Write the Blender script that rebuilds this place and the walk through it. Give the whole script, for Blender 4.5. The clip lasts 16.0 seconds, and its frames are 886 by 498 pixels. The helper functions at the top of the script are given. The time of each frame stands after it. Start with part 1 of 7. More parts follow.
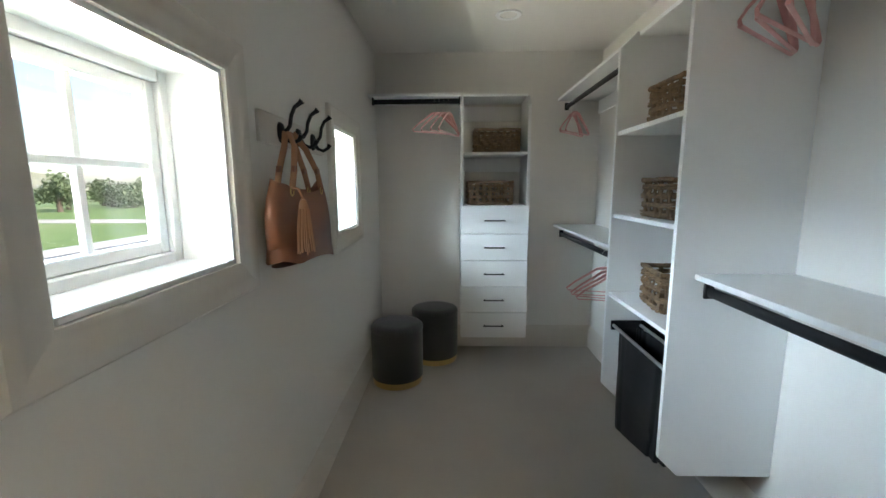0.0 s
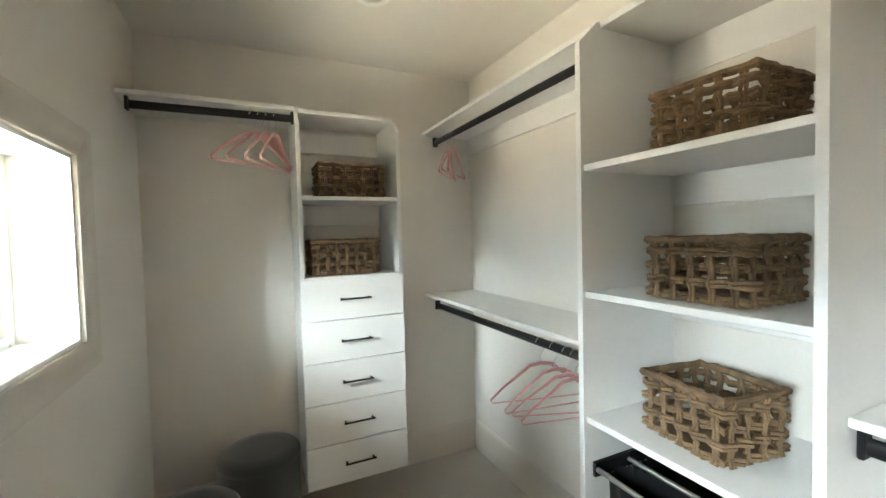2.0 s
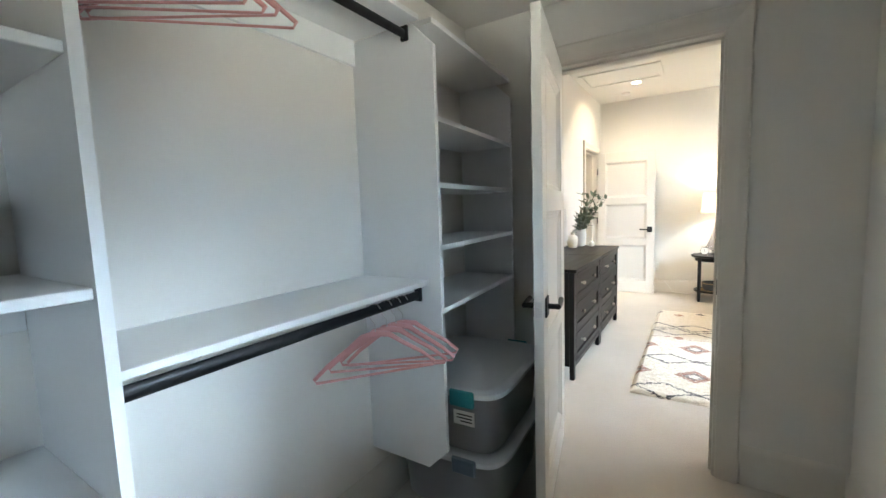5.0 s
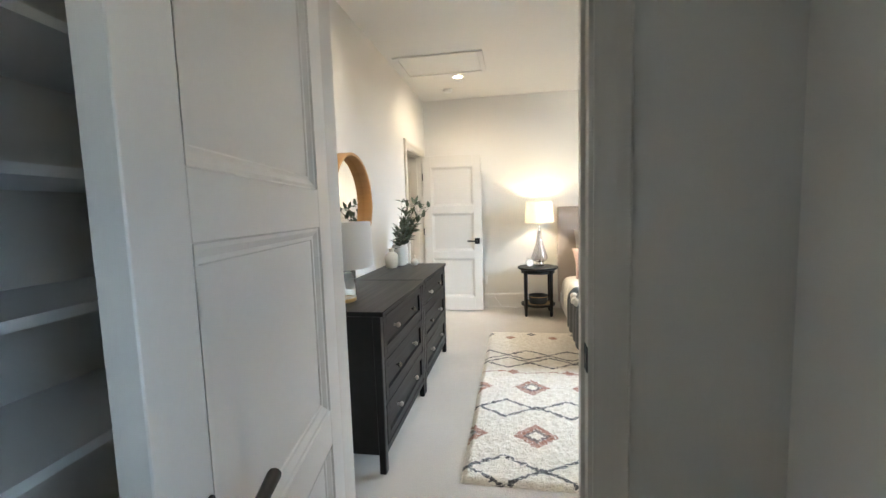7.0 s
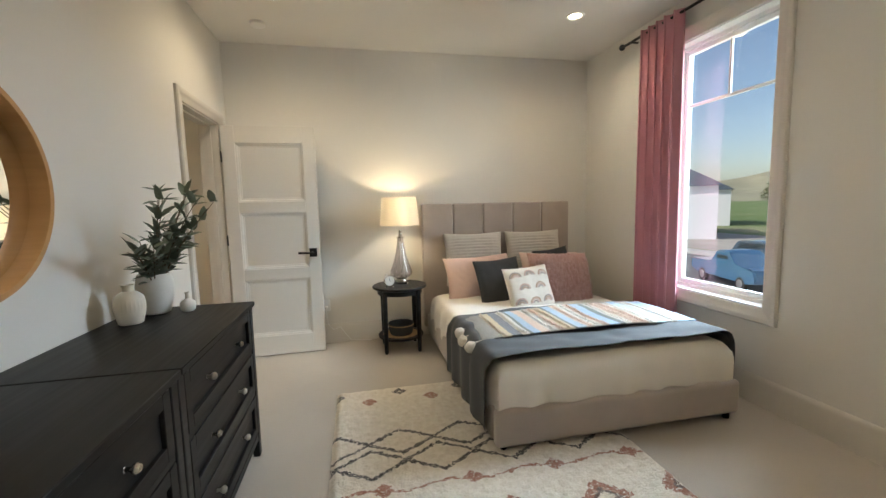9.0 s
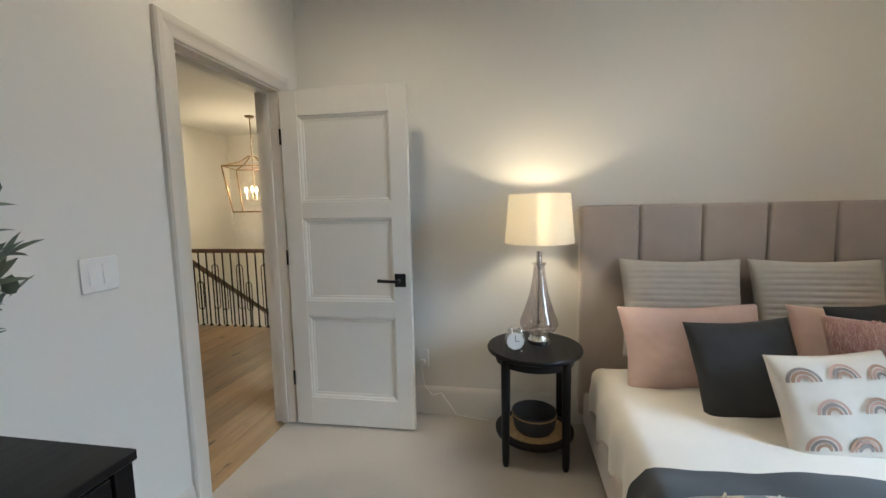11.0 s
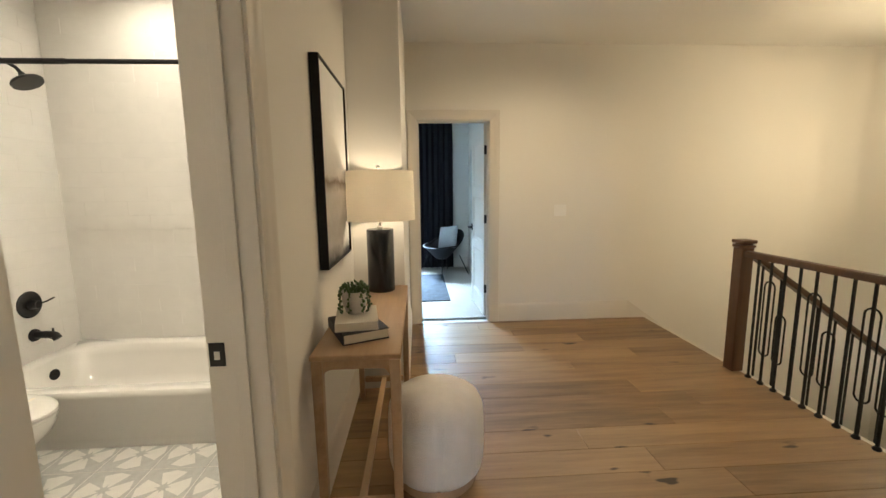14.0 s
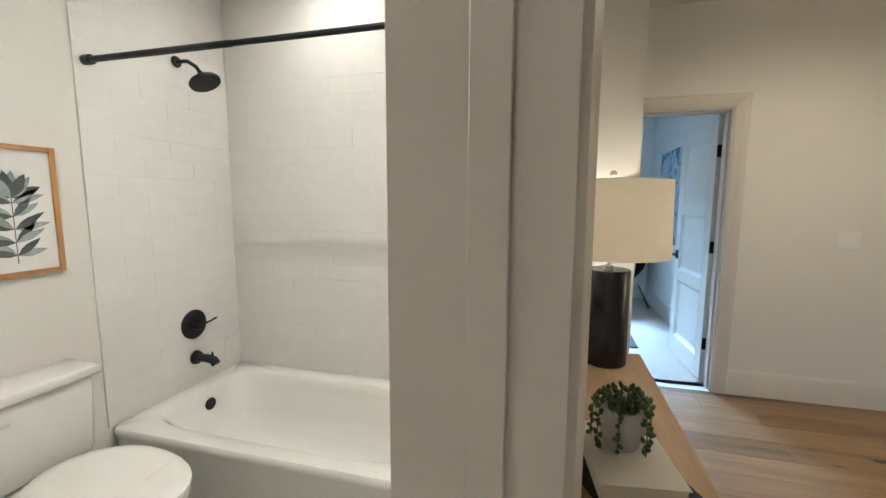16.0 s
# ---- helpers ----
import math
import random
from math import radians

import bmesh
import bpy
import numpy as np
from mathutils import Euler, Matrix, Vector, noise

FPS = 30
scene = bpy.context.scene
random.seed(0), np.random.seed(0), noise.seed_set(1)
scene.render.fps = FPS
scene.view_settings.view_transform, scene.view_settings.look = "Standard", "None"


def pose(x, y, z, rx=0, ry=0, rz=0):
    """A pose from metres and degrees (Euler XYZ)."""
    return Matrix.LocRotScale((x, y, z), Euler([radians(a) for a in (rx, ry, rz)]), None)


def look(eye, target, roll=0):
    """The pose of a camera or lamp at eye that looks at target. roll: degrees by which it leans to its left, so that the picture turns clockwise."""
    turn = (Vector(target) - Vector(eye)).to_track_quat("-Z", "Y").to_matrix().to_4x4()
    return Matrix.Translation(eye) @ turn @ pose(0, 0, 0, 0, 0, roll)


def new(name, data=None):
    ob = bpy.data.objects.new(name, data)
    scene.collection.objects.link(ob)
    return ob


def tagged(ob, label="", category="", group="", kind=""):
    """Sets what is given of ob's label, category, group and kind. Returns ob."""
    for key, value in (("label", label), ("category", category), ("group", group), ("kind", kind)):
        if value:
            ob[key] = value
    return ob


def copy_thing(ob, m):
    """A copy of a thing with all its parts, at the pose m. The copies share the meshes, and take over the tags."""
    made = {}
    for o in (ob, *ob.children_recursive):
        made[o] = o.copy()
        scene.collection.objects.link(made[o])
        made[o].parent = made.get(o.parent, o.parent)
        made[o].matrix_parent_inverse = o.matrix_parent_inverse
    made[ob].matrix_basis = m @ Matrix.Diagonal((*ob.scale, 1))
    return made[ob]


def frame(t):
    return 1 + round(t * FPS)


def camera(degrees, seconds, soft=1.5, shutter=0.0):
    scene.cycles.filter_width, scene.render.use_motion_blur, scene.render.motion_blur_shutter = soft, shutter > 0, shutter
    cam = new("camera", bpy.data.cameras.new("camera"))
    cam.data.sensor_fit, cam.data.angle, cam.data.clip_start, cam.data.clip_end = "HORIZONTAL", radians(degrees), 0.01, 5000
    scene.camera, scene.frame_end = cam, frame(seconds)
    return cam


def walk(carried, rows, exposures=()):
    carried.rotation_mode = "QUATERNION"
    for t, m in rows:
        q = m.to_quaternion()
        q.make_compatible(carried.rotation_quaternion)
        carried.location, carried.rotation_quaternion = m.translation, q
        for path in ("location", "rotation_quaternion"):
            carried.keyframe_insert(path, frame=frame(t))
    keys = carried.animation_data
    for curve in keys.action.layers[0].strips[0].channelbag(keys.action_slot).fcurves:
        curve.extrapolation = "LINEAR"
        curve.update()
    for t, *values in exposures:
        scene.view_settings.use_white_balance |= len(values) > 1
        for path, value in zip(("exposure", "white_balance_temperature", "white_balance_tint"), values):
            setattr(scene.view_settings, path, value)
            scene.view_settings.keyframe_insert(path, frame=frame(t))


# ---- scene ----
cam = camera(94.7, 16.0)
PATH = [
    (0, (0.029, -0.09, 1.345), (-0.023, 1.887, 1.041), -0.3),
    (0.5, (-0.081, 0.198, 1.369), (0.091, 2.177, 1.136), -0.8),
    (1, (-0.102, 0.466, 1.373), (0.257, 2.427, 1.224), -0.9),
    (1.5, (-0.1, 0.697, 1.387), (0.481, 2.609, 1.293), -1.1),
    (2, (-0.109, 0.923, 1.392), (0.732, 2.736, 1.321), -1.4),
    (2.5, (-0.081, 1.128, 1.372), (1.172, 2.686, 1.318), -1.0),
    (3, (0.001, 1.321, 1.371), (1.697, 2.379, 1.298), -1.3),
    (3.5, (0.055, 1.471, 1.348), (2.039, 1.722, 1.313), -1.1),
    (4, (0.053, 1.6, 1.346), (1.927, 0.913, 1.223), -1.9),
    (4.2, (0.035, 1.622, 1.326), (1.757, 0.611, 1.208), -2.4),
    (4.5, (-0.004, 1.623, 1.327), (1.454, 0.264, 1.154), -2.3),
    (5, (-0.029, 1.533, 1.319), (1.035, -0.15, 1.121), -2.0),
    (5.2, (-0.032, 1.456, 1.317), (0.923, -0.29, 1.123), -1.7),
    (7.3, (0.091, 0.177, 1.322), (0.347, -1.797, 1.132), -2.0),
    (7.4, (0.097, 0.103, 1.325), (0.313, -1.876, 1.13), -2.0),
    (7.5, (0.125, 0.05, 1.319), (0.277, -1.934, 1.115), -1.8),
    (8, (0.254, -0.344, 1.305), (0.068, -2.323, 1.086), -2.3),
    (8.1, (0.256, -0.424, 1.297), (0.009, -2.397, 1.082), -2.4),
    (8.2, (0.272, -0.493, 1.299), (-0.05, -2.455, 1.081), -2.2),
    (10.3, (-0.076, -2.026, 1.35), (-0.515, -3.966, 1.146), -1.2),
    (10.5, (-0.099, -2.186, 1.357), (-0.326, -4.161, 1.142), -0.9),
    (10.6, (-0.108, -2.257, 1.341), (-0.22, -4.243, 1.134), -1.2),
    (11, (-0.083, -2.602, 1.347), (0.262, -4.561, 1.139), -1.2),
    (11.5, (-0.025, -3.011, 1.343), (0.818, -4.812, 1.131), -1.0),
    (12, (0.06, -3.424, 1.361), (1.299, -4.977, 1.13), -0.7),
    (12.5, (0.303, -3.788, 1.365), (1.825, -5.063, 1.124), -0.2),
    (13, (0.556, -4.133, 1.358), (2.328, -5.026, 1.107), -0.4),
    (13.2, (0.656, -4.211, 1.381), (2.491, -4.959, 1.113), -0.4),
    (13.5, (0.84, -4.311, 1.35), (2.753, -4.829, 1.08), -0.6),
    (14, (1.119, -4.421, 1.368), (3.095, -4.538, 1.082), -0.7),
    (14.5, (1.35, -4.459, 1.374), (3.318, -4.239, 1.091), -0.8),
    (15, (1.554, -4.353, 1.366), (3.489, -3.93, 1.091), -0.6),
    (15.5, (1.75, -4.15, 1.388), (3.669, -3.65, 1.133), -0.2),
    (16, (1.906, -3.965, 1.405), (3.824, -3.45, 1.168), 0.2),
]
EXPOSURES = [(0.0, 1.2, 6300, 9), (1.5, 1.75, 7200, 9), (2.5, 1.85, 7400, 9), (3.5, 1.6, 7300, 9), (4.5, 1.35, 6950, 9), (5.2, 1.3, 5900, 8), (7.3, 0.7, 5900, 8),
             (8.2, 0.4, 6000, 8), (10.3, -0.65, 6700, 6), (11.0, -0.4, 5750, 7), (11.5, -0.35, 5400, 7), (12.5, -0.28, 5700, 8), (13.0, -0.08, 5650, 8), (13.5, -0.1, 6750, 8), (14.0, -0.05, 6100, 8),
             (14.5, -0.1, 5300, 8), (15.0, -0.15, 5250, 8), (16.0, -0.28, 5300, 8)]
walk(cam, [(t, look(eye, target, roll)) for t, eye, target, roll in PATH], EXPOSURES)

# ---- world and light ----
world = bpy.data.worlds.new("world")
scene.world = world
world.use_nodes = True
wn = world.node_tree
sky = wn.nodes.new("ShaderNodeTexSky")
sky.sky_type = "NISHITA"
sky.sun_disc = False
sky.dust_density = 1.6
sky.sun_elevation = radians(42)
sky.sun_rotation = radians(100)
wn.nodes["Background"].inputs[1].default_value = 0.15
wn.links.new(sky.outputs[0], wn.nodes["Background"].inputs[0])
sun = new("sun", bpy.data.lights.new("sun", "SUN"))
sun.data.energy, sun.data.angle, sun.data.color = 4.0, radians(0.6), (1.0, 0.95, 0.88)
sun.matrix_world = look((30, -6, 27), (0, 0, 0))


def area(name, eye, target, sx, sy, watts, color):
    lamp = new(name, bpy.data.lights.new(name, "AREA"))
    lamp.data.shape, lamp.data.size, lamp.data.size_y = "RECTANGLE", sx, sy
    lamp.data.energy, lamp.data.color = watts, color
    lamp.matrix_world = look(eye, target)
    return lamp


def bulb(name, at, watts, color, r=0.03):
    lamp = new(name, bpy.data.lights.new(name, "POINT"))
    lamp.data.energy, lamp.data.color, lamp.data.shadow_soft_size = watts, color, r
    lamp.location = at
    return lamp


def spot(name, at, watts, color, deg=130):
    lamp = new(name, bpy.data.lights.new(name, "SPOT"))
    lamp.data.energy, lamp.data.color, lamp.data.shadow_soft_size = watts, color, 0.05
    lamp.data.spot_size, lamp.data.spot_blend = radians(deg), 0.8
    lamp.location = at
    return lamp


WARM = (1.0, 0.78, 0.48)
WARM2 = (1.0, 0.80, 0.54)
# area lamps outside, in place of the skylight that enters at the windows
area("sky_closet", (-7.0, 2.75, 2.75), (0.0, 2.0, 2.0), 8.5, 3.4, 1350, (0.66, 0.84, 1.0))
# added low lamp, out of view, in place of light bounced off the ground
area("ground_bounce_closet", (-6.0, 3.0, -0.55), (0.0, 1.6, 1.55), 6.0, 2.4, 820, (1.0, 0.94, 0.80))
# added fill lamp low outside, unseen, to brighten the closet ceiling
area("ceiling_fill_closet", (-3.0, 1.6, -0.5), (-0.5, 1.4, 1.45), 5.0, 1.2, 480, (1.0, 0.94, 0.80))
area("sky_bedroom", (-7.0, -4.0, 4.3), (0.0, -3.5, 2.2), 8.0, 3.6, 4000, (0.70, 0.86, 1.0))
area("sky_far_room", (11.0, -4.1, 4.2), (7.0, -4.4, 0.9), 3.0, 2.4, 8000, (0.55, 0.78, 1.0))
# lamps
for lx, ly in ((0.68, -4.21), (-1.60, -4.16), (0.68, -1.85), (-1.60, -1.85)):
    spot("downlight_lamp", (lx, ly, 2.775), 38 if ly < -3 else 25, WARM2, 165)
spot("downlight_lamp_c", (4.0, -5.40, 2.735), 98, (1.0, 0.77, 0.48), 165)
bulb("bedside_bulb", (-0.212, -4.81, 1.324), 11, WARM)
bulb("console_bulb", (3.615, -4.185, 1.34), 7, WARM2)
for dx, dy in ((0.05, 0), (-0.05, 0), (0, 0.05), (0, -0.05)):
    bulb("chandelier_bulb", (3.81 + dx * 2, -8.28 + dy * 2, 1.72), 14, WARM, 0.012)
spot("bath_downlight_lamp", (2.65, -3.45, 2.735), 135, (1.0, 0.85, 0.64), 165)
spot("shower_downlight_lamp", (3.70, -2.80, 2.735), 42, (1.0, 0.85, 0.64), 165)


# ---- materials ----
def nodes_of(name):
    m = bpy.data.materials.new(name)
    m.use_nodes = True
    t = m.node_tree
    return m, t, t.nodes["Principled BSDF"]


def ramp(t, fac, stops):
    r = t.nodes.new("ShaderNodeValToRGB")
    e = r.color_ramp.elements
    while len(e) < len(stops):
        e.new(0.5)
    for el, (p, c) in zip(e, stops):
        el.position, el.color = p, (*c, 1)
    t.links.new(fac, r.inputs[0])
    return r.outputs[0]


def coords(t, scale=(1, 1, 1), shift=False):
    tc = t.nodes.new("ShaderNodeTexCoord")
    mp = t.nodes.new("ShaderNodeMapping")
    mp.inputs["Scale"].default_value = scale
    t.links.new(tc.outputs["Object"], mp.inputs[0])
    if shift:
        oi = t.nodes.new("ShaderNodeObjectInfo")
        mul = t.nodes.new("ShaderNodeMath")
        mul.operation = "MULTIPLY"
        mul.inputs[1].default_value = 37.0
        t.links.new(oi.outputs["Random"], mul.inputs[0])
        t.links.new(mul.outputs[0], mp.inputs["Location"])
    return mp.outputs[0]


def noise_tex(t, vec, scale, detail=4, rough=0.55):
    n = t.nodes.new("ShaderNodeTexNoise")
    n.inputs["Scale"].default_value, n.inputs["Detail"].default_value, n.inputs["Roughness"].default_value = scale, detail, rough
    t.links.new(vec, n.inputs["Vector"])
    return n.outputs["Fac"]


def calc(t, op, a, b):
    n = t.nodes.new("ShaderNodeMath")
    n.operation = op
    for i, v in enumerate((a, b)):
        if isinstance(v, (int, float)):
            n.inputs[i].default_value = v
        else:
            t.links.new(v, n.inputs[i])
    return n.outputs[0]


def bumped(t, bsdf, height, strength, dist=0.002):
    b = t.nodes.new("ShaderNodeBump")
    b.inputs["Strength"].default_value, b.inputs["Distance"].default_value = strength, dist
    t.links.new(height, b.inputs["Height"])
    t.links.new(b.outputs[0], bsdf.inputs["Normal"])


def surface(name, col, rough=0.5, metal=0.0, var=0.05, scale=3.0, fine=150.0, bump=0.15, dist=0.001, shift=False, sheen=0.0, coat=0.0):
    """A plain surface: colour that varies at two scales, fine relief, uneven gloss."""
    m, t, b = nodes_of(name)
    v = coords(t, shift=shift)
    big, small = noise_tex(t, v, scale, 3), noise_tex(t, v, fine, 3)
    mix = calc(t, "ADD", calc(t, "MULTIPLY", big, 0.65), calc(t, "MULTIPLY", small, 0.35))
    lo, hi = [c * (1 - var) for c in col], [min(1, c * (1 + var)) for c in col]
    t.links.new(ramp(t, mix, ((0.3, lo), (0.7, hi))), b.inputs["Base Color"])
    t.links.new(calc(t, "ADD", calc(t, "MULTIPLY", big, 0.16), rough - 0.08), b.inputs["Roughness"])
    b.inputs["Metallic"].default_value = metal
    if sheen:
        b.inputs["Sheen Weight"].default_value = sheen
    if coat:
        b.inputs["Coat Weight"].default_value = coat
    if bump:
        bumped(t, b, small, bump, dist)
    return m


def wood(name, dark, light, axis=1, rough=0.5, knots=False, fine=1.0, vary=0.22, spec=0.5):
    m, t, b = nodes_of(name)
    s = [9.0 * fine] * 3
    s[axis] = 0.9 * fine
    v = coords(t, tuple(s), shift=True)
    g = noise_tex(t, v, 1.6, 6, 0.62)
    s2 = [60.0 * fine] * 3
    s2[axis] = 1.5 * fine
    f = noise_tex(t, coords(t, tuple(s2), shift=True), 1.0, 3)
    oi = t.nodes.new("ShaderNodeObjectInfo")
    mix = calc(t, "ADD", calc(t, "ADD", calc(t, "MULTIPLY", g, 0.62), calc(t, "MULTIPLY", f, 0.22)), calc(t, "MULTIPLY", calc(t, "SUBTRACT", oi.outputs["Random"], 0.5 - 0.11 / vary), vary))
    mid = [(a + c) / 2 for a, c in zip(dark, light)]
    col = ramp(t, mix, ((0.30, dark), (0.52, mid), (0.78, light)))
    if knots:
        s3 = [11.0] * 3
        s3[axis] = 3.6
        k = noise_tex(t, coords(t, tuple(s3), shift=True), 1.0, 2)
        kn = ramp(t, k, ((0.695, (0, 0, 0)), (0.75, (1, 1, 1))))
        mx = t.nodes.new("ShaderNodeMix")
        mx.data_type = "RGBA"
        t.links.new(kn, mx.inputs[0])
        t.links.new(col, mx.inputs[6])
        mx.inputs[7].default_value = (dark[0] * 0.28, dark[1] * 0.25, dark[2] * 0.25, 1)
        col = mx.outputs[2]
    t.links.new(col, b.inputs["Base Color"])
    t.links.new(calc(t, "ADD", calc(t, "MULTIPLY", f, 0.2), rough - 0.1), b.inputs["Roughness"])
    b.inputs["Specular IOR Level"].default_value = spec
    bumped(t, b, f, 0.12, 0.001)
    return m


def glow(name, col, strength, base=(0.9, 0.9, 0.9)):
    m, t, b = nodes_of(name)
    b.inputs["Base Color"].default_value = (*base, 1)
    b.inputs["Emission Color"].default_value = (*col, 1)
    b.inputs["Emission Strength"].default_value = strength
    return m


def clear(name, tint=(1, 1, 1), gloss=0.04):
    """A thin clear pane."""
    m, t, b = nodes_of(name)
    t.nodes.remove(b)
    out = t.nodes["Material Output"]
    tr, gl = t.nodes.new("ShaderNodeBsdfTransparent"), t.nodes.new("ShaderNodeBsdfGlossy")
    tr.inputs[0].default_value = (*tint, 1)
    gl.inputs["Roughness"].default_value = 0.02
    mx = t.nodes.new("ShaderNodeMixShader")
    mx.inputs[0].default_value = gloss
    t.links.new(tr.outputs[0], mx.inputs[1])
    t.links.new(gl.outputs[0], mx.inputs[2])
    t.links.new(mx.outputs[0], out.inputs[0])
    return m


def shade_cloth(name, col, emit=0.0, ecol=(1, 0.7, 0.4)):
    m, t, b = nodes_of(name)
    v = coords(t)
    f = noise_tex(t, v, 260, 2)
    t.links.new(ramp(t, f, ((0.3, [c * 0.94 for c in col]), (0.7, col))), b.inputs["Base Color"])
    b.inputs["Roughness"].default_value = 0.9
    tl = t.nodes.new("ShaderNodeBsdfTranslucent")
    tl.inputs[0].default_value = (*col, 1)
    mx = t.nodes.new("ShaderNodeMixShader")
    mx.inputs[0].default_value = 0.68
    t.links.new(b.outputs[0], mx.inputs[1])
    t.links.new(tl.outputs[0], mx.inputs[2])
    t.links.new(mx.outputs[0], t.nodes["Material Output"].inputs[0])
    return m


WALL = surface("wall_paint", (0.74, 0.715, 0.67), 0.75, var=0.02, scale=0.8, fine=220, bump=0.12)
CEIL = surface("ceiling_paint", (0.76, 0.74, 0.70), 0.85, var=0.02, scale=1.0, fine=130, bump=0.3)
TRIM = surface("trim_paint", (0.66, 0.62, 0.56), 0.42, var=0.02, scale=2, fine=60, bump=0.03)
DOORP = surface("door_paint", (0.70, 0.67, 0.62), 0.36, var=0.02, scale=2, fine=60, bump=0.03)
WHITE = surface("white_melamine", (0.80, 0.80, 0.79), 0.36, var=0.015, scale=2, fine=300, bump=0.03)
VINYL = surface("window_vinyl", (0.85, 0.85, 0.84), 0.35, var=0.015, bump=0.02)
CARPET = surface("carpet_pile", (0.50, 0.455, 0.40), 0.95, var=0.13, scale=1.3, fine=420, bump=0.9, dist=0.004, sheen=0.2)
BLACKM = surface("black_metal", (0.010, 0.010, 0.011), 0.45, 0.3, var=0.2, bump=0.05)
BLACKW = wood("black_stained_wood", (0.004, 0.004, 0.0045), (0.013, 0.012, 0.0125), 1, 0.42, spec=0.22)
AGED = surface("aged_brass", (0.26, 0.17, 0.07), 0.4, 1.0, var=0.15, bump=0.08)
BRASS = surface("brushed_brass", (0.62, 0.44, 0.20), 0.3, 1.0, var=0.08, bump=0.05)
NICKEL = surface("satin_nickel", (0.62, 0.60, 0.57), 0.28, 1.0, var=0.05, bump=0.03)
PINKV = surface("pink_flocking", (0.62, 0.30, 0.285), 0.9, var=0.06, fine=400, bump=0.3, sheen=0.4)
OAKF = wood("oak_plank", (0.115, 0.062, 0.027), (0.36, 0.23, 0.115), 1, 0.42, knots=True, vary=0.27)
OAKT = wood("oak_table", (0.33, 0.21, 0.12), (0.54, 0.38, 0.24), 0, 0.5)
WALNUT = wood("stained_rail_wood", (0.05, 0.022, 0.010), (0.15, 0.07, 0.032), 2, 0.4)
OAKM = wood("honey_oak_frame", (0.36, 0.18, 0.055), (0.55, 0.30, 0.11), 2, 0.45)
HYAC = surface("dried_hyacinth_rope", (0.18, 0.112, 0.058), 0.7, var=0.7, scale=26, fine=190, bump=0.9, dist=0.004, shift=True)
LEATHER = surface("tan_leather", (0.20, 0.074, 0.033), 0.48, var=0.14, scale=6, fine=260, bump=0.35, dist=0.001)
LEATHER2 = surface("light_tan_leather", (0.31, 0.145, 0.070), 0.5, var=0.12, scale=8, fine=260, bump=0.3)
VELVETD = surface("charcoal_velvet", (0.035, 0.036, 0.036), 0.9, var=0.25, scale=4, fine=300, bump=0.4, sheen=0.5)
BAGCLOTH = surface("black_nylon", (0.006, 0.006, 0.007), 0.5, var=0.3, scale=10, fine=300, bump=0.4)
ALU = surface("brushed_aluminium", (0.55, 0.55, 0.55), 0.35, 1.0, var=0.05)
UPHOL = surface("taupe_velvet", (0.40, 0.345, 0.31), 0.85, var=0.10, scale=4, fine=300, bump=0.35, sheen=0.5)
DUVET = surface("white_cotton", (0.80, 0.765, 0.71), 0.85, var=0.03, scale=5, fine=350, bump=0.3, sheen=0.2)
GREYQ = surface("slate_comforter", (0.05, 0.056, 0.064), 0.9, var=0.16, scale=6, fine=320, bump=0.4, sheen=0.2)
PILGREY = surface("grey_linen", (0.50, 0.475, 0.44), 0.9, var=0.06, scale=8, fine=380, bump=0.4)
PILPINK = surface("blush_cotton", (0.72, 0.53, 0.48), 0.88, var=0.05, scale=6, fine=380, bump=0.3)
PILDARK = surface("charcoal_linen", (0.045, 0.047, 0.05), 0.9, var=0.2, scale=8, fine=380, bump=0.4)
PILFUR = surface("dusty_rose_fur", (0.50, 0.24, 0.185), 0.95, var=0.25, scale=25, fine=300, bump=0.9, dist=0.006, sheen=0.5)
fur_out = PILFUR.node_tree.nodes["Principled BSDF"]
fur_geo = PILFUR.node_tree.nodes.new("ShaderNodeNewGeometry")
PILFUR.node_tree.links.new(ramp(PILFUR.node_tree, fur_geo.outputs["Random Per Island"], ((0.0, (0.40, 0.18, 0.14)), (0.5, (0.58, 0.33, 0.27)), (1.0, (0.74, 0.50, 0.44)))), fur_out.inputs["Base Color"])
PILWHITE = surface("ivory_cotton", (0.74, 0.68, 0.60), 0.9, var=0.04, fine=380, bump=0.3)
CURTP = surface("pink_curtain_cloth", (0.57, 0.26, 0.30), 0.85, var=0.08, scale=5, fine=400, bump=0.25, sheen=0.2)
CURTD = surface("navy_curtain_cloth", (0.006, 0.007, 0.012), 0.9, var=0.2, fine=400, bump=0.2)
CERAM = surface("white_ceramic", (0.82, 0.80, 0.76), 0.12, var=0.02, bump=0.0, coat=0.4)
TILEW = surface("glazed_white_tile", (0.78, 0.765, 0.735), 0.16, var=0.03, scale=6, fine=15, bump=0.22, dist=0.004, shift=True)
GROUT = surface("white_grout", (0.78, 0.765, 0.735), 0.8, var=0.04, bump=0.2)
VASEW = surface("matte_white_pottery", (0.74, 0.71, 0.66), 0.7, var=0.05, scale=20, fine=200, bump=0.25)
VASEC = surface("cream_pottery", (0.68, 0.62, 0.51), 0.7, var=0.05, scale=20, fine=200, bump=0.25)
LEAF = surface("olive_leaf", (0.13, 0.16, 0.115), 0.6, var=0.3, scale=12, fine=90, bump=0.2, shift=True)
LEAFG = surface("succulent_leaf", (0.045, 0.095, 0.028), 0.5, var=0.3, scale=30, fine=90, bump=0.2)
STEM = surface("brown_twig", (0.11, 0.07, 0.04), 0.8, var=0.2)
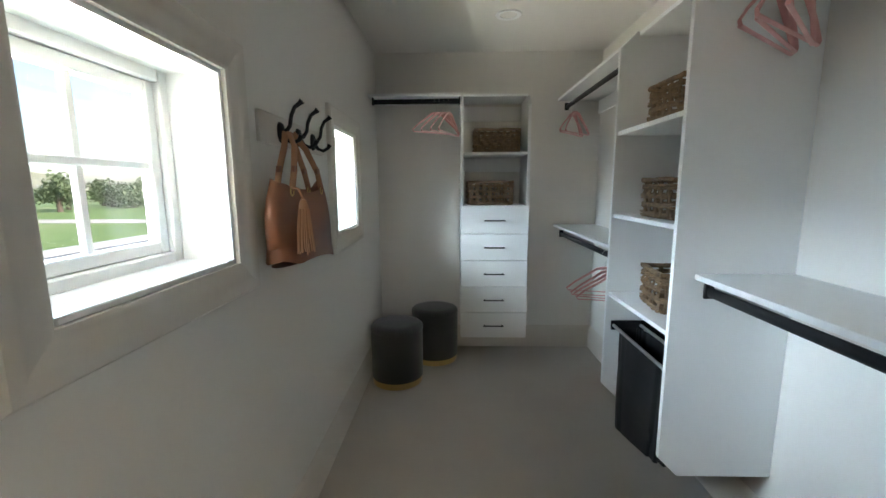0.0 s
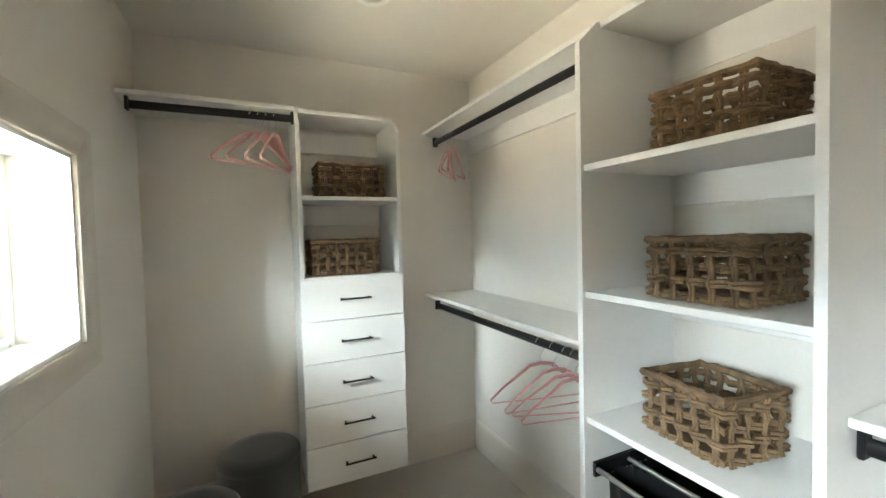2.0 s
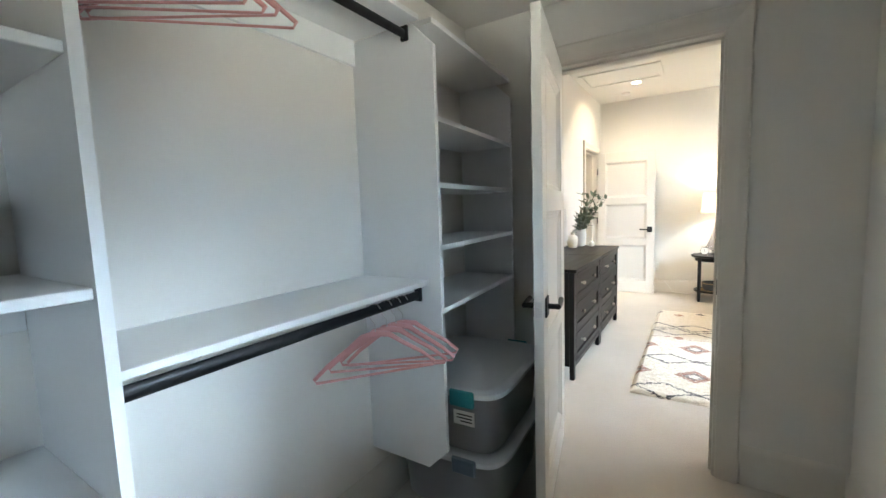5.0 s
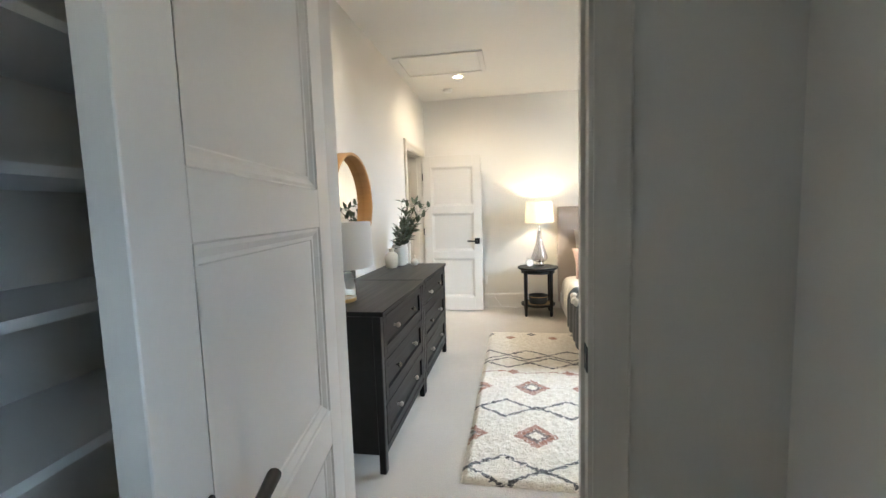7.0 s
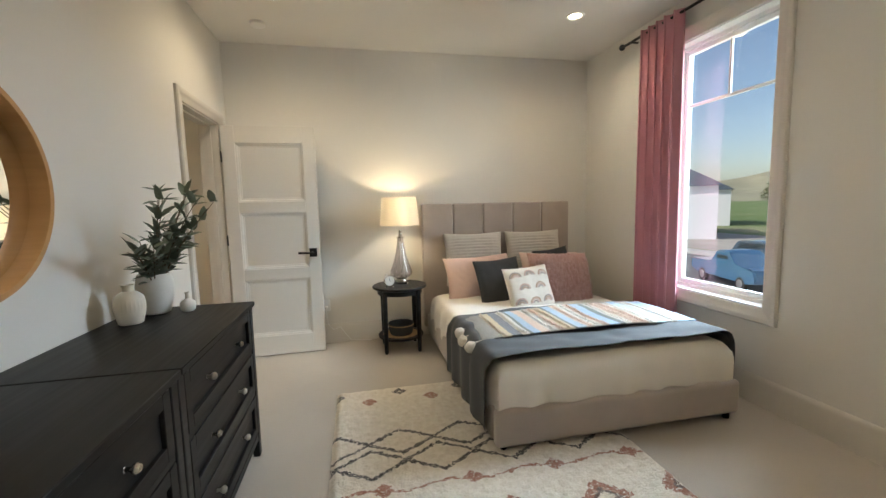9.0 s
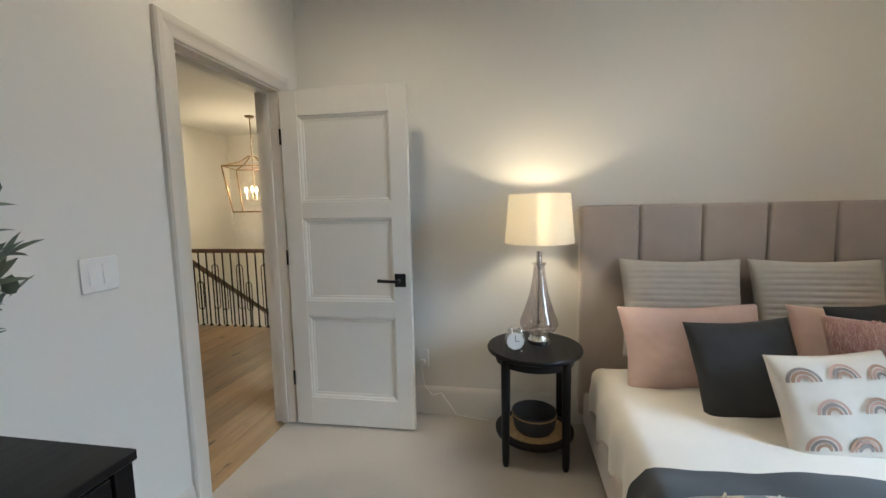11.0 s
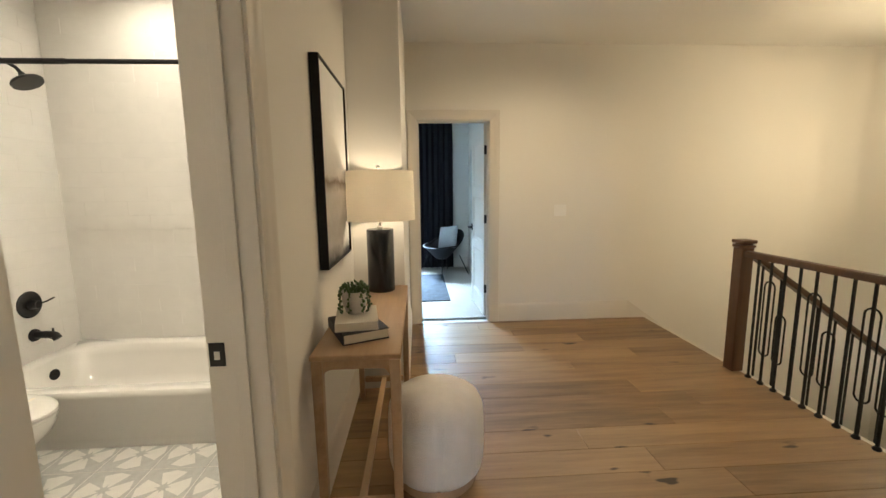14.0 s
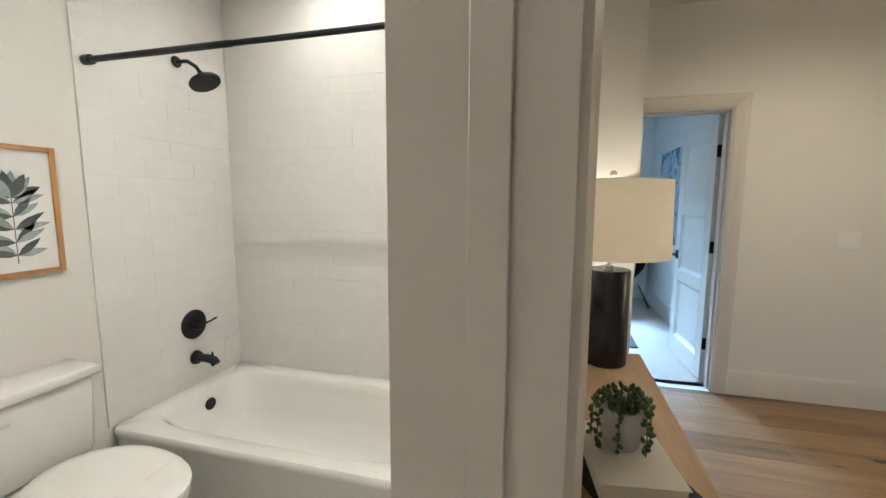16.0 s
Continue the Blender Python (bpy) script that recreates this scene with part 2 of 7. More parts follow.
PLAST = surface("switch_plastic", (0.80, 0.79, 0.77), 0.35, var=0.01, bump=0.0)
GREYBIN = surface("translucent_grey_plastic", (0.22, 0.228, 0.235), 0.32, var=0.06, scale=4, bump=0.05)
LIDP = surface("grey_lid_plastic", (0.60, 0.62, 0.63), 0.35, var=0.04, bump=0.04)
TEAL = surface("teal_latch_plastic", (0.02, 0.22, 0.24), 0.35, var=0.05, bump=0.0)
SLATE = surface("slate_latch_plastic", (0.16, 0.20, 0.25), 0.35, var=0.05, bump=0.0)
RATTAN = surface("natural_rattan", (0.42, 0.27, 0.13), 0.7, var=0.3, scale=40, fine=200, bump=0.6)
BOUCLE = surface("ivory_boucle", (0.74, 0.67, 0.60), 0.95, var=0.06, scale=14, fine=170, bump=0.8, dist=0.006, sheen=0.4)
NAVYC = surface("navy_glazed_ceramic", (0.006, 0.008, 0.014), 0.24, var=0.15, bump=0.03)
STONEP = surface("pale_grey_stone", (0.52, 0.50, 0.47), 0.85, var=0.14, scale=18, fine=120, bump=0.5)
PAPER = surface("page_paper", (0.70, 0.64, 0.53), 0.9, var=0.08, fine=400, bump=0.3)
INKBLUE = surface("navy_book_cloth", (0.012, 0.016, 0.028), 0.7, var=0.15)
CREAMB = surface("cream_book_cloth", (0.66, 0.62, 0.55), 0.7, var=0.05)
MIRROR = surface("silvered_mirror", (0.90, 0.90, 0.90), 0.10, 1.0, var=0.005, bump=0.0)
for n in MIRROR.node_tree.nodes:
    if n.type == "BSDF_PRINCIPLED":
        for link in list(n.inputs["Roughness"].links):
            MIRROR.node_tree.links.remove(link)
        n.inputs["Roughness"].default_value = 0.01
GLASS = clear("clear_glass")
GLASSB, gt_, gb_ = nodes_of("thick_lamp_glass")
gb_.inputs["Base Color"].default_value = (0.96, 0.98, 0.98, 1)
gb_.inputs["Transmission Weight"].default_value, gb_.inputs["Roughness"].default_value, gb_.inputs["IOR"].default_value = 1.0, 0.0, 1.45
SMOKEG = clear("smoked_glass", (0.76, 0.73, 0.74), 0.16)
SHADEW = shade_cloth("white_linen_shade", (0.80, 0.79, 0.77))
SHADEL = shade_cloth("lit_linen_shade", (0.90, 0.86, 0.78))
LAMPON = glow("lit_downlight", (1.0, 0.80, 0.52), 14)
LAMPOFF = surface("frosted_lens", (0.80, 0.80, 0.78), 0.4, var=0.01, bump=0.0)
FLAME = glow("candle_bulb_glass", (1.0, 0.66, 0.28), 55)


# ---- mesh helpers ----
def box(bm, lo, hi, r=0.0, seg=1):
    c = [(a + b) / 2 for a, b in zip(lo, hi)]
    d = [abs(b - a) for a, b in zip(lo, hi)]
    res = bmesh.ops.create_cube(bm, size=1.0, matrix=Matrix.Translation(c) @ Matrix.Diagonal((*d, 1)))
    if r > 0:
        edges = list({e for v in res["verts"] for e in v.link_edges})
        bmesh.ops.bevel(bm, geom=edges, offset=min(r, min(d) * 0.49), segments=seg, affect="EDGES", profile=0.5)
    return bm


def boxes(*specs, r=0.0):
    bm = bmesh.new()
    for lo, hi in specs:
        box(bm, lo, hi, r)
    return bm


def lathe(bm, profile, centre=(0, 0, 0), seg=32, wobble=0.0):
    rings = []
    for r, z in profile:
        if r < 1e-5:
            rings.append([bm.verts.new((centre[0], centre[1], centre[2] + z))])
        else:
            rings.append([bm.verts.new((centre[0] + r * math.cos(2 * math.pi * i / seg), centre[1] + r * math.sin(2 * math.pi * i / seg), centre[2] + z)) for i in range(seg)])
    for a, b in zip(rings, rings[1:]):
        for i in range(seg):
            j = (i + 1) % seg
            if len(a) == 1 and len(b) == 1:
                continue
            if len(a) == 1:
                bm.faces.new((a[0], b[j], b[i]))
            elif len(b) == 1:
                bm.faces.new((a[i], a[j], b[0]))
            else:
                bm.faces.new((a[i], a[j], b[j], b[i]))
    return bm


def turned(profile, centre=(0, 0, 0), seg=32):
    return lathe(bmesh.new(), profile, centre, seg)


def tube(bm, pts, r, seg=8, closed=False, flat=1.0, cap=True):
    """A round or flattened strand along points; r may be a list."""
    pts = [Vector(p) for p in pts]
    n = len(pts)
    rings = []
    side = None
    for i, p in enumerate(pts):
        a = pts[(i - 1) % n] if (closed or i > 0) else p
        b = pts[(i + 1) % n] if (closed or i < n - 1) else p
        d = (b - a).normalized()
        if side is None:
            side = d.orthogonal().normalized()
        side = (side - d * side.dot(d)).normalized()
        up = d.cross(side)
        rr = r[i] if isinstance(r, (list, tuple)) else r
        rings.append([bm.verts.new(p + side * (rr * math.cos(2 * math.pi * k / seg)) + up * (rr * flat * math.sin(2 * math.pi * k / seg))) for k in range(seg)])
    last = n if closed else n - 1
    for i in range(last):
        a, b = rings[i], rings[(i + 1) % n]
        for k in range(seg):
            bm.faces.new((a[k], a[(k + 1) % seg], b[(k + 1) % seg], b[k]))
    if cap and not closed:
        bm.faces.new(rings[0][::-1])
        bm.faces.new(rings[-1])
    return bm


def rod(p, q, r, seg=12):
    return tube(bmesh.new(), [p, q], r, seg)


def grid(nx, ny, f):
    """A sheet from f(u, v), u and v from 0 to 1."""
    bm = bmesh.new()
    vs = [[bm.verts.new(f(i / nx, j / ny)) for j in range(ny + 1)] for i in range(nx + 1)]
    for i in range(nx):
        for j in range(ny):
            bm.faces.new((vs[i][j], vs[i + 1][j], vs[i + 1][j + 1], vs[i][j + 1]))
    return bm


def plate(pts, axis, a, b):
    """A flat board: its outline in the plane across axis, from a to b along axis."""
    bm = bmesh.new()

    def put(p, d):
        q = list(p)
        q.insert(axis, d)
        return bm.verts.new(q)
    lo, hi = [put(p, a) for p in pts], [put(p, b) for p in pts]
    bm.faces.new(lo)
    bm.faces.new(hi[::-1])
    for i in range(len(pts)):
        j = (i + 1) % len(pts)
        bm.faces.new((lo[i], hi[i], hi[j], lo[j]))
    return bm


def mesh_of(name, bm, material, smooth=None):
    bmesh.ops.recalc_face_normals(bm, faces=bm.faces)
    me = bpy.data.meshes.new(name)
    bm.to_mesh(me)
    bm.free()
    for mt in material if isinstance(material, (list, tuple)) else [material]:
        me.materials.append(mt)
    if smooth is not None:
        me.shade_smooth()
        if smooth < 180:
            me.set_sharp_from_angle(angle=radians(smooth))
    return me


def part(name, bm, material, parent, label="", smooth=40):
    ob = new(name, mesh_of(name, bm, material, smooth))
    ob.parent = parent
    if label:
        ob["label"] = label
    return ob


def piece(name, mesh, parent, m):
    ob = new(name, mesh)
    ob.parent = parent
    ob.matrix_basis = m
    return ob


def thing(name, label, category, m=None, group="", kind=""):
    ob = new(name)
    ob.empty_display_size = 0.1
    if m is not None:
        ob.matrix_basis = m
    return tagged(ob, label, category, group, kind)


def solid(name, bm, material, label, category="", kind="structure", smooth=40, group=""):
    ob = new(name, mesh_of(name, bm, material, smooth))
    return tagged(ob, label, category or name.split("_")[0], group, kind)


# ---- the large structure ----
def wall(name, lo, hi, label, holes=(), mat=None):
    """A wall box with rectangular openings (a0, a1, z0, z1) along its longer side."""
    run = 0 if hi[0] - lo[0] > hi[1] - lo[1] else 1
    bm = bmesh.new()
    cuts = sorted({lo[run], hi[run], *(h[0] for h in holes), *(h[1] for h in holes)})
    for a, b in zip(cuts, cuts[1:]):
        gaps = sorted((h[2], h[3]) for h in holes if h[0] <= a + 1e-6 and h[1] >= b - 1e-6)
        z = lo[2]
        for g0, g1 in gaps + [(hi[2], hi[2])]:
            if g0 - z > 1e-4:
                p, q = list(lo), list(hi)
                p[run], q[run], p[2], q[2] = a, b, z, g0
                box(bm, p, q)
            z = max(z, g1)
    return solid(name, bm, mat or WALL, label, "wall")


CX0, CX1, CY1 = -0.58, 1.17, 3.235      # closet
CZ = 2.36
BX0, BX1, BY0, BY1 = -2.28, 1.28, -5.10, -0.84   # bedroom
BZ = 2.79
HX0, HX1, HY0, HY1 = 1.42, 5.21, -6.80, -3.98    # hall
HZ = 2.75
SILL = 0.20  # outer wall thickness
W1, W2 = (0.48, 1.02, 1.135, 1.65), (2.0, 2.46, 1.10, 1.65)
BW = (-3.90, -3.06, 0.62, 2.48)
wall("wall_closet_window", (CX0 - SILL, -0.84, 0), (CX0, CY1 + 0.12, CZ), "smooth painted closet wall with two small windows", (W1, W2))
wall("wall_closet_far", (CX0, CY1, 0), (CX1, CY1 + 0.12, CZ), "off-white painted wall behind the drawer tower")
wall("wall_closet_side", (CX1, -0.69, 0), (CX1 + 0.12, CY1 + 0.12, CZ), "off-white painted wall behind the hanging rods")
CD = (-0.12, 0.655, 0, 2.05)
wall("wall_closet_door", (BX0 - SILL, -0.835, 0), (1.42, -0.69, BZ), "painted partition with the closet doorway", (CD,))
wall("wall_bedroom_window", (BX0 - SILL, BY0 - 0.12, 0), (BX0, -0.835, BZ), "off-white bedroom wall with a tall window", (BW,))
wall("wall_bed_head", (BX0, BY0 - 0.12, 0), (HX0, BY0, BZ), "off-white painted wall behind the headboard")
BD = (-4.88, -4.11, 0, 2.05)
wall("wall_bedroom_door", (BX1, BY0, 0), (HX0, -0.835, BZ), "off-white wall with the mirror and the bedroom door", (BD,))
BAD = (1.52, 2.275, 0, 2.05)
wall("wall_hall_bath", (HX0, HY1, 0), (3.85, HY1 + 0.16, HZ), "off-white hall wall with the bathroom doorway", (BAD,))
wall("wall_hall_return", (3.85, -4.32, 0), (HX1, HY1 + 0.16, HZ), "off-white boxed-out hall corner")
FD = (-5.15, -4.41, 0, 2.05)
wall("wall_hall_end", (HX1, -9.60, -3.0), (HX1 + 0.14, -2.60, HZ), "off-white end wall with an open door", ((-5.15, -4.41, 0, 2.05),))
wall("wall_hall_near", (HX0 - 0.001, HY0 - 0.12, 0), (HX0 + 1.13, HY0, HZ), "off-white wall beside the stairwell")
wall("wall_hall_bedroom", (HX0 - 0.12, HY0 - 0.12, 0), (HX0, BY0 - 0.12, HZ), "off-white hall wall")
wall("wall_stairwell_side", (2.43, -9.6, -3.0), (2.55, HY0 - 0.12, HZ), "off-white stairwell side wall")
wall("wall_stairwell_far", (2.43, -9.72, -3.0), (HX1 + 0.14, -9.6, HZ), "off-white stairwell far wall")
# bathroom
TX0, TX1, TY1 = 3.24, 4.09, -1.98
wall("wall_bath_wet", (1.42, TY1, 0), (TX1 + 0.12, TY1 + 0.12, HZ), "cream painted bathroom wall behind the toilet")
wall("wall_bath_tub_side", (TX1, HY1 + 0.16, 0), (TX1 + 0.12, TY1, HZ), "bathroom wall along the tub")
# far room
wall("wall_far_room_side", (HX1 + 0.14, -5.42, 0), (8.4, -5.30, 2.70), "white wall of the far room")
wall("wall_far_room_end", (8.28, -5.30, 0), (8.40, -2.60, 2.70), "white end wall of the far room with a window", ((-4.62, -3.5, 0.7, 2.35),))
wall("wall_far_room_other", (HX1 + 0.14, -2.72, 0), (8.4, -2.60, 2.70), "white side wall of the far room")


def slab(name, lo, hi, mat, label, cat):
    return solid(name, boxes((lo, hi)), mat, label, cat)


slab("ceiling_closet", (CX0 - SILL, -0.69, CZ), (CX1 + 0.12, CY1 + 0.12, CZ + 0.1), CEIL, "white textured closet ceiling", "ceiling")
slab("ceiling_bedroom", (BX0 - SILL, BY0 - 0.12, BZ), (HX0, -0.69, BZ + 0.1), CEIL, "white textured bedroom ceiling", "ceiling")
slab("ceiling_hall", (HX0, -9.72, HZ), (HX1 + 0.14, HY1 + 0.16, HZ + 0.1), CEIL, "white textured hall ceiling", "ceiling")
slab("ceiling_bath", (HX0, HY1 + 0.16, HZ), (TX1 + 0.12, TY1 + 0.12, HZ + 0.1), CEIL, "white bathroom ceiling", "ceiling")
slab("ceiling_far_room", (HX1 + 0.14, -5.42, 2.70), (8.4, -2.60, 2.80), CEIL, "white far room ceiling", "ceiling")
slab("floor_closet", (CX0 - SILL, -0.745, -0.12), (CX1 + 0.12, CY1 + 0.12, 0), CARPET, "beige looped carpet in the closet", "floor")
slab("floor_bedroom", (BX0 - SILL, BY0 - 0.12, -0.12), (BX1 + 0.07, -0.745, 0), CARPET, "beige looped carpet in the bedroom", "floor")
slab("floor_far_room", (HX1 + 0.07, -5.42, -0.12), (8.4, -2.6, 0), CARPET, "beige looped carpet in the far room", "floor")
slab("floor_bath", (HX0, HY1 + 0.08, -0.12), (TX1 + 0.12, TY1 + 0.12, -0.008), GROUT, "grouted bathroom floor under star tiles", "floor")

# ---- doors, casings, baseboards, windows ----
def door_leaf(name, label, m, w=0.75, h=2.03, side=1):
    """Three-panel door: hinge edge at the origin, leaf along +x, 38 mm thick about y = 0."""
    d = thing(name, label, "door", m, kind="structure")
    t, st = 0.019, 0.105
    zs = [(0.185, 0.700), (0.795, 1.290), (1.385, 1.885)]
    for a, b in ((0, st), (w - st, w)):
        part("stile", boxes(((a, -t, 0.012), (b, t, h)), r=0.002), DOORP, d)
    edges = [0.012] + [z for p in zs for z in p] + [h]
    for a, b in zip(edges[0::2], edges[1::2]):
        part("rail", boxes(((st, -t, a), (w - st, t, b)), r=0.001), DOORP, d)
    for a, b in zs:
        bm = boxes(((st, -0.002, a), (w - st, 0.002, b)))
        x0, x1, z0, z1 = st, w - st, a, b
        for s in (-1, 1):
            # moulding round the flat panel: a quirk, a cove and a bead
            prev = None
            for k, y in ((0.0, 0.0195), (0.003, 0.0150), (0.010, 0.0138), (0.022, 0.0062), (0.030, 0.0055), (0.033, 0.0026)):
                ring = [bm.verts.new((px, s * y, pz)) for px, pz in ((x0 + k, z0 + k), (x1 - k, z0 + k), (x1 - k, z1 - k), (x0 + k, z1 - k))]
                if prev:
                    for q in range(4):
                        bm.faces.new((prev[q], prev[(q + 1) % 4], ring[(q + 1) % 4], ring[q]))
                prev = ring
            bm.faces.new(prev)
        part("panel", bm, DOORP, d, smooth=15)
    for s in (-1, 1):
        hd = part("handle", boxes(((w - 0.095, min(s * t, s * (t + 0.008)), 0.886), (w - 0.030, max(s * t, s * (t + 0.008)), 0.964)), r=0.002), BLACKM, d, "black rectangular handle plate")
        bm = rod((w - 0.067, s * t, 0.925), (w - 0.067, s * (t + 0.05), 0.925), 0.011)
        tube(bm, [(w - 0.060, s * (t + 0.047), 0.925), (w - 0.11, s * (t + 0.05), 0.925), (w - 0.185, s * (t + 0.045), 0.928)], [0.010, 0.009, 0.011], 10)
        part("lever", bm, BLACKM, hd, "black lever")
    part("latch_plate", boxes(((w, -0.012, 0.895), (w + 0.002, 0.012, 0.955)), ((w + 0.001, -0.006, 0.915), (w + 0.009, 0.006, 0.935))), NICKEL, d, "bronze latch plate")
    for z in (0.31, 1.06, 1.77):
        bm = rod((-0.003, side * (t + 0.006), z - 0.045), (-0.003, side * (t + 0.006), z + 0.045), 0.0055, 10)
        box(bm, (-0.0028, -0.017, z - 0.045), (-0.0004, 0.017, z + 0.045))
        part("hinge", bm, BLACKM, d, "black hinge")
    return d


CASE = [(0.0, 0.0), (0.0, 0.012), (0.012, 0.017), (0.05, 0.017), (0.06, 0.024), (0.083, 0.024), (0.09, 0.016), (0.09, 0.0)]


def casing(name, label, axis, at, out, a0, a1, z0, z1, sill=False):
    """Moulded trim round an opening on the wall plane at `at`; out is +1 or -1."""
    def bar(p, q, u, flip):
        bm = bmesh.new()
        # p, q ends along the bar (a, z); u: outward direction in the plane; mitred ends
        rows = []
        for w, d in CASE:
            ends = []
            for e, sgn in ((p, -1), (q, 1)):
                a = e[0] + u[0] * w + flip[0] * sgn * w
                z = e[1] + u[1] * w + flip[1] * sgn * w
                v = [0, 0, z]
                v[axis] = at + out * d
                v[1 - axis] = a
                ends.append(bm.verts.new(v))
            rows.append(ends)
        for r0, r1 in zip(rows, rows[1:] + rows[:1]):
            bm.faces.new((r0[0], r0[1], r1[1], r1[0]))
        bm.faces.new([r[0] for r in rows])
        bm.faces.new([r[1] for r in rows][::-1])
        return bm
    d = thing(name, label, "trim", kind="structure")
    part("head_casing", bar((a0, z1), (a1, z1), (0, 1), (1, 0)), TRIM, d)
    for a, u in ((a0, -1), (a1, 1)):
        if sill:
            part("side_casing", bar((a, z0), (a, z1), (u, 0), (0, 1)), TRIM, d)
        else:
            bm = bar((a, z0), (a, z1), (u, 0), (0, 1))
            for v in bm.verts:
                v.co.z = max(v.co.z, 0.001)
            part("side_casing", bm, TRIM, d)
    if sill:
        part("apron_casing", bar((a0, z0), (a1, z0), (0, -1), (1, 0)), TRIM, d)
    return d


def jamb(name, label, axis, p0, p1, a0, a1, z1, strike=None, stop=0.0):
    """Lining of a doorway through a wall from p0 to p1."""
    d = thing(name, label, "door frame", kind="structure")

    def bx(alo, ahi, zlo, zhi, q0=p0, q1=p1):
        lo, hi = [0, 0, zlo], [0, 0, zhi]
        lo[axis], hi[axis], lo[1 - axis], hi[1 - axis] = q0, q1, alo, ahi
        return boxes((lo, hi), r=0.001)
    k = 0.018
    part("side_jamb", bx(a0, a0 + k, 0.001, z1), TRIM, d)
    part("side_jamb", bx(a1 - k, a1, 0.001, z1), TRIM, d)
    part("head_jamb", bx(a0 + k, a1 - k, z1 - k, z1), TRIM, d)
    s0, s1 = stop, stop + 0.035
    part("door_stop", bx(a0 + k, a0 + k + 0.012, 0.001, z1 - k, s0, s1), TRIM, d)
    part("door_stop", bx(a1 - k - 0.012, a1 - k, 0.001, z1 - k, s0, s1), TRIM, d)
    part("door_stop", bx(a0 + k + 0.012, a1 - k - 0.012, z1 - k - 0.012, z1 - k, s0, s1), TRIM, d)
    if strike:
        a, q = strike
        sg = 1 if a == a0 else -1
        e = a + sg * k
        part("strike_plate", bx(min(e, e + sg * 0.003), max(e, e + sg * 0.003), 0.88, 0.95, q - 0.022, q + 0.022), BLACKM, d, "black strike plate")
        part("strike_hole", bx(min(e + sg * 0.003, e + sg * 0.004), max(e + sg * 0.003, e + sg * 0.004), 0.90, 0.925, q - 0.008, q + 0.008), NICKEL, d)
    return d


# closet doorway
jamb("door_frame_1", "painted lining of the closet doorway", 1, -0.838, -0.687, CD[0], CD[1], CD[3], (CD[0], -0.712), -0.768)
casing("trim_1", "moulded casing round the closet doorway, closet side", 1, -0.69, 1, CD[0] + 0.006, CD[1] - 0.006, 0, CD[3] - 0.006)
casing("trim_2", "moulded casing round the closet doorway, bedroom side", 1, -0.835, -1, CD[0] + 0.006, CD[1] - 0.006, 0, CD[3] - 0.006)
door_leaf("door_1", "white three-panel closet door standing open", pose(0.617, -0.675, 0, 0, 0, 100.5), 0.755, side=-1)
# bedroom doorway
jamb("door_frame_2", "painted lining of the bedroom doorway", 0, 1.277, 1.423, BD[0], BD[1], BD[3], (BD[1], 1.31), 1.335)
casing("trim_3", "moulded casing round the bedroom doorway, room side", 0, BX1, -1, BD[0] + 0.006, BD[1] - 0.006, 0, BD[3] - 0.006)
casing("trim_4", "moulded casing round the bedroom doorway, hall side", 0, HX0, 1, BD[0] + 0.006, BD[1] - 0.006, 0, BD[3] - 0.006)
door_leaf("door_2", "white three-panel bedroom door standing wide open", pose(1.262, -4.868, 0, 0, 0, 181.0), 0.755, side=-1)
# bathroom doorway
jamb("door_frame_3", "painted lining of the bathroom doorway", 1, HY1 - 0.003, HY1 + 0.163, BAD[0], BAD[1], BAD[3], (BAD[1], -3.845), -3.93)
casing("trim_5", "moulded casing round the bathroom doorway", 1, HY1, -1, BAD[0] + 0.006, BAD[1] - 0.006, 0, BAD[3] - 0.006)
# far room doorway
jamb("door_frame_4", "painted lining of the far doorway", 0, HX1 - 0.003, HX1 + 0.143, FD[0], FD[1], FD[3], None, 5.25)
casing("trim_6", "moulded casing round the far doorway", 0, HX1, -1, FD[0] + 0.006, FD[1] - 0.006, 0, FD[3] - 0.006)
door_leaf("door_3", "white three-panel door of the far room standing open", pose(5.372, -5.125, 0, 0, 0, 3.0), 0.72, side=-1)

BB = [(0, 0), (0.016, 0), (0.016, 0.125), (0.012, 0.14), (0.012, 0.155), (0.006, 0.175), (0.0, 0.185)]


def baseboard(p, q, inward, h=1.0):
    """Moulded skirting from p to q along a wall; inward: the side of the room."""
    bm = bmesh.new()
    rows = []
    for d, z in BB:
        rows.append([bm.verts.new((e[0] + inward[0] * d, e[1] + inward[1] * d, z * h + 0.0015)) for e in (p, q)])
    for r0, r1 in zip(rows, rows[1:] + rows[:1]):
        bm.faces.new((r0[0], r0[1], r1[1], r1[0]))
    bm.faces.new([r[0] for r in rows])
    bm.faces.new([r[1] for r in rows][::-1])
    return solid("baseboard", bm, TRIM, "tall moulded painted baseboard", "baseboard")


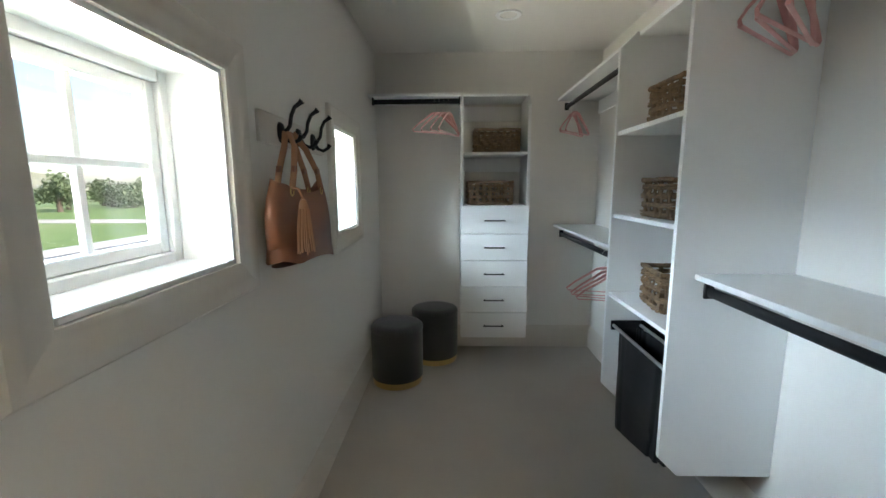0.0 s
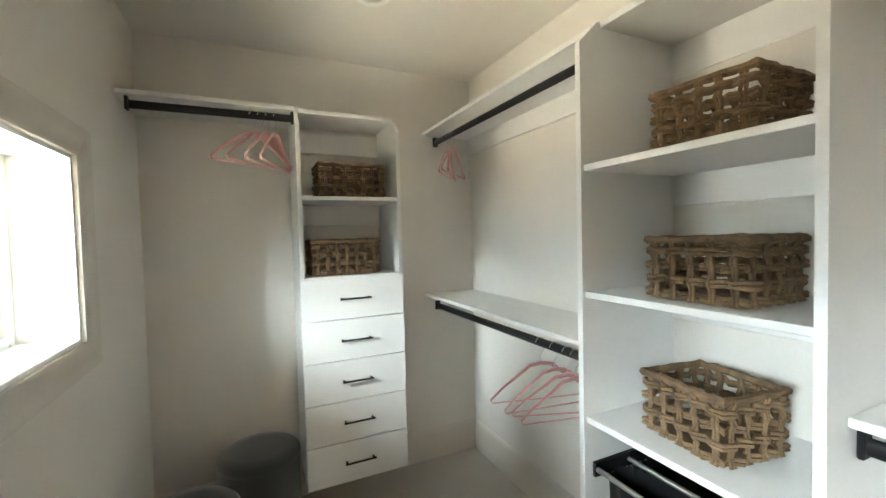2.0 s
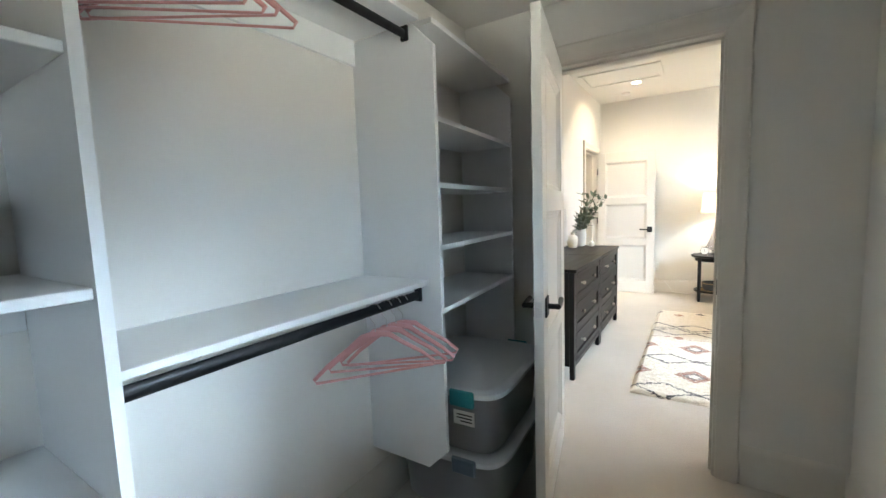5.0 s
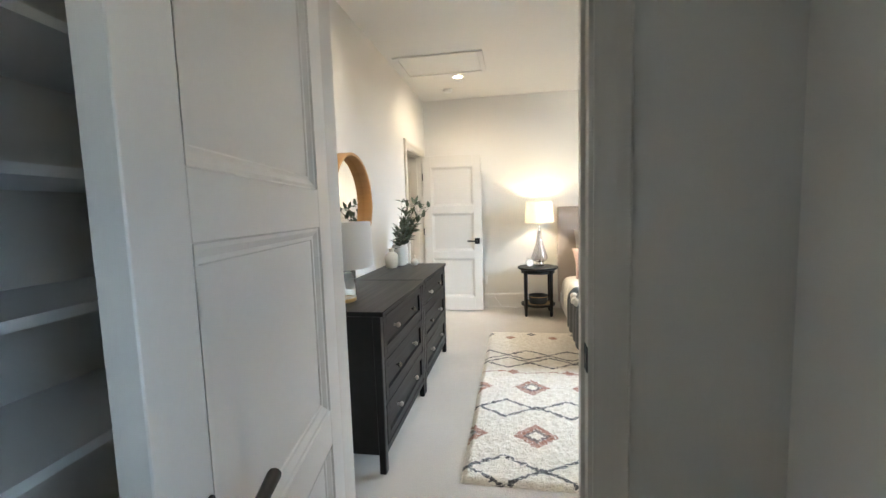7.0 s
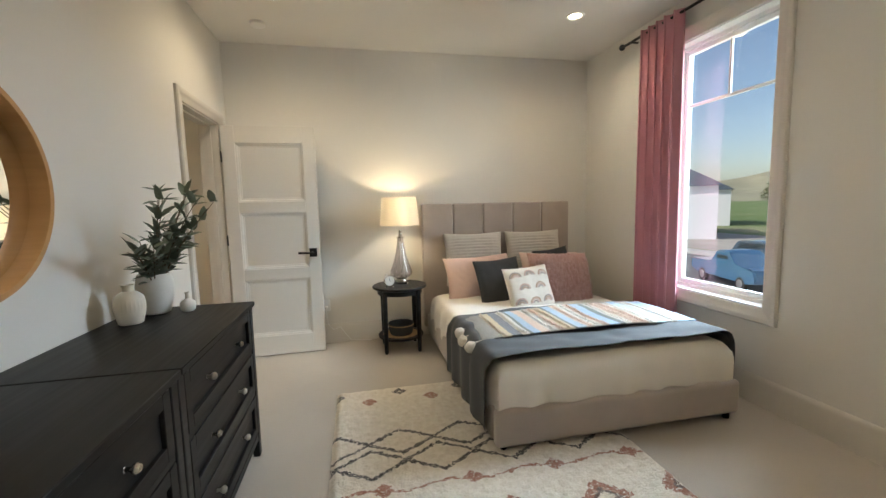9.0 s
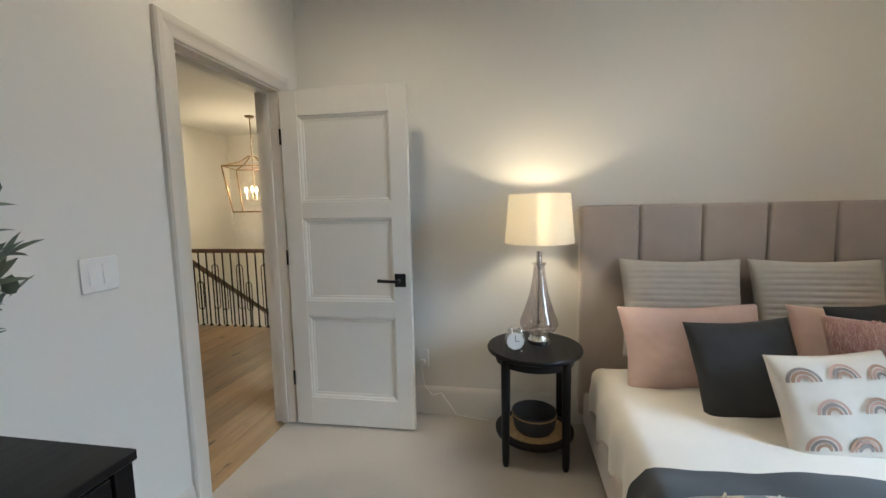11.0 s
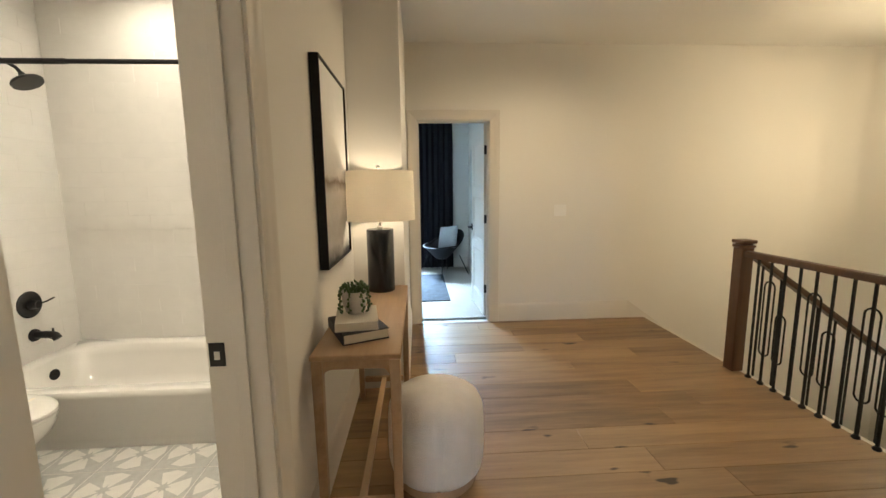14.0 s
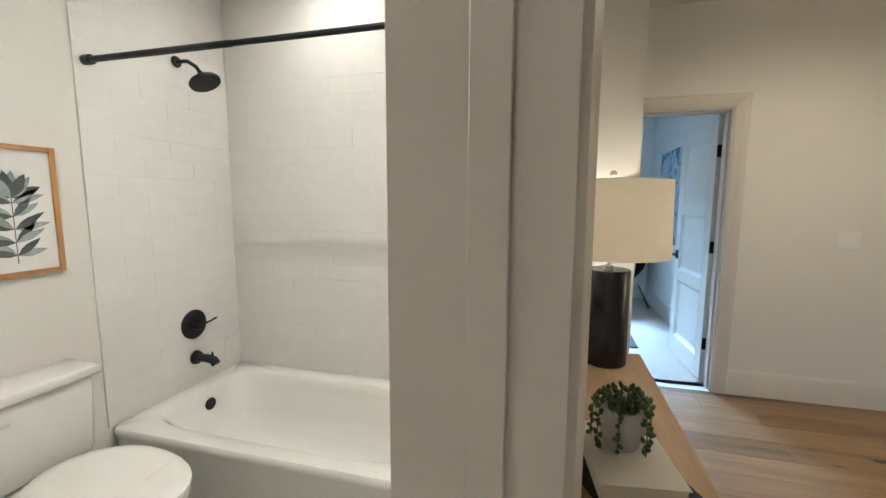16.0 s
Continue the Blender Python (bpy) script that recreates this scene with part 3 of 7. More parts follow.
for p, q, n in (
    ((CX0, -0.665), (CX0, CY1 - 0.016), (1, 0)), ((CX0, CY1), (CX1, CY1), (0, -1)), ((CX1, -0.69), (CX1, CY1 - 0.016), (-1, 0)),
    ((CX0 + 0.016, -0.69), (CD[0] - 0.09, -0.69), (0, 1)),
    ((BX0, BY0), (BX1, BY0), (0, 1)), ((BX0, BY0 + 0.016), (BX0, -0.835), (1, 0)), ((BX1, BY0 + 0.016), (BX1, BD[0] - 0.085), (-1, 0)),
    ((BX1, BD[1] + 0.085), (BX1, -0.835), (-1, 0)), ((BX0 + 0.016, -0.835), (CD[0] - 0.085, -0.835), (0, -1)), ((CD[1] + 0.085, -0.835), (BX1 - 0.016, -0.835), (0, -1)),
    ((BAD[1] + 0.085, HY1), (3.85 - 0.016, HY1), (0, -1)), ((3.85, -4.32), (3.85, HY1), (-1, 0)), ((HX1, FD[0] - 0.085), (HX1, -6.62), (-1, 0)),
    ((3.85 - 0.016, -4.32), (HX1, -4.32), (0, -1)), ((1.42, HY1), (BAD[0] - 0.085, HY1), (0, -1)),
    ((5.35, -5.30), (8.28, -5.30), (0, 1)), ((8.28, -5.284), (8.28, -2.72), (-1, 0)),
):
    baseboard(p, q, n)


def window_unit(name, label, x, out, y0, y1, z0, z1, cols, rows_z, room, sash=0.045):
    """A vinyl window in a wall across x: x is the inner face of the frame, room the plane of the room's wall."""
    d = thing(name, label, "window", kind="structure")
    f = 0.04

    def bx(a, b, c, e, t0=0.0, t1=0.06):
        return boxes(((min(x + out * t0, x + out * t1), a, c), (max(x + out * t0, x + out * t1), b, e)), r=0.004)
    fr = part("window_frame", boxes(((min(x, x + out * 0.06), y0, z0), (max(x, x + out * 0.06), y0 + f, z1)), ((min(x, x + out * 0.06), y1 - f, z0), (max(x, x + out * 0.06), y1, z1)),
                                    ((min(x, x + out * 0.06), y0 + f, z0), (max(x, x + out * 0.06), y1 - f, z0 + f)), ((min(x, x + out * 0.06), y0 + f, z1 - f), (max(x, x + out * 0.06), y1 - f, z1)), r=0.004), VINYL, d)
    s = sash * 0.7
    a, b, c, e = y0 + f, y1 - f, z0 + f, z1 - f
    for q in ((a, a + s, c, e), (b - s, b, c, e), (a + s, b - s, c, c + s), (a + s, b - s, e - s, e)):
        part("sash", bx(*q, 0.015, 0.05), VINYL, d)
    for q in rows_z:
        part("muntin", bx(a + s, b - s, q - 0.011, q + 0.011, 0.022, 0.042), VINYL, d)
    for q, (c0, c1) in cols:
        part("muntin", bx(q - 0.011, q + 0.011, c0, c1, 0.024, 0.040), VINYL, d)
    pane = part("pane", bx(a + s, b - s, c + s, e - s, 0.030, 0.034), GLASS, d, "clear glass pane")
    pane.visible_shadow = False
    # reveal and sill
    r0, r1 = sorted((x, room))
    part("reveal", boxes(((r0, y0, z0), (r1, y0 + 0.012, z1)), ((r0, y1 - 0.012, z0), (r1, y1, z1)), ((r0, y0 + 0.012, z1 - 0.012), (r1, y1 - 0.012, z1))), VINYL, d)
    part("window_sill", boxes(((r0, y0 + 0.012, z0), (r1 - out * 0.004, y1 - 0.012, z0 + 0.014)), r=0.003), VINYL, d, "white painted sill")
    return d


window_unit("window_1", "small white four-pane closet window", -0.72, -1, *W1, ((0.75, (W1[2] + 0.07, W1[3] - 0.07)),), (1.40,), CX0)
window_unit("window_2", "small white four-pane closet window", -0.72, -1, *W2, ((2.23, (W2[2] + 0.07, W2[3] - 0.07)),), (1.385,), CX0)
casing("trim_7", "greige moulded casing round the closet window", 0, CX0, 1, W1[0], W1[1], W1[2], W1[3], True)
casing("trim_8", "greige moulded casing round the closet window", 0, CX0, 1, W2[0], W2[1], W2[2], W2[3], True)
window_unit("window_3", "tall white bedroom window with a divided transom light", -2.36, -1, *BW, ((-3.48, (2.03, BW[3] - 0.07)),), (2.03,), BX0)
casing("trim_9", "moulded casing round the bedroom window", 0, BX0, 1, *BW, True)
window_unit("window_4", "white window of the far room", 8.34, 1, -4.62, -3.5, 0.7, 2.35, (), (1.15, 1.6, 2.05), 8.28)

# ---- closet fittings ----
T = 0.019


def panel_outline(x0, x1, z0, z1, cham):
    return [(x0, z0 + cham), (x0 + cham, z0), (x1, z0), (x1, z1), (x0 + cham, z1), (x0, z1 - cham)]


def board(lo, hi):
    return boxes((lo, hi), r=0.002)


FX = 0.775
ZT = 2.01
col = thing("shelf_column", "white melamine wall-hung shelf column with three open bays", "shelf unit")
part("side_panel", plate([(x, z) for x, z in panel_outline(FX - 0.008, CX1 - 0.001, 0.30, ZT, 0.07)], 1, 1.272, 1.291), WHITE, col)
part("side_panel", plate([(x, z) for x, z in panel_outline(FX - 0.008, CX1 - 0.001, 0.30, ZT, 0.07)], 1, 1.840, 1.859), WHITE, col)
for z in (0.838, 1.214, 1.586):
    part("shelf", board((FX, 1.292, z - T), (CX1 - 0.002, 1.839, z)), WHITE, col)
    part("back_rail", board((CX1 - 0.009, 1.293, z - T - 0.10), (CX1 - 0.002, 1.838, z - T - 0.001)), WHITE, col)
part("top_rail", board((CX1 - 0.009, 1.293, ZT - 0.13), (CX1 - 0.002, 1.838, ZT - 0.02)), WHITE, col)
part("top_shelf", board((FX + 0.07, 1.292, ZT - T), (CX1 - 0.002, 1.839, ZT)), WHITE, col)


def hang_bay(name, label, y0, y1, z, front=0.838):
    s = thing(name, label, "shelf", group="closet hanging shelves")
    part("shelf_board", board((front, y0, z - T), (CX1 - 0.018, y1, z)), WHITE, s)
    part("back_rail", board((CX1 - 0.017, y0, z - T - 0.095), (CX1 - 0.001, y1, z)), WHITE, s)
    return s


def hang_rod(p, q, label="black oval closet rod with end brackets"):
    s = thing("closet_rod", label, "closet rod", group="closet rods")
    d = (Vector(q) - Vector(p)).normalized()
    bm = bmesh.new()
    sd = Vector((-d.y, d.x, 0))
    ring = [(0.009 * math.cos(a), 0.017 * math.sin(a)) for a in [2 * math.pi * k / 14 for k in range(14)]]
    e = [[bm.verts.new(Vector(c) + sd * u + Vector((0, 0, w))) for u, w in ring] for c in (p, q)]
    for k in range(14):
        bm.faces.new((e[0][k], e[0][(k + 1) % 14], e[1][(k + 1) % 14], e[1][k]))
    bm.faces.new(e[0]), bm.faces.new(e[1])
    part("rail", bm, BLACKM, s)
    for c, sg in ((p, 1), (q, -1)):
        a, b = Vector(c), Vector(c) + d * (0.012 * sg)
        lo = [min(a[i], b[i]) - abs(sd[i]) * 0.016 for i in range(3)]
        hi = [max(a[i], b[i]) + abs(sd[i]) * 0.016 for i in range(3)]
        lo[2], hi[2] = c[2] - 0.024, c[2] + 0.03
        part("bracket", boxes((lo, hi), r=0.003), BLACKM, s)
    return s


hang_bay("closet_shelf", "white lower closet shelf against the side wall", 1.860, CY1 - 0.002, 1.036)
hang_bay("closet_shelf", "white upper closet shelf against the side wall", 1.860, CY1 - 0.002, ZT)
hang_bay("closet_shelf", "white lower closet shelf beside the shelf column", 0.270, 1.271, 1.050)
hang_bay("closet_shelf", "white upper closet shelf beside the shelf column", 0.270, 1.271, ZT)
hang_rod((0.885, 1.86, 0.966), (0.885, CY1 - 0.07, 0.966))
hang_rod((0.885, 1.86, 1.932), (0.885, CY1 - 0.09, 1.932))
hang_rod((0.885, 0.271, 0.990), (0.885, 1.271, 0.990))
hang_rod((0.900, 0.271, 1.955), (0.900, 1.271, 1.955))
hang_rod((CX0 + 0.03, 2.93, 1.940), (0.079, 2.93, 1.940))

tower = thing("drawer_tower", "white wall-hung tower with five drawers and two open shelves", "drawer unit")
TXa, TXb, TY = 0.080, 0.575, 2.890
out = [(TY, 1.98 - 0.07), (TY + 0.07, 1.98), (CY1 - 0.002, 1.98), (CY1 - 0.002, 0.21), (TY + 0.02, 0.21), (TY + 0.02, 1.20), (TY, 1.205)]
for a in (TXa, TXb - T):
    part("side_panel", plate(out, 0, a, a + T), WHITE, tower)
part("top_shelf", board((TXa + T + 0.001, TY + 0.04, 1.972), (TXb - T - 0.001, CY1 - 0.002, 1.99)), WHITE, tower)
for z in (1.585, 1.205):
    part("shelf", board((TXa + T + 0.001, TY + 0.004, z - T), (TXb - T - 0.001, CY1 - 0.02, z)), WHITE, tower)
for z in (1.585, 1.972):
    part("back_rail", board((TXa + T + 0.001, CY1 - 0.019, z - T - 0.11), (TXb - T - 0.001, CY1 - 0.003, z - T - 0.001)), WHITE, tower)
for k in range(5):
    z0 = 0.205 + k * 0.1985
    dr = part("drawer_front", boxes(((TXa + 0.001, TY - 0.002, z0), (TXb - 0.001, TY + 0.016, z0 + 0.1955)), r=0.0015), WHITE, tower)
    xm, zh = (TXa + TXb) / 2, z0 + 0.098
    bm = tube(bmesh.new(), [(xm - 0.075, TY - 0.028, zh), (xm + 0.075, TY - 0.028, zh)], 0.0048, 8)
    for sx in (-0.066, 0.066):
        tube(bm, [(xm + sx, TY - 0.0025, zh), (xm + sx, TY - 0.028, zh)], 0.0048, 8)
    part("handle", bm, BLACKM, dr, "black bar handle")
part("drawer_box", boxes(((TXa + T + 0.001, TY + 0.018, 0.215), (TXb - T - 0.001, CY1 - 0.03, 1.183))), WHITE, tower)
ts = thing("closet_shelf", "white top shelf over the far hanging rod", "shelf", group="closet hanging shelves")
part("shelf_board", board((CX0 + 0.002, TY + 0.01, 1.972), (TXa - 0.001, CY1 - 0.002, 1.991)), WHITE, ts)

nook = thing("shelf_nook", "narrow white shelves in the corner behind the door", "shelf unit")
part("side_panel", plate(panel_outline(0.785, CX1 - 0.001, 0.285, 1.985, 0.085), 1, 0.250, 0.269), WHITE, nook)
for z in (0.935, 1.180, 1.415, 1.660, 2.00):
    part("shelf", plate([(0.80, 0.249), (0.80, 0.20), (0.86, -0.60), (CX1 - 0.002, -0.60), (CX1 - 0.002, 0.249)], 2, z - T, z), WHITE, nook)
part("side_panel", plate(panel_outline(0.86, CX1 - 0.001, 0.285, 1.985, 0.085), 1, -0.620, -0.601), WHITE, nook)


def basket(m, w, d, h, group, label):
    """Open-weave hyacinth basket: rings of rope woven through flat stakes, with a thick rim."""
    b = thing("woven_basket", label, "basket", m, group)

    def ring(z, ph, r, amp, wob=0.003):
        pts = []
        n = 10
        path = [(-w / 2, -d / 2), (w / 2, -d / 2), (w / 2, d / 2), (-w / 2, d / 2)]
        cnt = 0
        for i in range(4):
            p, q = Vector((*path[i], 0)), Vector((*path[(i + 1) % 4], 0))
            nn = n if i % 2 == 0 else max(6, int(n * d / w / 2) * 2)
            nrm = Vector(((q - p).y, -(q - p).x, 0)).normalized()
            for k in range(nn):
                s = 1 if (cnt + ph) % 2 == 0 else -1
                e = 0.25 if k == 0 else 1
                pts.append(p + (q - p) * (k / nn) + nrm * (s * amp * e) + Vector((0, 0, z + random.uniform(-wob, wob))))
                cnt += 1
        return tube(bmesh.new(), pts, [r * random.uniform(0.85, 1.15) for _ in pts], 6, closed=True)
    rows = 4
    for k in range(rows):
        z = 0.016 + (h - 0.052) * k / (rows - 1)
        for q in range(2):
            part("rope_ring", ring(z + 0.0095 * q - 0.003, k, 0.0056, 0.0085, 0.002), HYAC, b)
    part("rim", ring(h - 0.008, 0, 0.0105, 0.002, 0.002), HYAC, b, "thick wrapped rim")
    part("base", boxes(((-w / 2 + 0.008, -d / 2 + 0.008, 0.001), (w / 2 - 0.008, d / 2 - 0.008, 0.012)), r=0.003), HYAC, b)
    bm = bmesh.new()
    for dx in (-0.0045, 0.0045):
        tube(bm, [(dx + 0.0012 * math.sin(q * 2.1 + dx * 300), 0.0045 * math.cos(math.pi * q / 1.5), 0.004 + (h - 0.014) * q / 9) for q in range(10)], 0.0046, 6)
    stake = mesh_of("stake", bm, HYAC, 180)
    nx, ny = max(5, round(w / 0.045)), max(3, round(d / 0.05))
    for k in range(nx):
        x = -w / 2 + w * (k + 0.5) / nx
        for y in (-d / 2, d / 2):
            piece("stake", stake, b, pose(x + random.uniform(-.003, .003), y + random.uniform(-.003, .003), 0, 0, random.uniform(-2, 2), random.uniform(-6, 6)))
    for k in range(ny):
        y = -d / 2 + d * (k + 0.5) / ny
        for x in (-w / 2, w / 2):
            piece("stake", stake, b, pose(x, y, 0, random.uniform(-2, 2), 0, 90 + random.uniform(-6, 6)))
    return b


BK = "woven baskets on the closet shelves"
basket(pose(0.93, 1.528, 1.5865, 0, 0, 91), 0.232, 0.22, 0.145, BK, "brown woven hyacinth basket on the upper shelf")
basket(pose(0.94, 1.545, 1.2145, 0, 0, 90), 0.238, 0.23, 0.158, BK, "brown woven hyacinth basket on the middle shelf")
basket(pose(0.955, 1.585, 0.8385, 0, 0, 82), 0.235, 0.205, 0.165, BK, "brown woven hyacinth basket set askew on the lower shelf")
basket(pose(0.345, 3.03, 1.5855), 0.32, 0.20, 0.165, BK, "brown woven hyacinth basket in the drawer tower")
basket(pose(0.300, 3.02, 1.2055), 0.32, 0.20, 0.175, BK, "brown woven hyacinth basket above the drawers")


def make_hanger(m):
    h = thing("clothes_hanger", "dusty pink velvet clothes hanger with a metal hook", "hanger", m, "pink hangers on the rods")
    # hook centre at the origin: the rod passes through it; arms along x
    bm = bmesh.new()
    pts = [(-0.205, 0, -0.205), (-0.16, 0, -0.165), (-0.09, 0, -0.118), (-0.045, 0, -0.085), (0, 0, -0.078), (0.045, 0, -0.085), (0.09, 0, -0.118), (0.16, 0, -0.165), (0.205, 0, -0.205), (0.198, 0, -0.217), (0.10, 0, -0.217), (0, 0, -0.217), (-0.10, 0, -0.217), (-0.198, 0, -0.217)]
    tube(bm, pts, [0.007, 0.008, 0.009, 0.011, 0.012, 0.011, 0.009, 0.008, 0.007, 0.006, 0.0055, 0.0055, 0.0055, 0.006], 8, closed=True, flat=0.55)
    part("hanger_body", bm, PINKV, h)
    hk = [(0, 0, -0.078), (0, 0, -0.045), (0.012, 0, -0.03), (0.021, 0, -0.012), (0.021, 0, 0.006), (0.012, 0, 0.019), (0, 0, 0.0225), (-0.012, 0, 0.019), (-0.021, 0, 0.004)]
    part("hook", tube(bmesh.new(), hk, 0.0018, 6), NICKEL, h, "thin metal hook")
    return h


hanger = make_hanger(pose(-0.03, 2.93, 1.937, 0, 0, 62))
for x, a in ((-0.06, 50), (0.0, 70), (-0.09, 38)):
    copy_thing(hanger, pose(x, 2.93, 1.937, 0, 0, a))
for y, a in ((2.98, 52), (2.94, 60), (2.90, 46)):
    copy_thing(hanger, pose(0.885, y, 1.929, 0, 0, a))
for y, a in ((2.19, -14), (2.11, -8), (2.04, -20), (2.00, -12)):
    copy_thing(hanger, pose(0.885, y, 0.963, 0, 0, a))
for y, a in ((0.53, 52), (0.47, 40), (0.42, 34), (0.38, 46)):
    copy_thing(hanger, pose(0.885, y, 0.987, 0, 0, a))
for y, a in ((1.135, 37), (1.10, 41), (1.06, 34), (1.025, 44)):
    copy_thing(hanger, pose(0.900, y, 1.952, 0, 0, a))


def stool(at, label):
    s = thing("round_stool", label, "stool", pose(*at, 0), "velvet stools in the closet corner")
    part("seat", turned([(0, 0.42), (0.12, 0.42), (0.165, 0.415), (0.178, 0.402), (0.181, 0.385), (0.179, 0.372)], seg=48), VELVETD, s)
    part("drum", turned([(0.177, 0.371), (0.1785, 0.36), (0.178, 0.2), (0.177, 0.045)], seg=48), VELVETD, s)
    part("base_ring", turned([(0, 0.001), (0.172, 0.001), (0.173, 0.004), (0.173, 0.044), (0, 0.044)], seg=48), BRASS, s, "gold metal base ring")
    return s


stool((-0.365, 2.615), "charcoal velvet drum stool with a gold base ring")
stool((-0.12, 2.99), "charcoal velvet drum stool beside its twin")

# coat hooks and handbag
rack = thing("hook_board", "greige wall board with three black coat hooks", "coat rack")
part("backboard", boxes(((CX0 + 0.0005, 1.19, 1.485), (CX0 + 0.016, 1.80, 1.583)), r=0.003), TRIM, rack)
for y in (1.335, 1.495, 1.655):
    bm = turned([(0, 0.012), (0.012, 0.012), (0.024, 0.008), (0.028, 0.0), (0, 0)], seg=20)
    bmesh.ops.transform(bm, matrix=Matrix.Translation((CX0 + 0.0165, y, 1.53)) @ Matrix.Rotation(radians(90), 4, "Y") @ Matrix.Diagonal((1.25, 0.9, 1.2, 1)), verts=bm.verts)
    x = CX0 + 0.016
    up = [(x, y, 1.53), (x + 0.022, y, 1.533), (x + 0.036, y, 1.552), (x + 0.042, y, 1.585), (x + 0.055, y, 1.612), (x + 0.074, y, 1.625), (x + 0.082, y, 1.632)]
    tube(bm, up, [0.009, 0.008, 0.0065, 0.0065, 0.0065, 0.0075, 0.011], 10)
    lo = [(x + 0.01, y, 1.525), (x + 0.024, y, 1.503), (x + 0.045, y, 1.494), (x + 0.066, y, 1.505), (x + 0.074, y, 1.520)]
    tube(bm, lo, [0.008, 0.007, 0.0065, 0.007, 0.010], 10)
    part("hook", bm, BLACKM, rack, "black double hook")

bag = thing("handbag", "tan leather tote bag with tassel hanging from the hooks", "handbag")


def bag_side(u, v):
    a = 2 * math.pi * u
    z = 1.098 + 0.252 * v
    half = 0.235 + 0.030 * math.sin(math.pi * min(1, (1 - v) * 1.25)) - 0.02 * v
    dep = 0.062 - 0.035 * v
    c, s = math.cos(a), math.sin(a)
    c = math.copysign(abs(c) ** 0.55, c)
    s = math.copysign(abs(s) ** 0.75, s)
    sag = 0.018 * math.cos(2 * a) * v + 0.006 * math.sin(5 * a + 3 * v)
    return (-0.505 + dep * s, 1.335 + half * c, z + sag - (0.02 * c if v < 0.2 else 0.0))


bm = grid(56, 12, bag_side)
bmesh.ops.remove_doubles(bm, verts=bm.verts, dist=0.0008)
low = min(v.co.z for v in bm.verts)
part("bag_body", bm, LEATHER, bag, smooth=60)
bm = bmesh.new()
lathe(bm, [(0, 0), (0.5, 0), (1.0, 0.03)], seg=40)
bmesh.ops.transform(bm, matrix=Matrix.Translation((-0.505, 1.335, 1.095)) @ Matrix.Diagonal((0.055, 0.235, 0.3, 1)), verts=bm.verts)
part("bag_bottom", bm, LEATHER, bag)
for dx in (-0.02, 0.028):
    for y0, y1 in ((1.19, 1.315), (1.475, 1.345)):
        pts = [(-0.505 + dx, y0, 1.335), (-0.507 + dx, y0 + (y1 - y0) * 0.25, 1.40), (-0.515 + dx * 0.7, y0 + (y1 - y0) * 0.7, 1.475), (-0.532 + dx * 0.3, y1, 1.528)]
        sp = part("strap", tube(bmesh.new(), pts, 0.011, 8, flat=0.3), LEATHER2, bag, "lighter leather strap")
        bm = bmesh.new()
        tube(bm, [(-0.505 + dx, y0 + 0.012 * math.cos(a), 1.332 + 0.014 * math.sin(a)) for a in [2 * math.pi * k / 12 for k in range(12)]], 0.0025, 6, closed=True)
        part("ring", bm, BRASS, sp, "brass ring")
        c = pts[1]
        part("buckle", boxes(((c[0] - 0.005, c[1] - 0.015, c[2] - 0.008), (c[0] + 0.006, c[1] + 0.015, c[2] + 0.012)), r=0.002), LEATHER, sp)
tas = part("tassel", turned([(0, 0.03), (0.009, 0.028), (0.014, 0.012), (0.015, 0)], (-0.436, 1.17, 1.278), 14), LEATHER2, bag, "light leather tassel")
bm = bmesh.new()
for k in range(22):
    a = 2 * math.pi * k / 22
    r = 0.011 + 0.003 * (k % 2)
    tube(bm, [(-0.436 + r * math.cos(a), 1.17 + r * math.sin(a), 1.279), (-0.436 + 1.4 * r * math.cos(a), 1.17 + 2.0 * r * math.sin(a), 1.21), (-0.434 + 1.6 * r * math.cos(a), 1.17 + 3.0 * r * math.sin(a), 1.145 + random.uniform(-0.01, 0.01))], [0.003, 0.0035, 0.003], 5, flat=0.5)
part("fringe", bm, LEATHER2, tas)
part("tassel_cord", tube(bmesh.new(), [(-0.475, 1.17, 1.345), (-0.45, 1.172, 1.34), (-0.436, 1.17, 1.305)], 0.004, 6), LEATHER2, bag)

# pull-out laundry hamper under the shelf column
ham = thing("laundry_hamper", "black fabric pull-out hamper with metal bars under the shelves", "hamper")
for y in (1.305, 1.826):
    part("slide", boxes(((0.79, y - 0.006, 0.655), (1.14, y + 0.006, 0.70)), r=0.002), BLACKM, ham)
for x in (0.80, 0.93, 1.13):
    part("bar", rod((x, 1.311, 0.678), (x, 1.820, 0.678), 0.0075), ALU, ham, "brushed metal bar")


def sack(y0, y1, x0, x1, tilt):
    def f(u, v):
        a = 2 * math.pi * u
        c, s = math.cos(a), math.sin(a)
        c, s = math.copysign(abs(c) ** 0.35, c), math.copysign(abs(s) ** 0.35, s)
        fold = 1 + 0.05 * math.sin(9 * a + 4 * v) * v + 0.03 * math.sin(17 * a)
        taper = 1 - 0.12 * v
        return ((x0 + x1) / 2 + (x1 - x0) / 2 * c * taper * fold - 0.012 * v, (y0 + y1) / 2 + (y1 - y0) / 2 * s * taper * fold, 0.672 - 0.44 * v - tilt * v * v * s)
    return grid(60, 10, f)


part("sack", sack(1.325, 1.805, 0.81, 0.925, 0.05), BAGCLOTH, ham, smooth=60)
part("sack", sack(1.325, 1.805, 0.94, 1.12, 0.02), BAGCLOTH, ham, smooth=60)


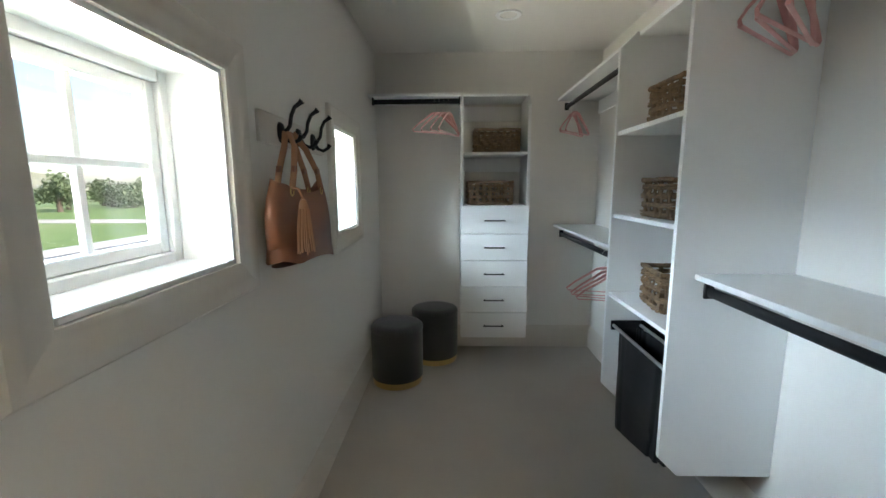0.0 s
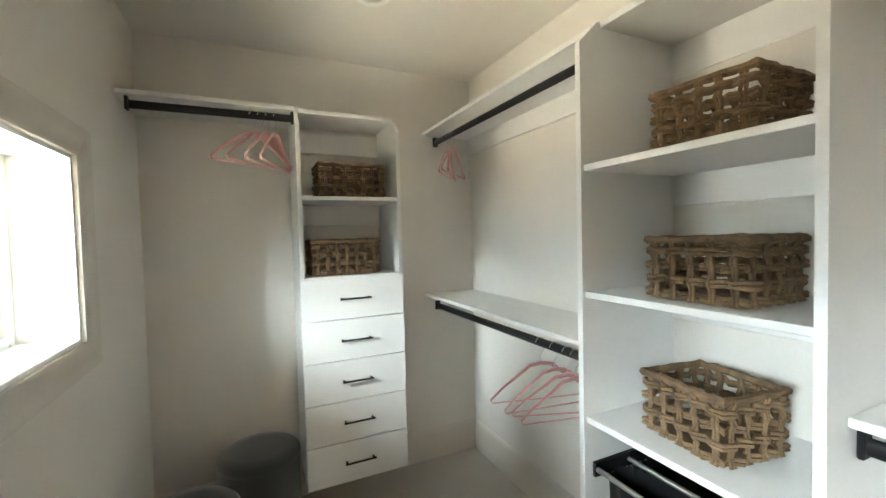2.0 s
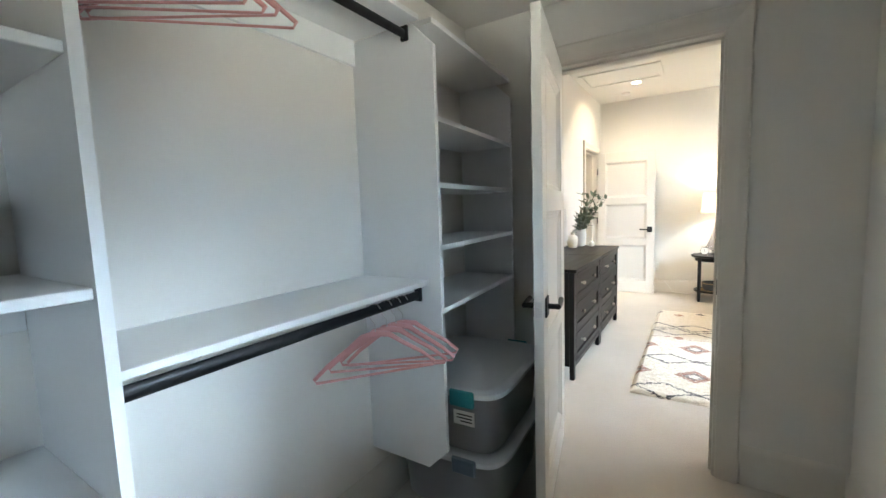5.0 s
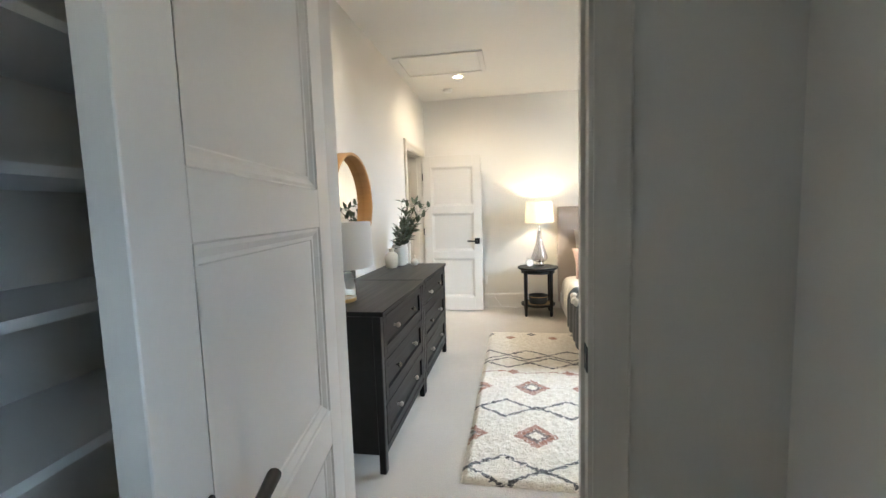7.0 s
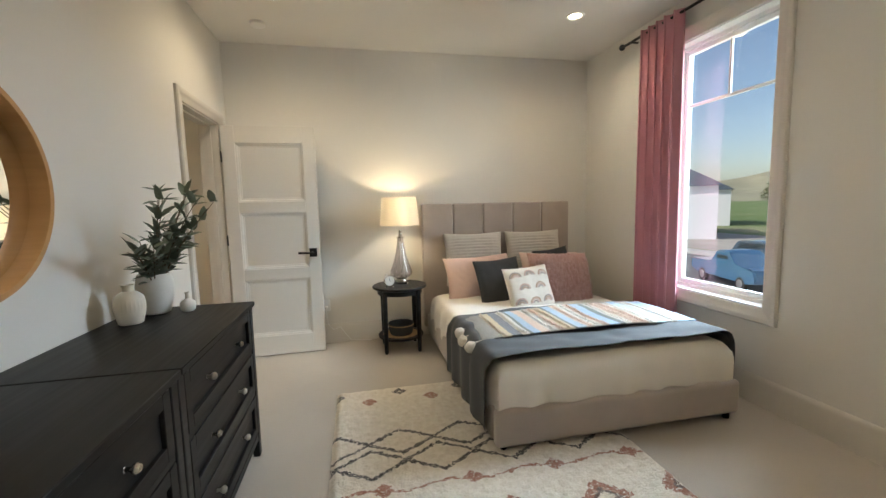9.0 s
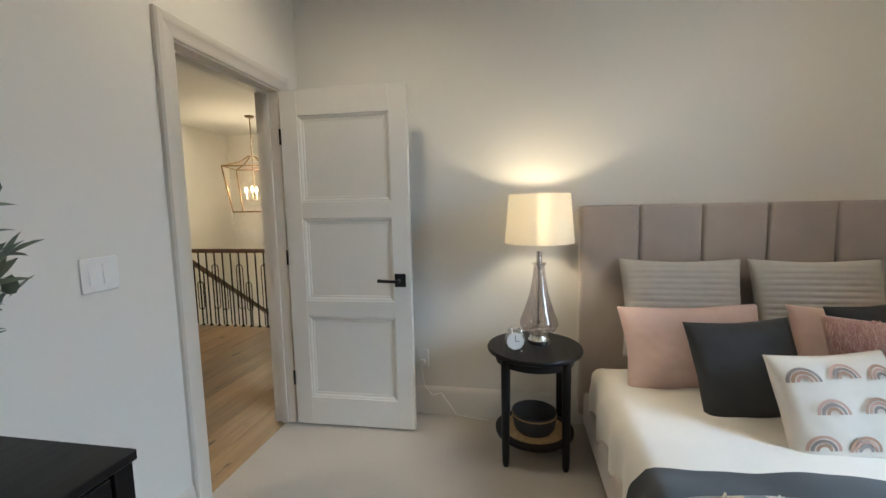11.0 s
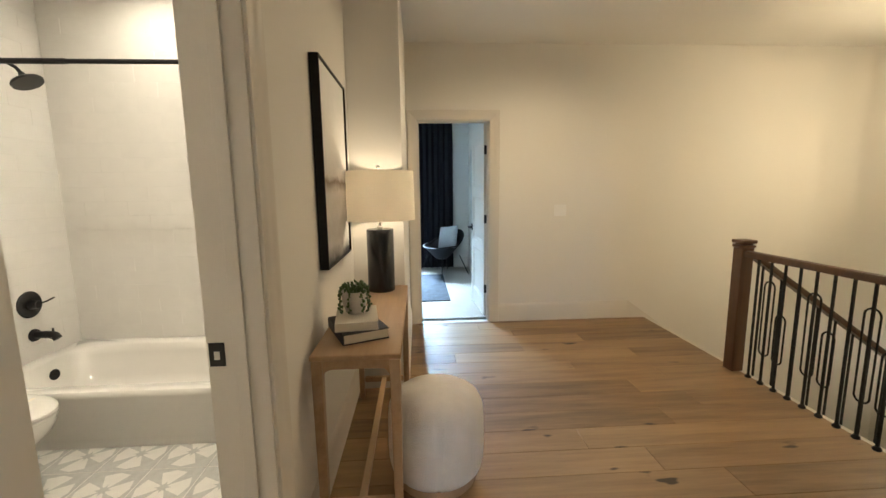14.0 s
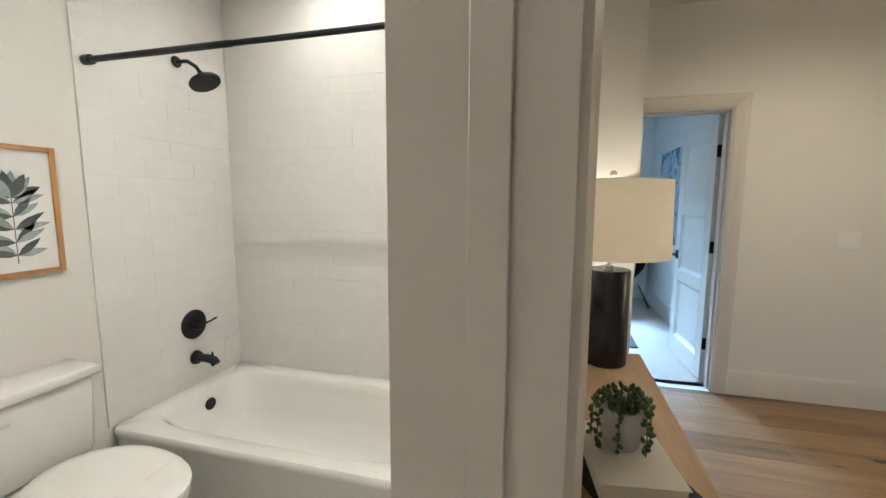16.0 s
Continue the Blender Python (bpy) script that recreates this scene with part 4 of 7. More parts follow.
# storage bins behind the closet door
def bin_(z, latch, name_label):
    b = thing("storage_bin", name_label, "storage box", pose(0.90, -0.17, z, 0, 0, 3), "stacked storage bins")
    bm = bmesh.new()
    prof = [(0.225, 0.29, 0.004), (0.235, 0.30, 0.02), (0.252, 0.318, 0.235), (0.262, 0.328, 0.262)]
    rings = []
    for hx, hy, zz in prof:
        ring = []
        for k in range(40):
            a = 2 * math.pi * (k + 0.5) / 40
            c, s = math.cos(a), math.sin(a)
            ring.append(bm.verts.new((hx * math.copysign(abs(c) ** 0.32, c), hy * math.copysign(abs(s) ** 0.32, s), zz)))
        rings.append(ring)
    bm.faces.new(rings[0])
    for r0, r1 in zip(rings, rings[1:]):
        for k in range(40):
            bm.faces.new((r0[k], r0[(k + 1) % 40], r1[(k + 1) % 40], r1[k]))
    part("tub", bm, GREYBIN, b)
    bm = bmesh.new()
    rings = []
    for hx, hy, zz in [(0.27, 0.336, 0.258), (0.275, 0.341, 0.264), (0.275, 0.341, 0.282), (0.262, 0.328, 0.29), (0.235, 0.30, 0.288), (0.225, 0.29, 0.283)]:
        rings.append([bm.verts.new((hx * math.copysign(abs(math.cos(a)) ** 0.36, math.cos(a)), hy * math.copysign(abs(math.sin(a)) ** 0.36, math.sin(a)), zz)) for a in [2 * math.pi * (k + 0.5) / 40 for k in range(40)]])
    for r0, r1 in zip(rings, rings[1:]):
        for k in range(40):
            bm.faces.new((r0[k], r0[(k + 1) % 40], r1[(k + 1) % 40], r1[k]))
    bm.faces.new(rings[-1]), bm.faces.new(rings[0])
    part("lid", bm, LIDP, b, "pale grey lid")
    part("latch", boxes(((-0.165, 0.334, 0.222), (-0.055, 0.350, 0.293)), r=0.006), latch, b, "coloured clip latch")
    part("latch", boxes(((-0.165, -0.350, 0.222), (-0.055, -0.334, 0.293)), r=0.006), latch, b, "coloured clip latch")
    return b


bin_(0.001, SLATE, "grey plastic storage bin with blue-grey latches on the carpet")
bb = bin_(0.292, TEAL, "grey plastic storage bin with teal latches on another bin")
lab = part("label", boxes(((-0.155, 0.3195, 0.135), (-0.06, 0.3215, 0.195))), PLAST, bb, "white paper label with small print")
for k in range(3):
    part("print_line", boxes(((-0.145, 0.3216, 0.148 + k * 0.014), (-0.075 - 0.015 * (k == 0), 0.3222, 0.153 + k * 0.014))), BLACKM, lab)
dl = thing("recessed_light", "white recessed ceiling light, unlit", "light")
part("trim_ring", turned([(0.052, -0.004), (0.075, -0.006), (0.079, 0)], (0.36, 2.55, CZ), 32), VINYL, dl)
part("lens", turned([(0, 0.012), (0.052, 0.006), (0.052, -0.004)], (0.36, 2.55, CZ), 32), LAMPOFF, dl)

# ---- bedroom ----
def dresser(m):
    d = thing("dresser", "black wooden three-drawer dresser with round metal knobs", "dresser", m, "pair of black dressers")
    # origin at the front corner nearest the closet; x into the wall, -y along the wall
    W, D, H = 0.925, 0.535, 0.84
    part("top", boxes(((-0.012, -W + 0.001, H - 0.024), (D, -0.001, H)), r=0.003), BLACKW, d)
    for y in (-0.028, -W + 0.002):
        part("side_panel", boxes(((0.03, y, 0.10), (D - 0.03, y + 0.024, H - 0.025)), r=0.002), BLACKW, d)
    for x in (0.002, D - 0.045):
        for y in (-0.044, -W + 0.001):
            bm = boxes(((x, y, 0.0), (x + 0.043, y + 0.043, H - 0.025)), r=0.003)
            for v in bm.verts:
                if v.co.z < 0.05:
                    v.co.x = x + 0.0215 + (v.co.x - x - 0.0215) * 0.8
            part("leg", bm, BLACKW, d)
    part("bottom_rail", boxes(((0.008, -W + 0.046, 0.095), (0.034, -0.046, 0.128))), BLACKW, d)
    for k in range(1, 3):
        z = 0.128 + k * 0.2287
        part("divider", boxes(((0.008, -W + 0.046, z - 0.01), (0.034, -0.046, z + 0.01))), BLACKW, d)
    part("back_panel", boxes(((D - 0.03, -W + 0.046, 0.10), (D - 0.02, -0.046, H - 0.025))), BLACKW, d)
    for k in range(3):
        z0, z1 = 0.142 + k * 0.2287, 0.142 + k * 0.2287 + 0.203
        y0, y1 = -W + 0.050, -0.050
        dr = part("drawer_front", boxes(((0.018, y0 + 0.03, z0 + 0.03), (0.030, y1 - 0.03, z1 - 0.03))), BLACKW, d)
        f = 0.045
        for nm, lo, hi in (("frame_stile", (0.004, y0, z0), (0.030, y0 + f, z1)), ("frame_stile", (0.004, y1 - f, z0), (0.030, y1, z1)), ("frame_rail", (0.004, y0 + f, z0), (0.030, y1 - f, z0 + f)), ("frame_rail", (0.004, y0 + f, z1 - f), (0.030, y1 - f, z1))):
            part(nm, boxes((lo, hi), r=0.002), BLACKW, dr)
        for y in (-W * 0.30, -W * 0.70):
            bm = turned([(0, -0.034), (0.009, -0.033), (0.0145, -0.026), (0.0145, -0.02), (0.009, -0.014), (0.006, -0.010), (0.006, 0.0), (0.009, 0.002)], seg=16)
            bmesh.ops.transform(bm, matrix=Matrix.Translation((0.017, y, (z0 + z1) / 2)) @ Matrix.Rotation(radians(90), 4, "Y"), verts=bm.verts)
            part("knob", bm, NICKEL, dr, "satin metal knob")
    return d


dr = dresser(pose(0.735, -1.455, 0))
copy_thing(dr, pose(0.735, -2.385, 0))

mir = thing("round_mirror", "round wall mirror in a deep honey-oak hoop frame", "mirror", pose(BX1, -2.37, 1.405, 0, -90, 0))
part("frame", turned([(0.326, 0.001), (0.344, 0.001), (0.346, 0.004), (0.346, 0.078), (0.344, 0.081), (0.326, 0.081), (0.324, 0.078), (0.324, 0.004), (0.326, 0.001)], seg=72), OAKM, mir)
part("glass", turned([(0, 0.022), (0.323, 0.022), (0.323, 0.012), (0, 0.012)], seg=72), MIRROR, mir)

DT = 0.8405
lamp = thing("table_lamp", "unlit lamp with clear glass cylinder base and white drum shade", "lamp", pose(1.045, -1.70, DT))
part("brass_foot", turned([(0, 0), (0.083, 0), (0.085, 0.003), (0.085, 0.016), (0.081, 0.019), (0, 0.019)], seg=40), BRASS, lamp, "brass foot plate")
part("stem", rod((0, 0, 0.019), (0, 0, 0.30), 0.009), BRASS, lamp, "brass stem")
gl = part("glass_cylinder", turned([(0.083, 0.020), (0.087, 0.028), (0.087, 0.168), (0.080, 0.178), (0.012, 0.180), (0.012, 0.168), (0.074, 0.166), (0.080, 0.16), (0.080, 0.030), (0.012, 0.026)], seg=48), GLASSB, lamp, "clear glass cylinder")
gl.visible_shadow = False
part("shade", turned([(0.189, 0.192), (0.191, 0.192), (0.181, 0.437), (0.179, 0.437), (0.189, 0.192)], seg=64), SHADEW, lamp, "white linen drum shade")
part("cord", tube(bmesh.new(), [(0.0, 0.085, 0.004), (0.03, 0.13, 0.003), (0.12, 0.17, 0.003), (0.2, 0.19, 0.003)], 0.0025, 6), GLASS, lamp, "clear cord")
df = thing("oil_diffuser", "small white ceramic diffuser on the dresser", "diffuser", pose(1.10, -1.80, DT))
part("body", turned([(0, 0), (0.045, 0), (0.047, 0.004), (0.038, 0.07), (0.022, 0.12), (0.012, 0.135), (0, 0.136)]), VASEW, df)
part("cap", turned([(0, 0.1365), (0.006, 0.1365), (0.004, 0.15), (0, 0.151)]), VASEW, df)
va = thing("ribbed_vase", "cream ribbed pottery vase with a narrow neck", "vase", pose(1.155, -3.015, DT))
prof = [(0, 0), (0.042, 0), (0.046, 0.004), (0.056, 0.05), (0.058, 0.085), (0.052, 0.118), (0.034, 0.135), (0.021, 0.141), (0.020, 0.160), (0.026, 0.170), (0.022, 0.170), (0.017, 0.158), (0, 0.15)]
bm = bmesh.new()
lathe(bm, prof, seg=48)
for v in bm.verts:
    if 0.02 < v.co.z < 0.13:
        a = math.atan2(v.co.y, v.co.x)
        k = 1 + 0.02 * math.cos(24 * a)
        v.co.x, v.co.y = v.co.x * k, v.co.y * k
part("body", bm, VASEC, va)
vb = thing("bud_vase", "small round white bud vase", "vase", pose(0.992, -3.185, DT))
part("body", turned([(0, 0), (0.022, 0), (0.030, 0.008), (0.035, 0.026), (0.032, 0.044), (0.018, 0.056), (0.010, 0.062), (0.009, 0.085), (0.013, 0.092), (0.010, 0.092), (0.007, 0.084), (0, 0.08)]), VASEW, vb)
pl = thing("potted_olive", "olive branches in a white pottery vase", "plant", pose(1.125, -3.185, DT))
part("vase", turned([(0, 0), (0.045, 0), (0.055, 0.006), (0.074, 0.075), (0.078, 0.135), (0.073, 0.165), (0.066, 0.19), (0.061, 0.19), (0.068, 0.16), (0.070, 0.12), (0, 0.11)], seg=40), VASEW, pl)
leafm = bmesh.new()
tip = [leafm.verts.new(p) for p in ((0, 0, 0), (0.004, 0.009, 0.001), (0.022, 0.0115, 0.004), (0.042, 0.007, 0.003), (0.056, 0, 0), (0.042, -0.007, 0.003), (0.022, -0.0115, 0.004), (0.004, -0.009, 0.001))]
mid = [leafm.verts.new(p) for p in ((0.022, 0, 0.0), (0.042, 0, 0.001))]
leafm.faces.new((tip[0], tip[1], tip[2], mid[0])), leafm.faces.new((tip[2], tip[3], mid[1], mid[0])), leafm.faces.new((tip[3], tip[4], mid[1]))
leafm.faces.new((tip[4], tip[5], mid[1])), leafm.faces.new((tip[5], tip[6], mid[0], mid[1])), leafm.faces.new((tip[6], tip[7], tip[0], mid[0]))
leaf_mesh = mesh_of("leaf", leafm, LEAF, 60)
rng = random.Random(5)
for k in range(18):
    a = 2 * math.pi * k / 18 + rng.uniform(-0.3, 0.3)
    if math.cos(a) > 0.1:
        a = math.pi - a
    lean = rng.uniform(0.12, 0.31) * (1.0 if math.sin(a) > 0 else 0.5)
    hgt = rng.uniform(0.16, 0.46)
    p0 = Vector((0.03 * math.cos(a), 0.03 * math.sin(a), 0.12))
    pts = []
    for q in range(7):
        s = q / 6
        pts.append(p0 + Vector((math.cos(a) * lean * s ** 1.4 * (1.0 if math.cos(a) < 0 else 0.3), math.sin(a) * lean * s ** 1.4, hgt * s)))
    tw = part("twig", tube(bmesh.new(), pts, [0.0026 - 0.0002 * q for q in range(7)], 5), STEM, pl)
    for q in range(2, 7):
        for sd in (-1, 1, 0):
            if rng.random() < 0.12:
                continue
            pos = pts[q] + Vector((0, 0, rng.uniform(-0.02, 0.01)))
            sc = rng.uniform(1.05, 1.6)
            piece("leaf", leaf_mesh, tw, Matrix.Translation(pos) @ Euler((rng.uniform(-0.6, 0.6), rng.uniform(-1.1, 0.2), a + sd * 1.3 + rng.uniform(-0.5, 0.5))).to_matrix().to_4x4() @ Matrix.Scale(sc, 4))

# nightstand
ns = thing("nightstand", "round black wooden bedside table with a lower rattan shelf", "side table", pose(-0.186, -4.765, 0))
part("tabletop", turned([(0, 0.572), (0.232, 0.572), (0.247, 0.58), (0.249, 0.592), (0.244, 0.60), (0, 0.60)], seg=56), BLACKW, ns)
part("apron", turned([(0.195, 0.525), (0.205, 0.525), (0.205, 0.5715), (0.195, 0.5715), (0.195, 0.525)], seg=48), BLACKW, ns)
for a in (45, 135, 225, 315):
    c, s = 0.212 * math.cos(radians(a)), 0.212 * math.sin(radians(a))
    bm = lathe(bmesh.new(), [(0, 0), (0.013, 0), (0.018, 0.02), (0.020, 0.12), (0.021, 0.3), (0.022, 0.5715), (0, 0.5715)], (c, s, 0), 16)
    part("leg", bm, BLACKW, ns)
part("shelf_ring", turned([(0.17, 0.12), (0.205, 0.12), (0.208, 0.126), (0.208, 0.140), (0.17, 0.143), (0.17, 0.12)], seg=48), BLACKW, ns)
part("rattan_shelf", turned([(0, 0.128), (0.169, 0.128), (0.169, 0.137), (0, 0.137)], seg=48), RATTAN, ns, "woven rattan shelf")
bk = thing("small_basket", "small black basket with a tan rim band", "basket", pose(-0.186, -4.755, 0.1375))
part("body", turned([(0, 0.001), (0.095, 0.001), (0.108, 0.02), (0.116, 0.07), (0.118, 0.105), (0.112, 0.105), (0.109, 0.07), (0.09, 0.012), (0, 0.012)], seg=40), PILDARK, bk)
part("rim_band", turned([(0.1185, 0.088), (0.1195, 0.089), (0.1195, 0.096), (0.1185, 0.097)], seg=40), RATTAN, bk, "tan rim band")
bl = thing("bedside_lamp", "lit lamp with smoked glass bottle base and linen shade", "lamp", pose(-0.212, -4.81, 0.6005))
part("metal_base", turned([(0, 0), (0.055, 0), (0.057, 0.003), (0.057, 0.02), (0.050, 0.026), (0.046, 0.05), (0.058, 0.06), (0, 0.06)], seg=40), NICKEL, bl, "satin metal base")
g = part("glass_body", turned([(0.058, 0.061), (0.088, 0.075), (0.101, 0.10), (0.099, 0.125), (0.078, 0.18), (0.050, 0.27), (0.034, 0.36), (0.028, 0.42), (0.029, 0.428)], seg=48), SMOKEG, bl, "smoked glass bottle body")
g.visible_shadow = False
part("rod", rod((0, 0, 0.06), (0, 0, 0.43), 0.005, 8), NICKEL, bl)
part("neck", turned([(0.0, 0.4285), (0.036, 0.4285), (0.037, 0.438), (0.016, 0.442), (0.013, 0.50), (0, 0.50)], seg=24), NICKEL, bl, "metal neck")
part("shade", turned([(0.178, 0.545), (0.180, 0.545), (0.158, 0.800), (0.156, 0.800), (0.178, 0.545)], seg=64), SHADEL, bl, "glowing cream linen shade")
ck = thing("alarm_clock", "small round metal alarm clock with pale dial", "clock", pose(-0.085, -4.650, 0.601, 0, 0, 4))
bm = turned([(0, -0.02), (0.048, -0.02), (0.05, -0.016), (0.05, 0.016), (0.046, 0.02), (0.044, 0.017), (0, 0.017)], seg=40)
bmesh.ops.transform(bm, matrix=Matrix.Translation((0, 0, 0.062)) @ Matrix.Rotation(radians(-90), 4, "X"), verts=bm.verts)
part("case", bm, NICKEL, ck)
bm = turned([(0, 0), (0.043, 0), (0.043, 0.0015), (0, 0.0015)], seg=36)
bmesh.ops.transform(bm, matrix=Matrix.Translation((0, 0.0175, 0.062)) @ Matrix.Rotation(radians(-90), 4, "X"), verts=bm.verts)
dial = part("dial", bm, CERAM, ck, "pale dial")
part("clock_hand", boxes(((-0.0012, 0.0195, 0.062), (0.0012, 0.0205, 0.092))), BLACKM, dial)
part("clock_hand", boxes(((-0.022, 0.0195, 0.0608), (0.0, 0.0205, 0.0632))), BLACKM, dial)
for sx in (-1, 1):
    part("foot", tube(bmesh.new(), [(sx * 0.028, 0, 0.022), (sx * 0.034, 0, 0.0)], 0.004, 8), NICKEL, ck)
    part("bell", turned([(0, 0.014), (0.012, 0.011), (0.017, 0.0), (0, 0.0)], (sx * 0.024, 0, 0.111), 16), NICKEL, ck)
part("handle", tube(bmesh.new(), [(-0.024, 0, 0.124), (-0.018, 0, 0.138), (0, 0, 0.143), (0.018, 0, 0.138), (0.024, 0, 0.124)], 0.0025, 6), NICKEL, ck)

# bed
XL, XR, YF, YH = -2.0, -0.48, -2.935, -5.03
bed = thing("bed", "queen bed with a taupe velvet channel-tufted headboard", "bed")


def soft_box(lo, hi, r, seg=3):
    return box(bmesh.new(), lo, hi, r, seg)


part("foot_rail", soft_box((XL, YF - 0.075, 0.045), (XR, YF, 0.245), 0.025), UPHOL, bed)
part("side_rail", soft_box((XR - 0.07, YH, 0.045), (XR, YF - 0.076, 0.245), 0.025), UPHOL, bed)
part("side_rail", soft_box((XL, YH, 0.045), (XL + 0.07, YF - 0.076, 0.245), 0.025), UPHOL, bed)
for x in (XL + 0.05, XR - 0.05):
    for y in (YF - 0.05, YH + 0.1):
        part("leg", rod((x, y, 0), (x, y, 0.05), 0.02), BLACKW, bed)
n = 5
hw = (XR - XL + 0.06) / n
for k in range(n):
    x0 = XL - 0.03 + k * hw
    part("headboard_channel", soft_box((x0 + 0.0015, YH - 0.065, 0.10), (x0 + hw - 0.0015, YH + 0.03, 1.335), 0.02, 4), UPHOL, bed)
part("mattress", soft_box((XL + 0.03, YH + 0.031, 0.20), (XR - 0.03, YF - 0.09, 0.415), 0.06, 4), DUVET, bed)


def drape(x0, x1, y0, y1, top, low, amp, seed, nx=80, ny=70, crown=0.03, thick=0.0, foot=True):
    """Bedding laid over the mattress: its edges fall at the sides and, if asked, at the foot."""
    side, fall = 0.07, top - low

    def f(u, v):
        s = (u - 0.5) * 2
        span = (x1 - x0) / 2
        run = span + fall
        d = abs(s) * run
        cx = (x0 + x1) / 2
        sg = 1 if s >= 0 else -1
        drop = 0.0
        if d <= span - side:
            x = cx + sg * d
        else:
            e = d - (span - side)
            a = min(e / side, math.pi / 2)
            x = cx + sg * (span - side + side * math.sin(a))
            drop = side * (1 - math.cos(a)) + max(0.0, e - side * math.pi / 2)
        runy = (y1 - y0) + (fall if foot else 0)
        dy = v * runy
        base = y1 - y0 - side
        if not foot or dy <= base:
            y = y0 + dy if not foot else y0 + dy
            dropy = 0.0
        else:
            e = dy - base
            a = min(e / side, math.pi / 2)
            y = y0 + base + side * math.sin(a)
            dropy = side * (1 - math.cos(a)) + max(0.0, e - side * math.pi / 2)
        dz = max(drop, dropy)
        nz = noise.noise(Vector((x * 3.0, y * 3.0, seed))) * amp + noise.noise(Vector((x * 8 + dz * 6, y * 8, seed + 7))) * amp * 0.5
        fold = math.sin((y if drop > dropy else x) * 26 + seed + 3 * noise.noise(Vector((x * 2, y * 2, seed)))) * min(dz, 0.12) * 0.11
        if drop > dropy:
            x += sg * (fold + 0.012 * min(1, dz * 8))
        else:
            y += fold + 0.012 * min(1, dz * 8)
        z = top - min(dz, fall) + (crown * (1 - s * s) if dz < 0.02 else 0) * 1.0 + nz * (1 if dz < 0.05 else 0.35)
        return (x, y, z + thick)
    return grid(nx, ny, f)


# duvet, from under the pillows to the foot
duv = thing("duvet", "rumpled white cotton duvet over the bed", "bedding")
part("cover", drape(XL + 0.02, XR - 0.02, -4.82, YF - 0.045, 0.455, 0.20, 0.012, 1.0, crown=0.02), DUVET, duv, smooth=180)
comf = thing("comforter", "slate grey comforter folded across the foot of the bed", "bedding")
part("cover", drape(XL - 0.02, XR + 0.02, -3.93, -3.04, 0.492, 0.08, 0.022, 4.0, 90, 48, 0.02, foot=False), GREYQ, comf, smooth=180)
part("fold_edge", drape(XL - 0.03, XR + 0.03, -3.26, -3.02, 0.506, 0.10, 0.020, 9.0, 90, 18, 0.02, foot=False), GREYQ, comf, smooth=180)


GREY_, PEACH, SLATE_, IVORY, PALEB, TANB, DEEPG = (0.44, 0.44, 0.43), (0.72, 0.57, 0.48), (0.30, 0.32, 0.35), (0.78, 0.75, 0.70), (0.45, 0.57, 0.71), (0.71, 0.61, 0.47), (0.27, 0.29, 0.28)
# woven bands from the hanging end inwards: width and colour
BANDS = [(0.11, GREY_), (0.03, TANB), (0.035, (0.70, 0.60, 0.42)), (0.06, SLATE_), (0.045, IVORY), (0.025, DEEPG), (0.05, PALEB), (0.06, PEACH), (0.05, IVORY), (0.05, (0.70, 0.60, 0.54)), (0.06, TANB),
         (0.025, DEEPG), (0.06, PALEB), (0.05, PEACH), (0.06, IVORY), (0.05, (0.66, 0.50, 0.42)), (0.07, PALEB), (0.04, DEEPG), (0.05, IVORY), (0.06, PEACH), (0.05, (0.64, 0.47, 0.39)), (0.06, IVORY), (0.07, PALEB), (0.05, GREY_), (0.05, IVORY), (0.08, PALEB)]
BAND_RUN = sum(w_ for w_, c_ in BANDS)
THX = XR - 0.045


def striped():
    m, t, b = nodes_of("striped_throw_weave")
    tc = t.nodes.new("ShaderNodeTexCoord")
    sx = t.nodes.new("ShaderNodeSeparateXYZ")
    t.links.new(tc.outputs["Object"], sx.inputs[0])
    wob = noise_tex(t, tc.outputs["Object"], 45, 3)
    ph = calc(t, "ADD", calc(t, "DIVIDE", calc(t, "SUBTRACT", THX, sx.outputs[0]), BAND_RUN), calc(t, "MULTIPLY", calc(t, "SUBTRACT", wob, 0.5), 0.012))
    at, stops = 0.0, []
    for w_, c_ in BANDS:
        stops.append((at / BAND_RUN, c_))
        at += w_
    r = ramp(t, ph, stops)
    r.node.color_ramp.interpolation = "CONSTANT"
    fleck = t.nodes.new("ShaderNodeMix")
    fleck.data_type, fleck.blend_type = "RGBA", "MULTIPLY"
    fleck.inputs[0].default_value = 0.7
    t.links.new(r, fleck.inputs[6])
    t.links.new(ramp(t, noise_tex(t, tc.outputs["Object"], 130, 3), ((0.3, (0.62, 0.62, 0.62)), (0.65, (1, 1, 1)))), fleck.inputs[7])
    t.links.new(fleck.outputs[2], b.inputs["Base Color"])
    b.inputs["Roughness"].default_value = 0.95
    bumped(t, b, noise_tex(t, tc.outputs["Object"], 190, 3), 0.8, 0.005)
    return m


thr = thing("throw_blanket", "multicoloured striped woven throw with cream pompoms", "blanket")
TH0, TH1 = -3.77, -3.26


def throw_z(x, y):
    q = (x - (XL + XR) / 2) / ((XR - XL) / 2)
    return 0.527 + 0.022 * (1 - q * q) + 0.010 * noise.noise(Vector((x * 3, y * 3, 12.0))) - 0.022 * max(0.0, (x - (XR - 0.13)) / 0.085) ** 2


def throw_sheet(u, v):
    x, y = THX + 0.012 * noise.noise(Vector((v * 6, 0, 3))) - (THX - XL - 0.02) * u, TH0 + (TH1 - TH0) * v
    y += 0.020 * noise.noise(Vector((u * 7, v, 5.0))) - 0.06 * u * (1 - v)
    return (x, y, throw_z(x, y))


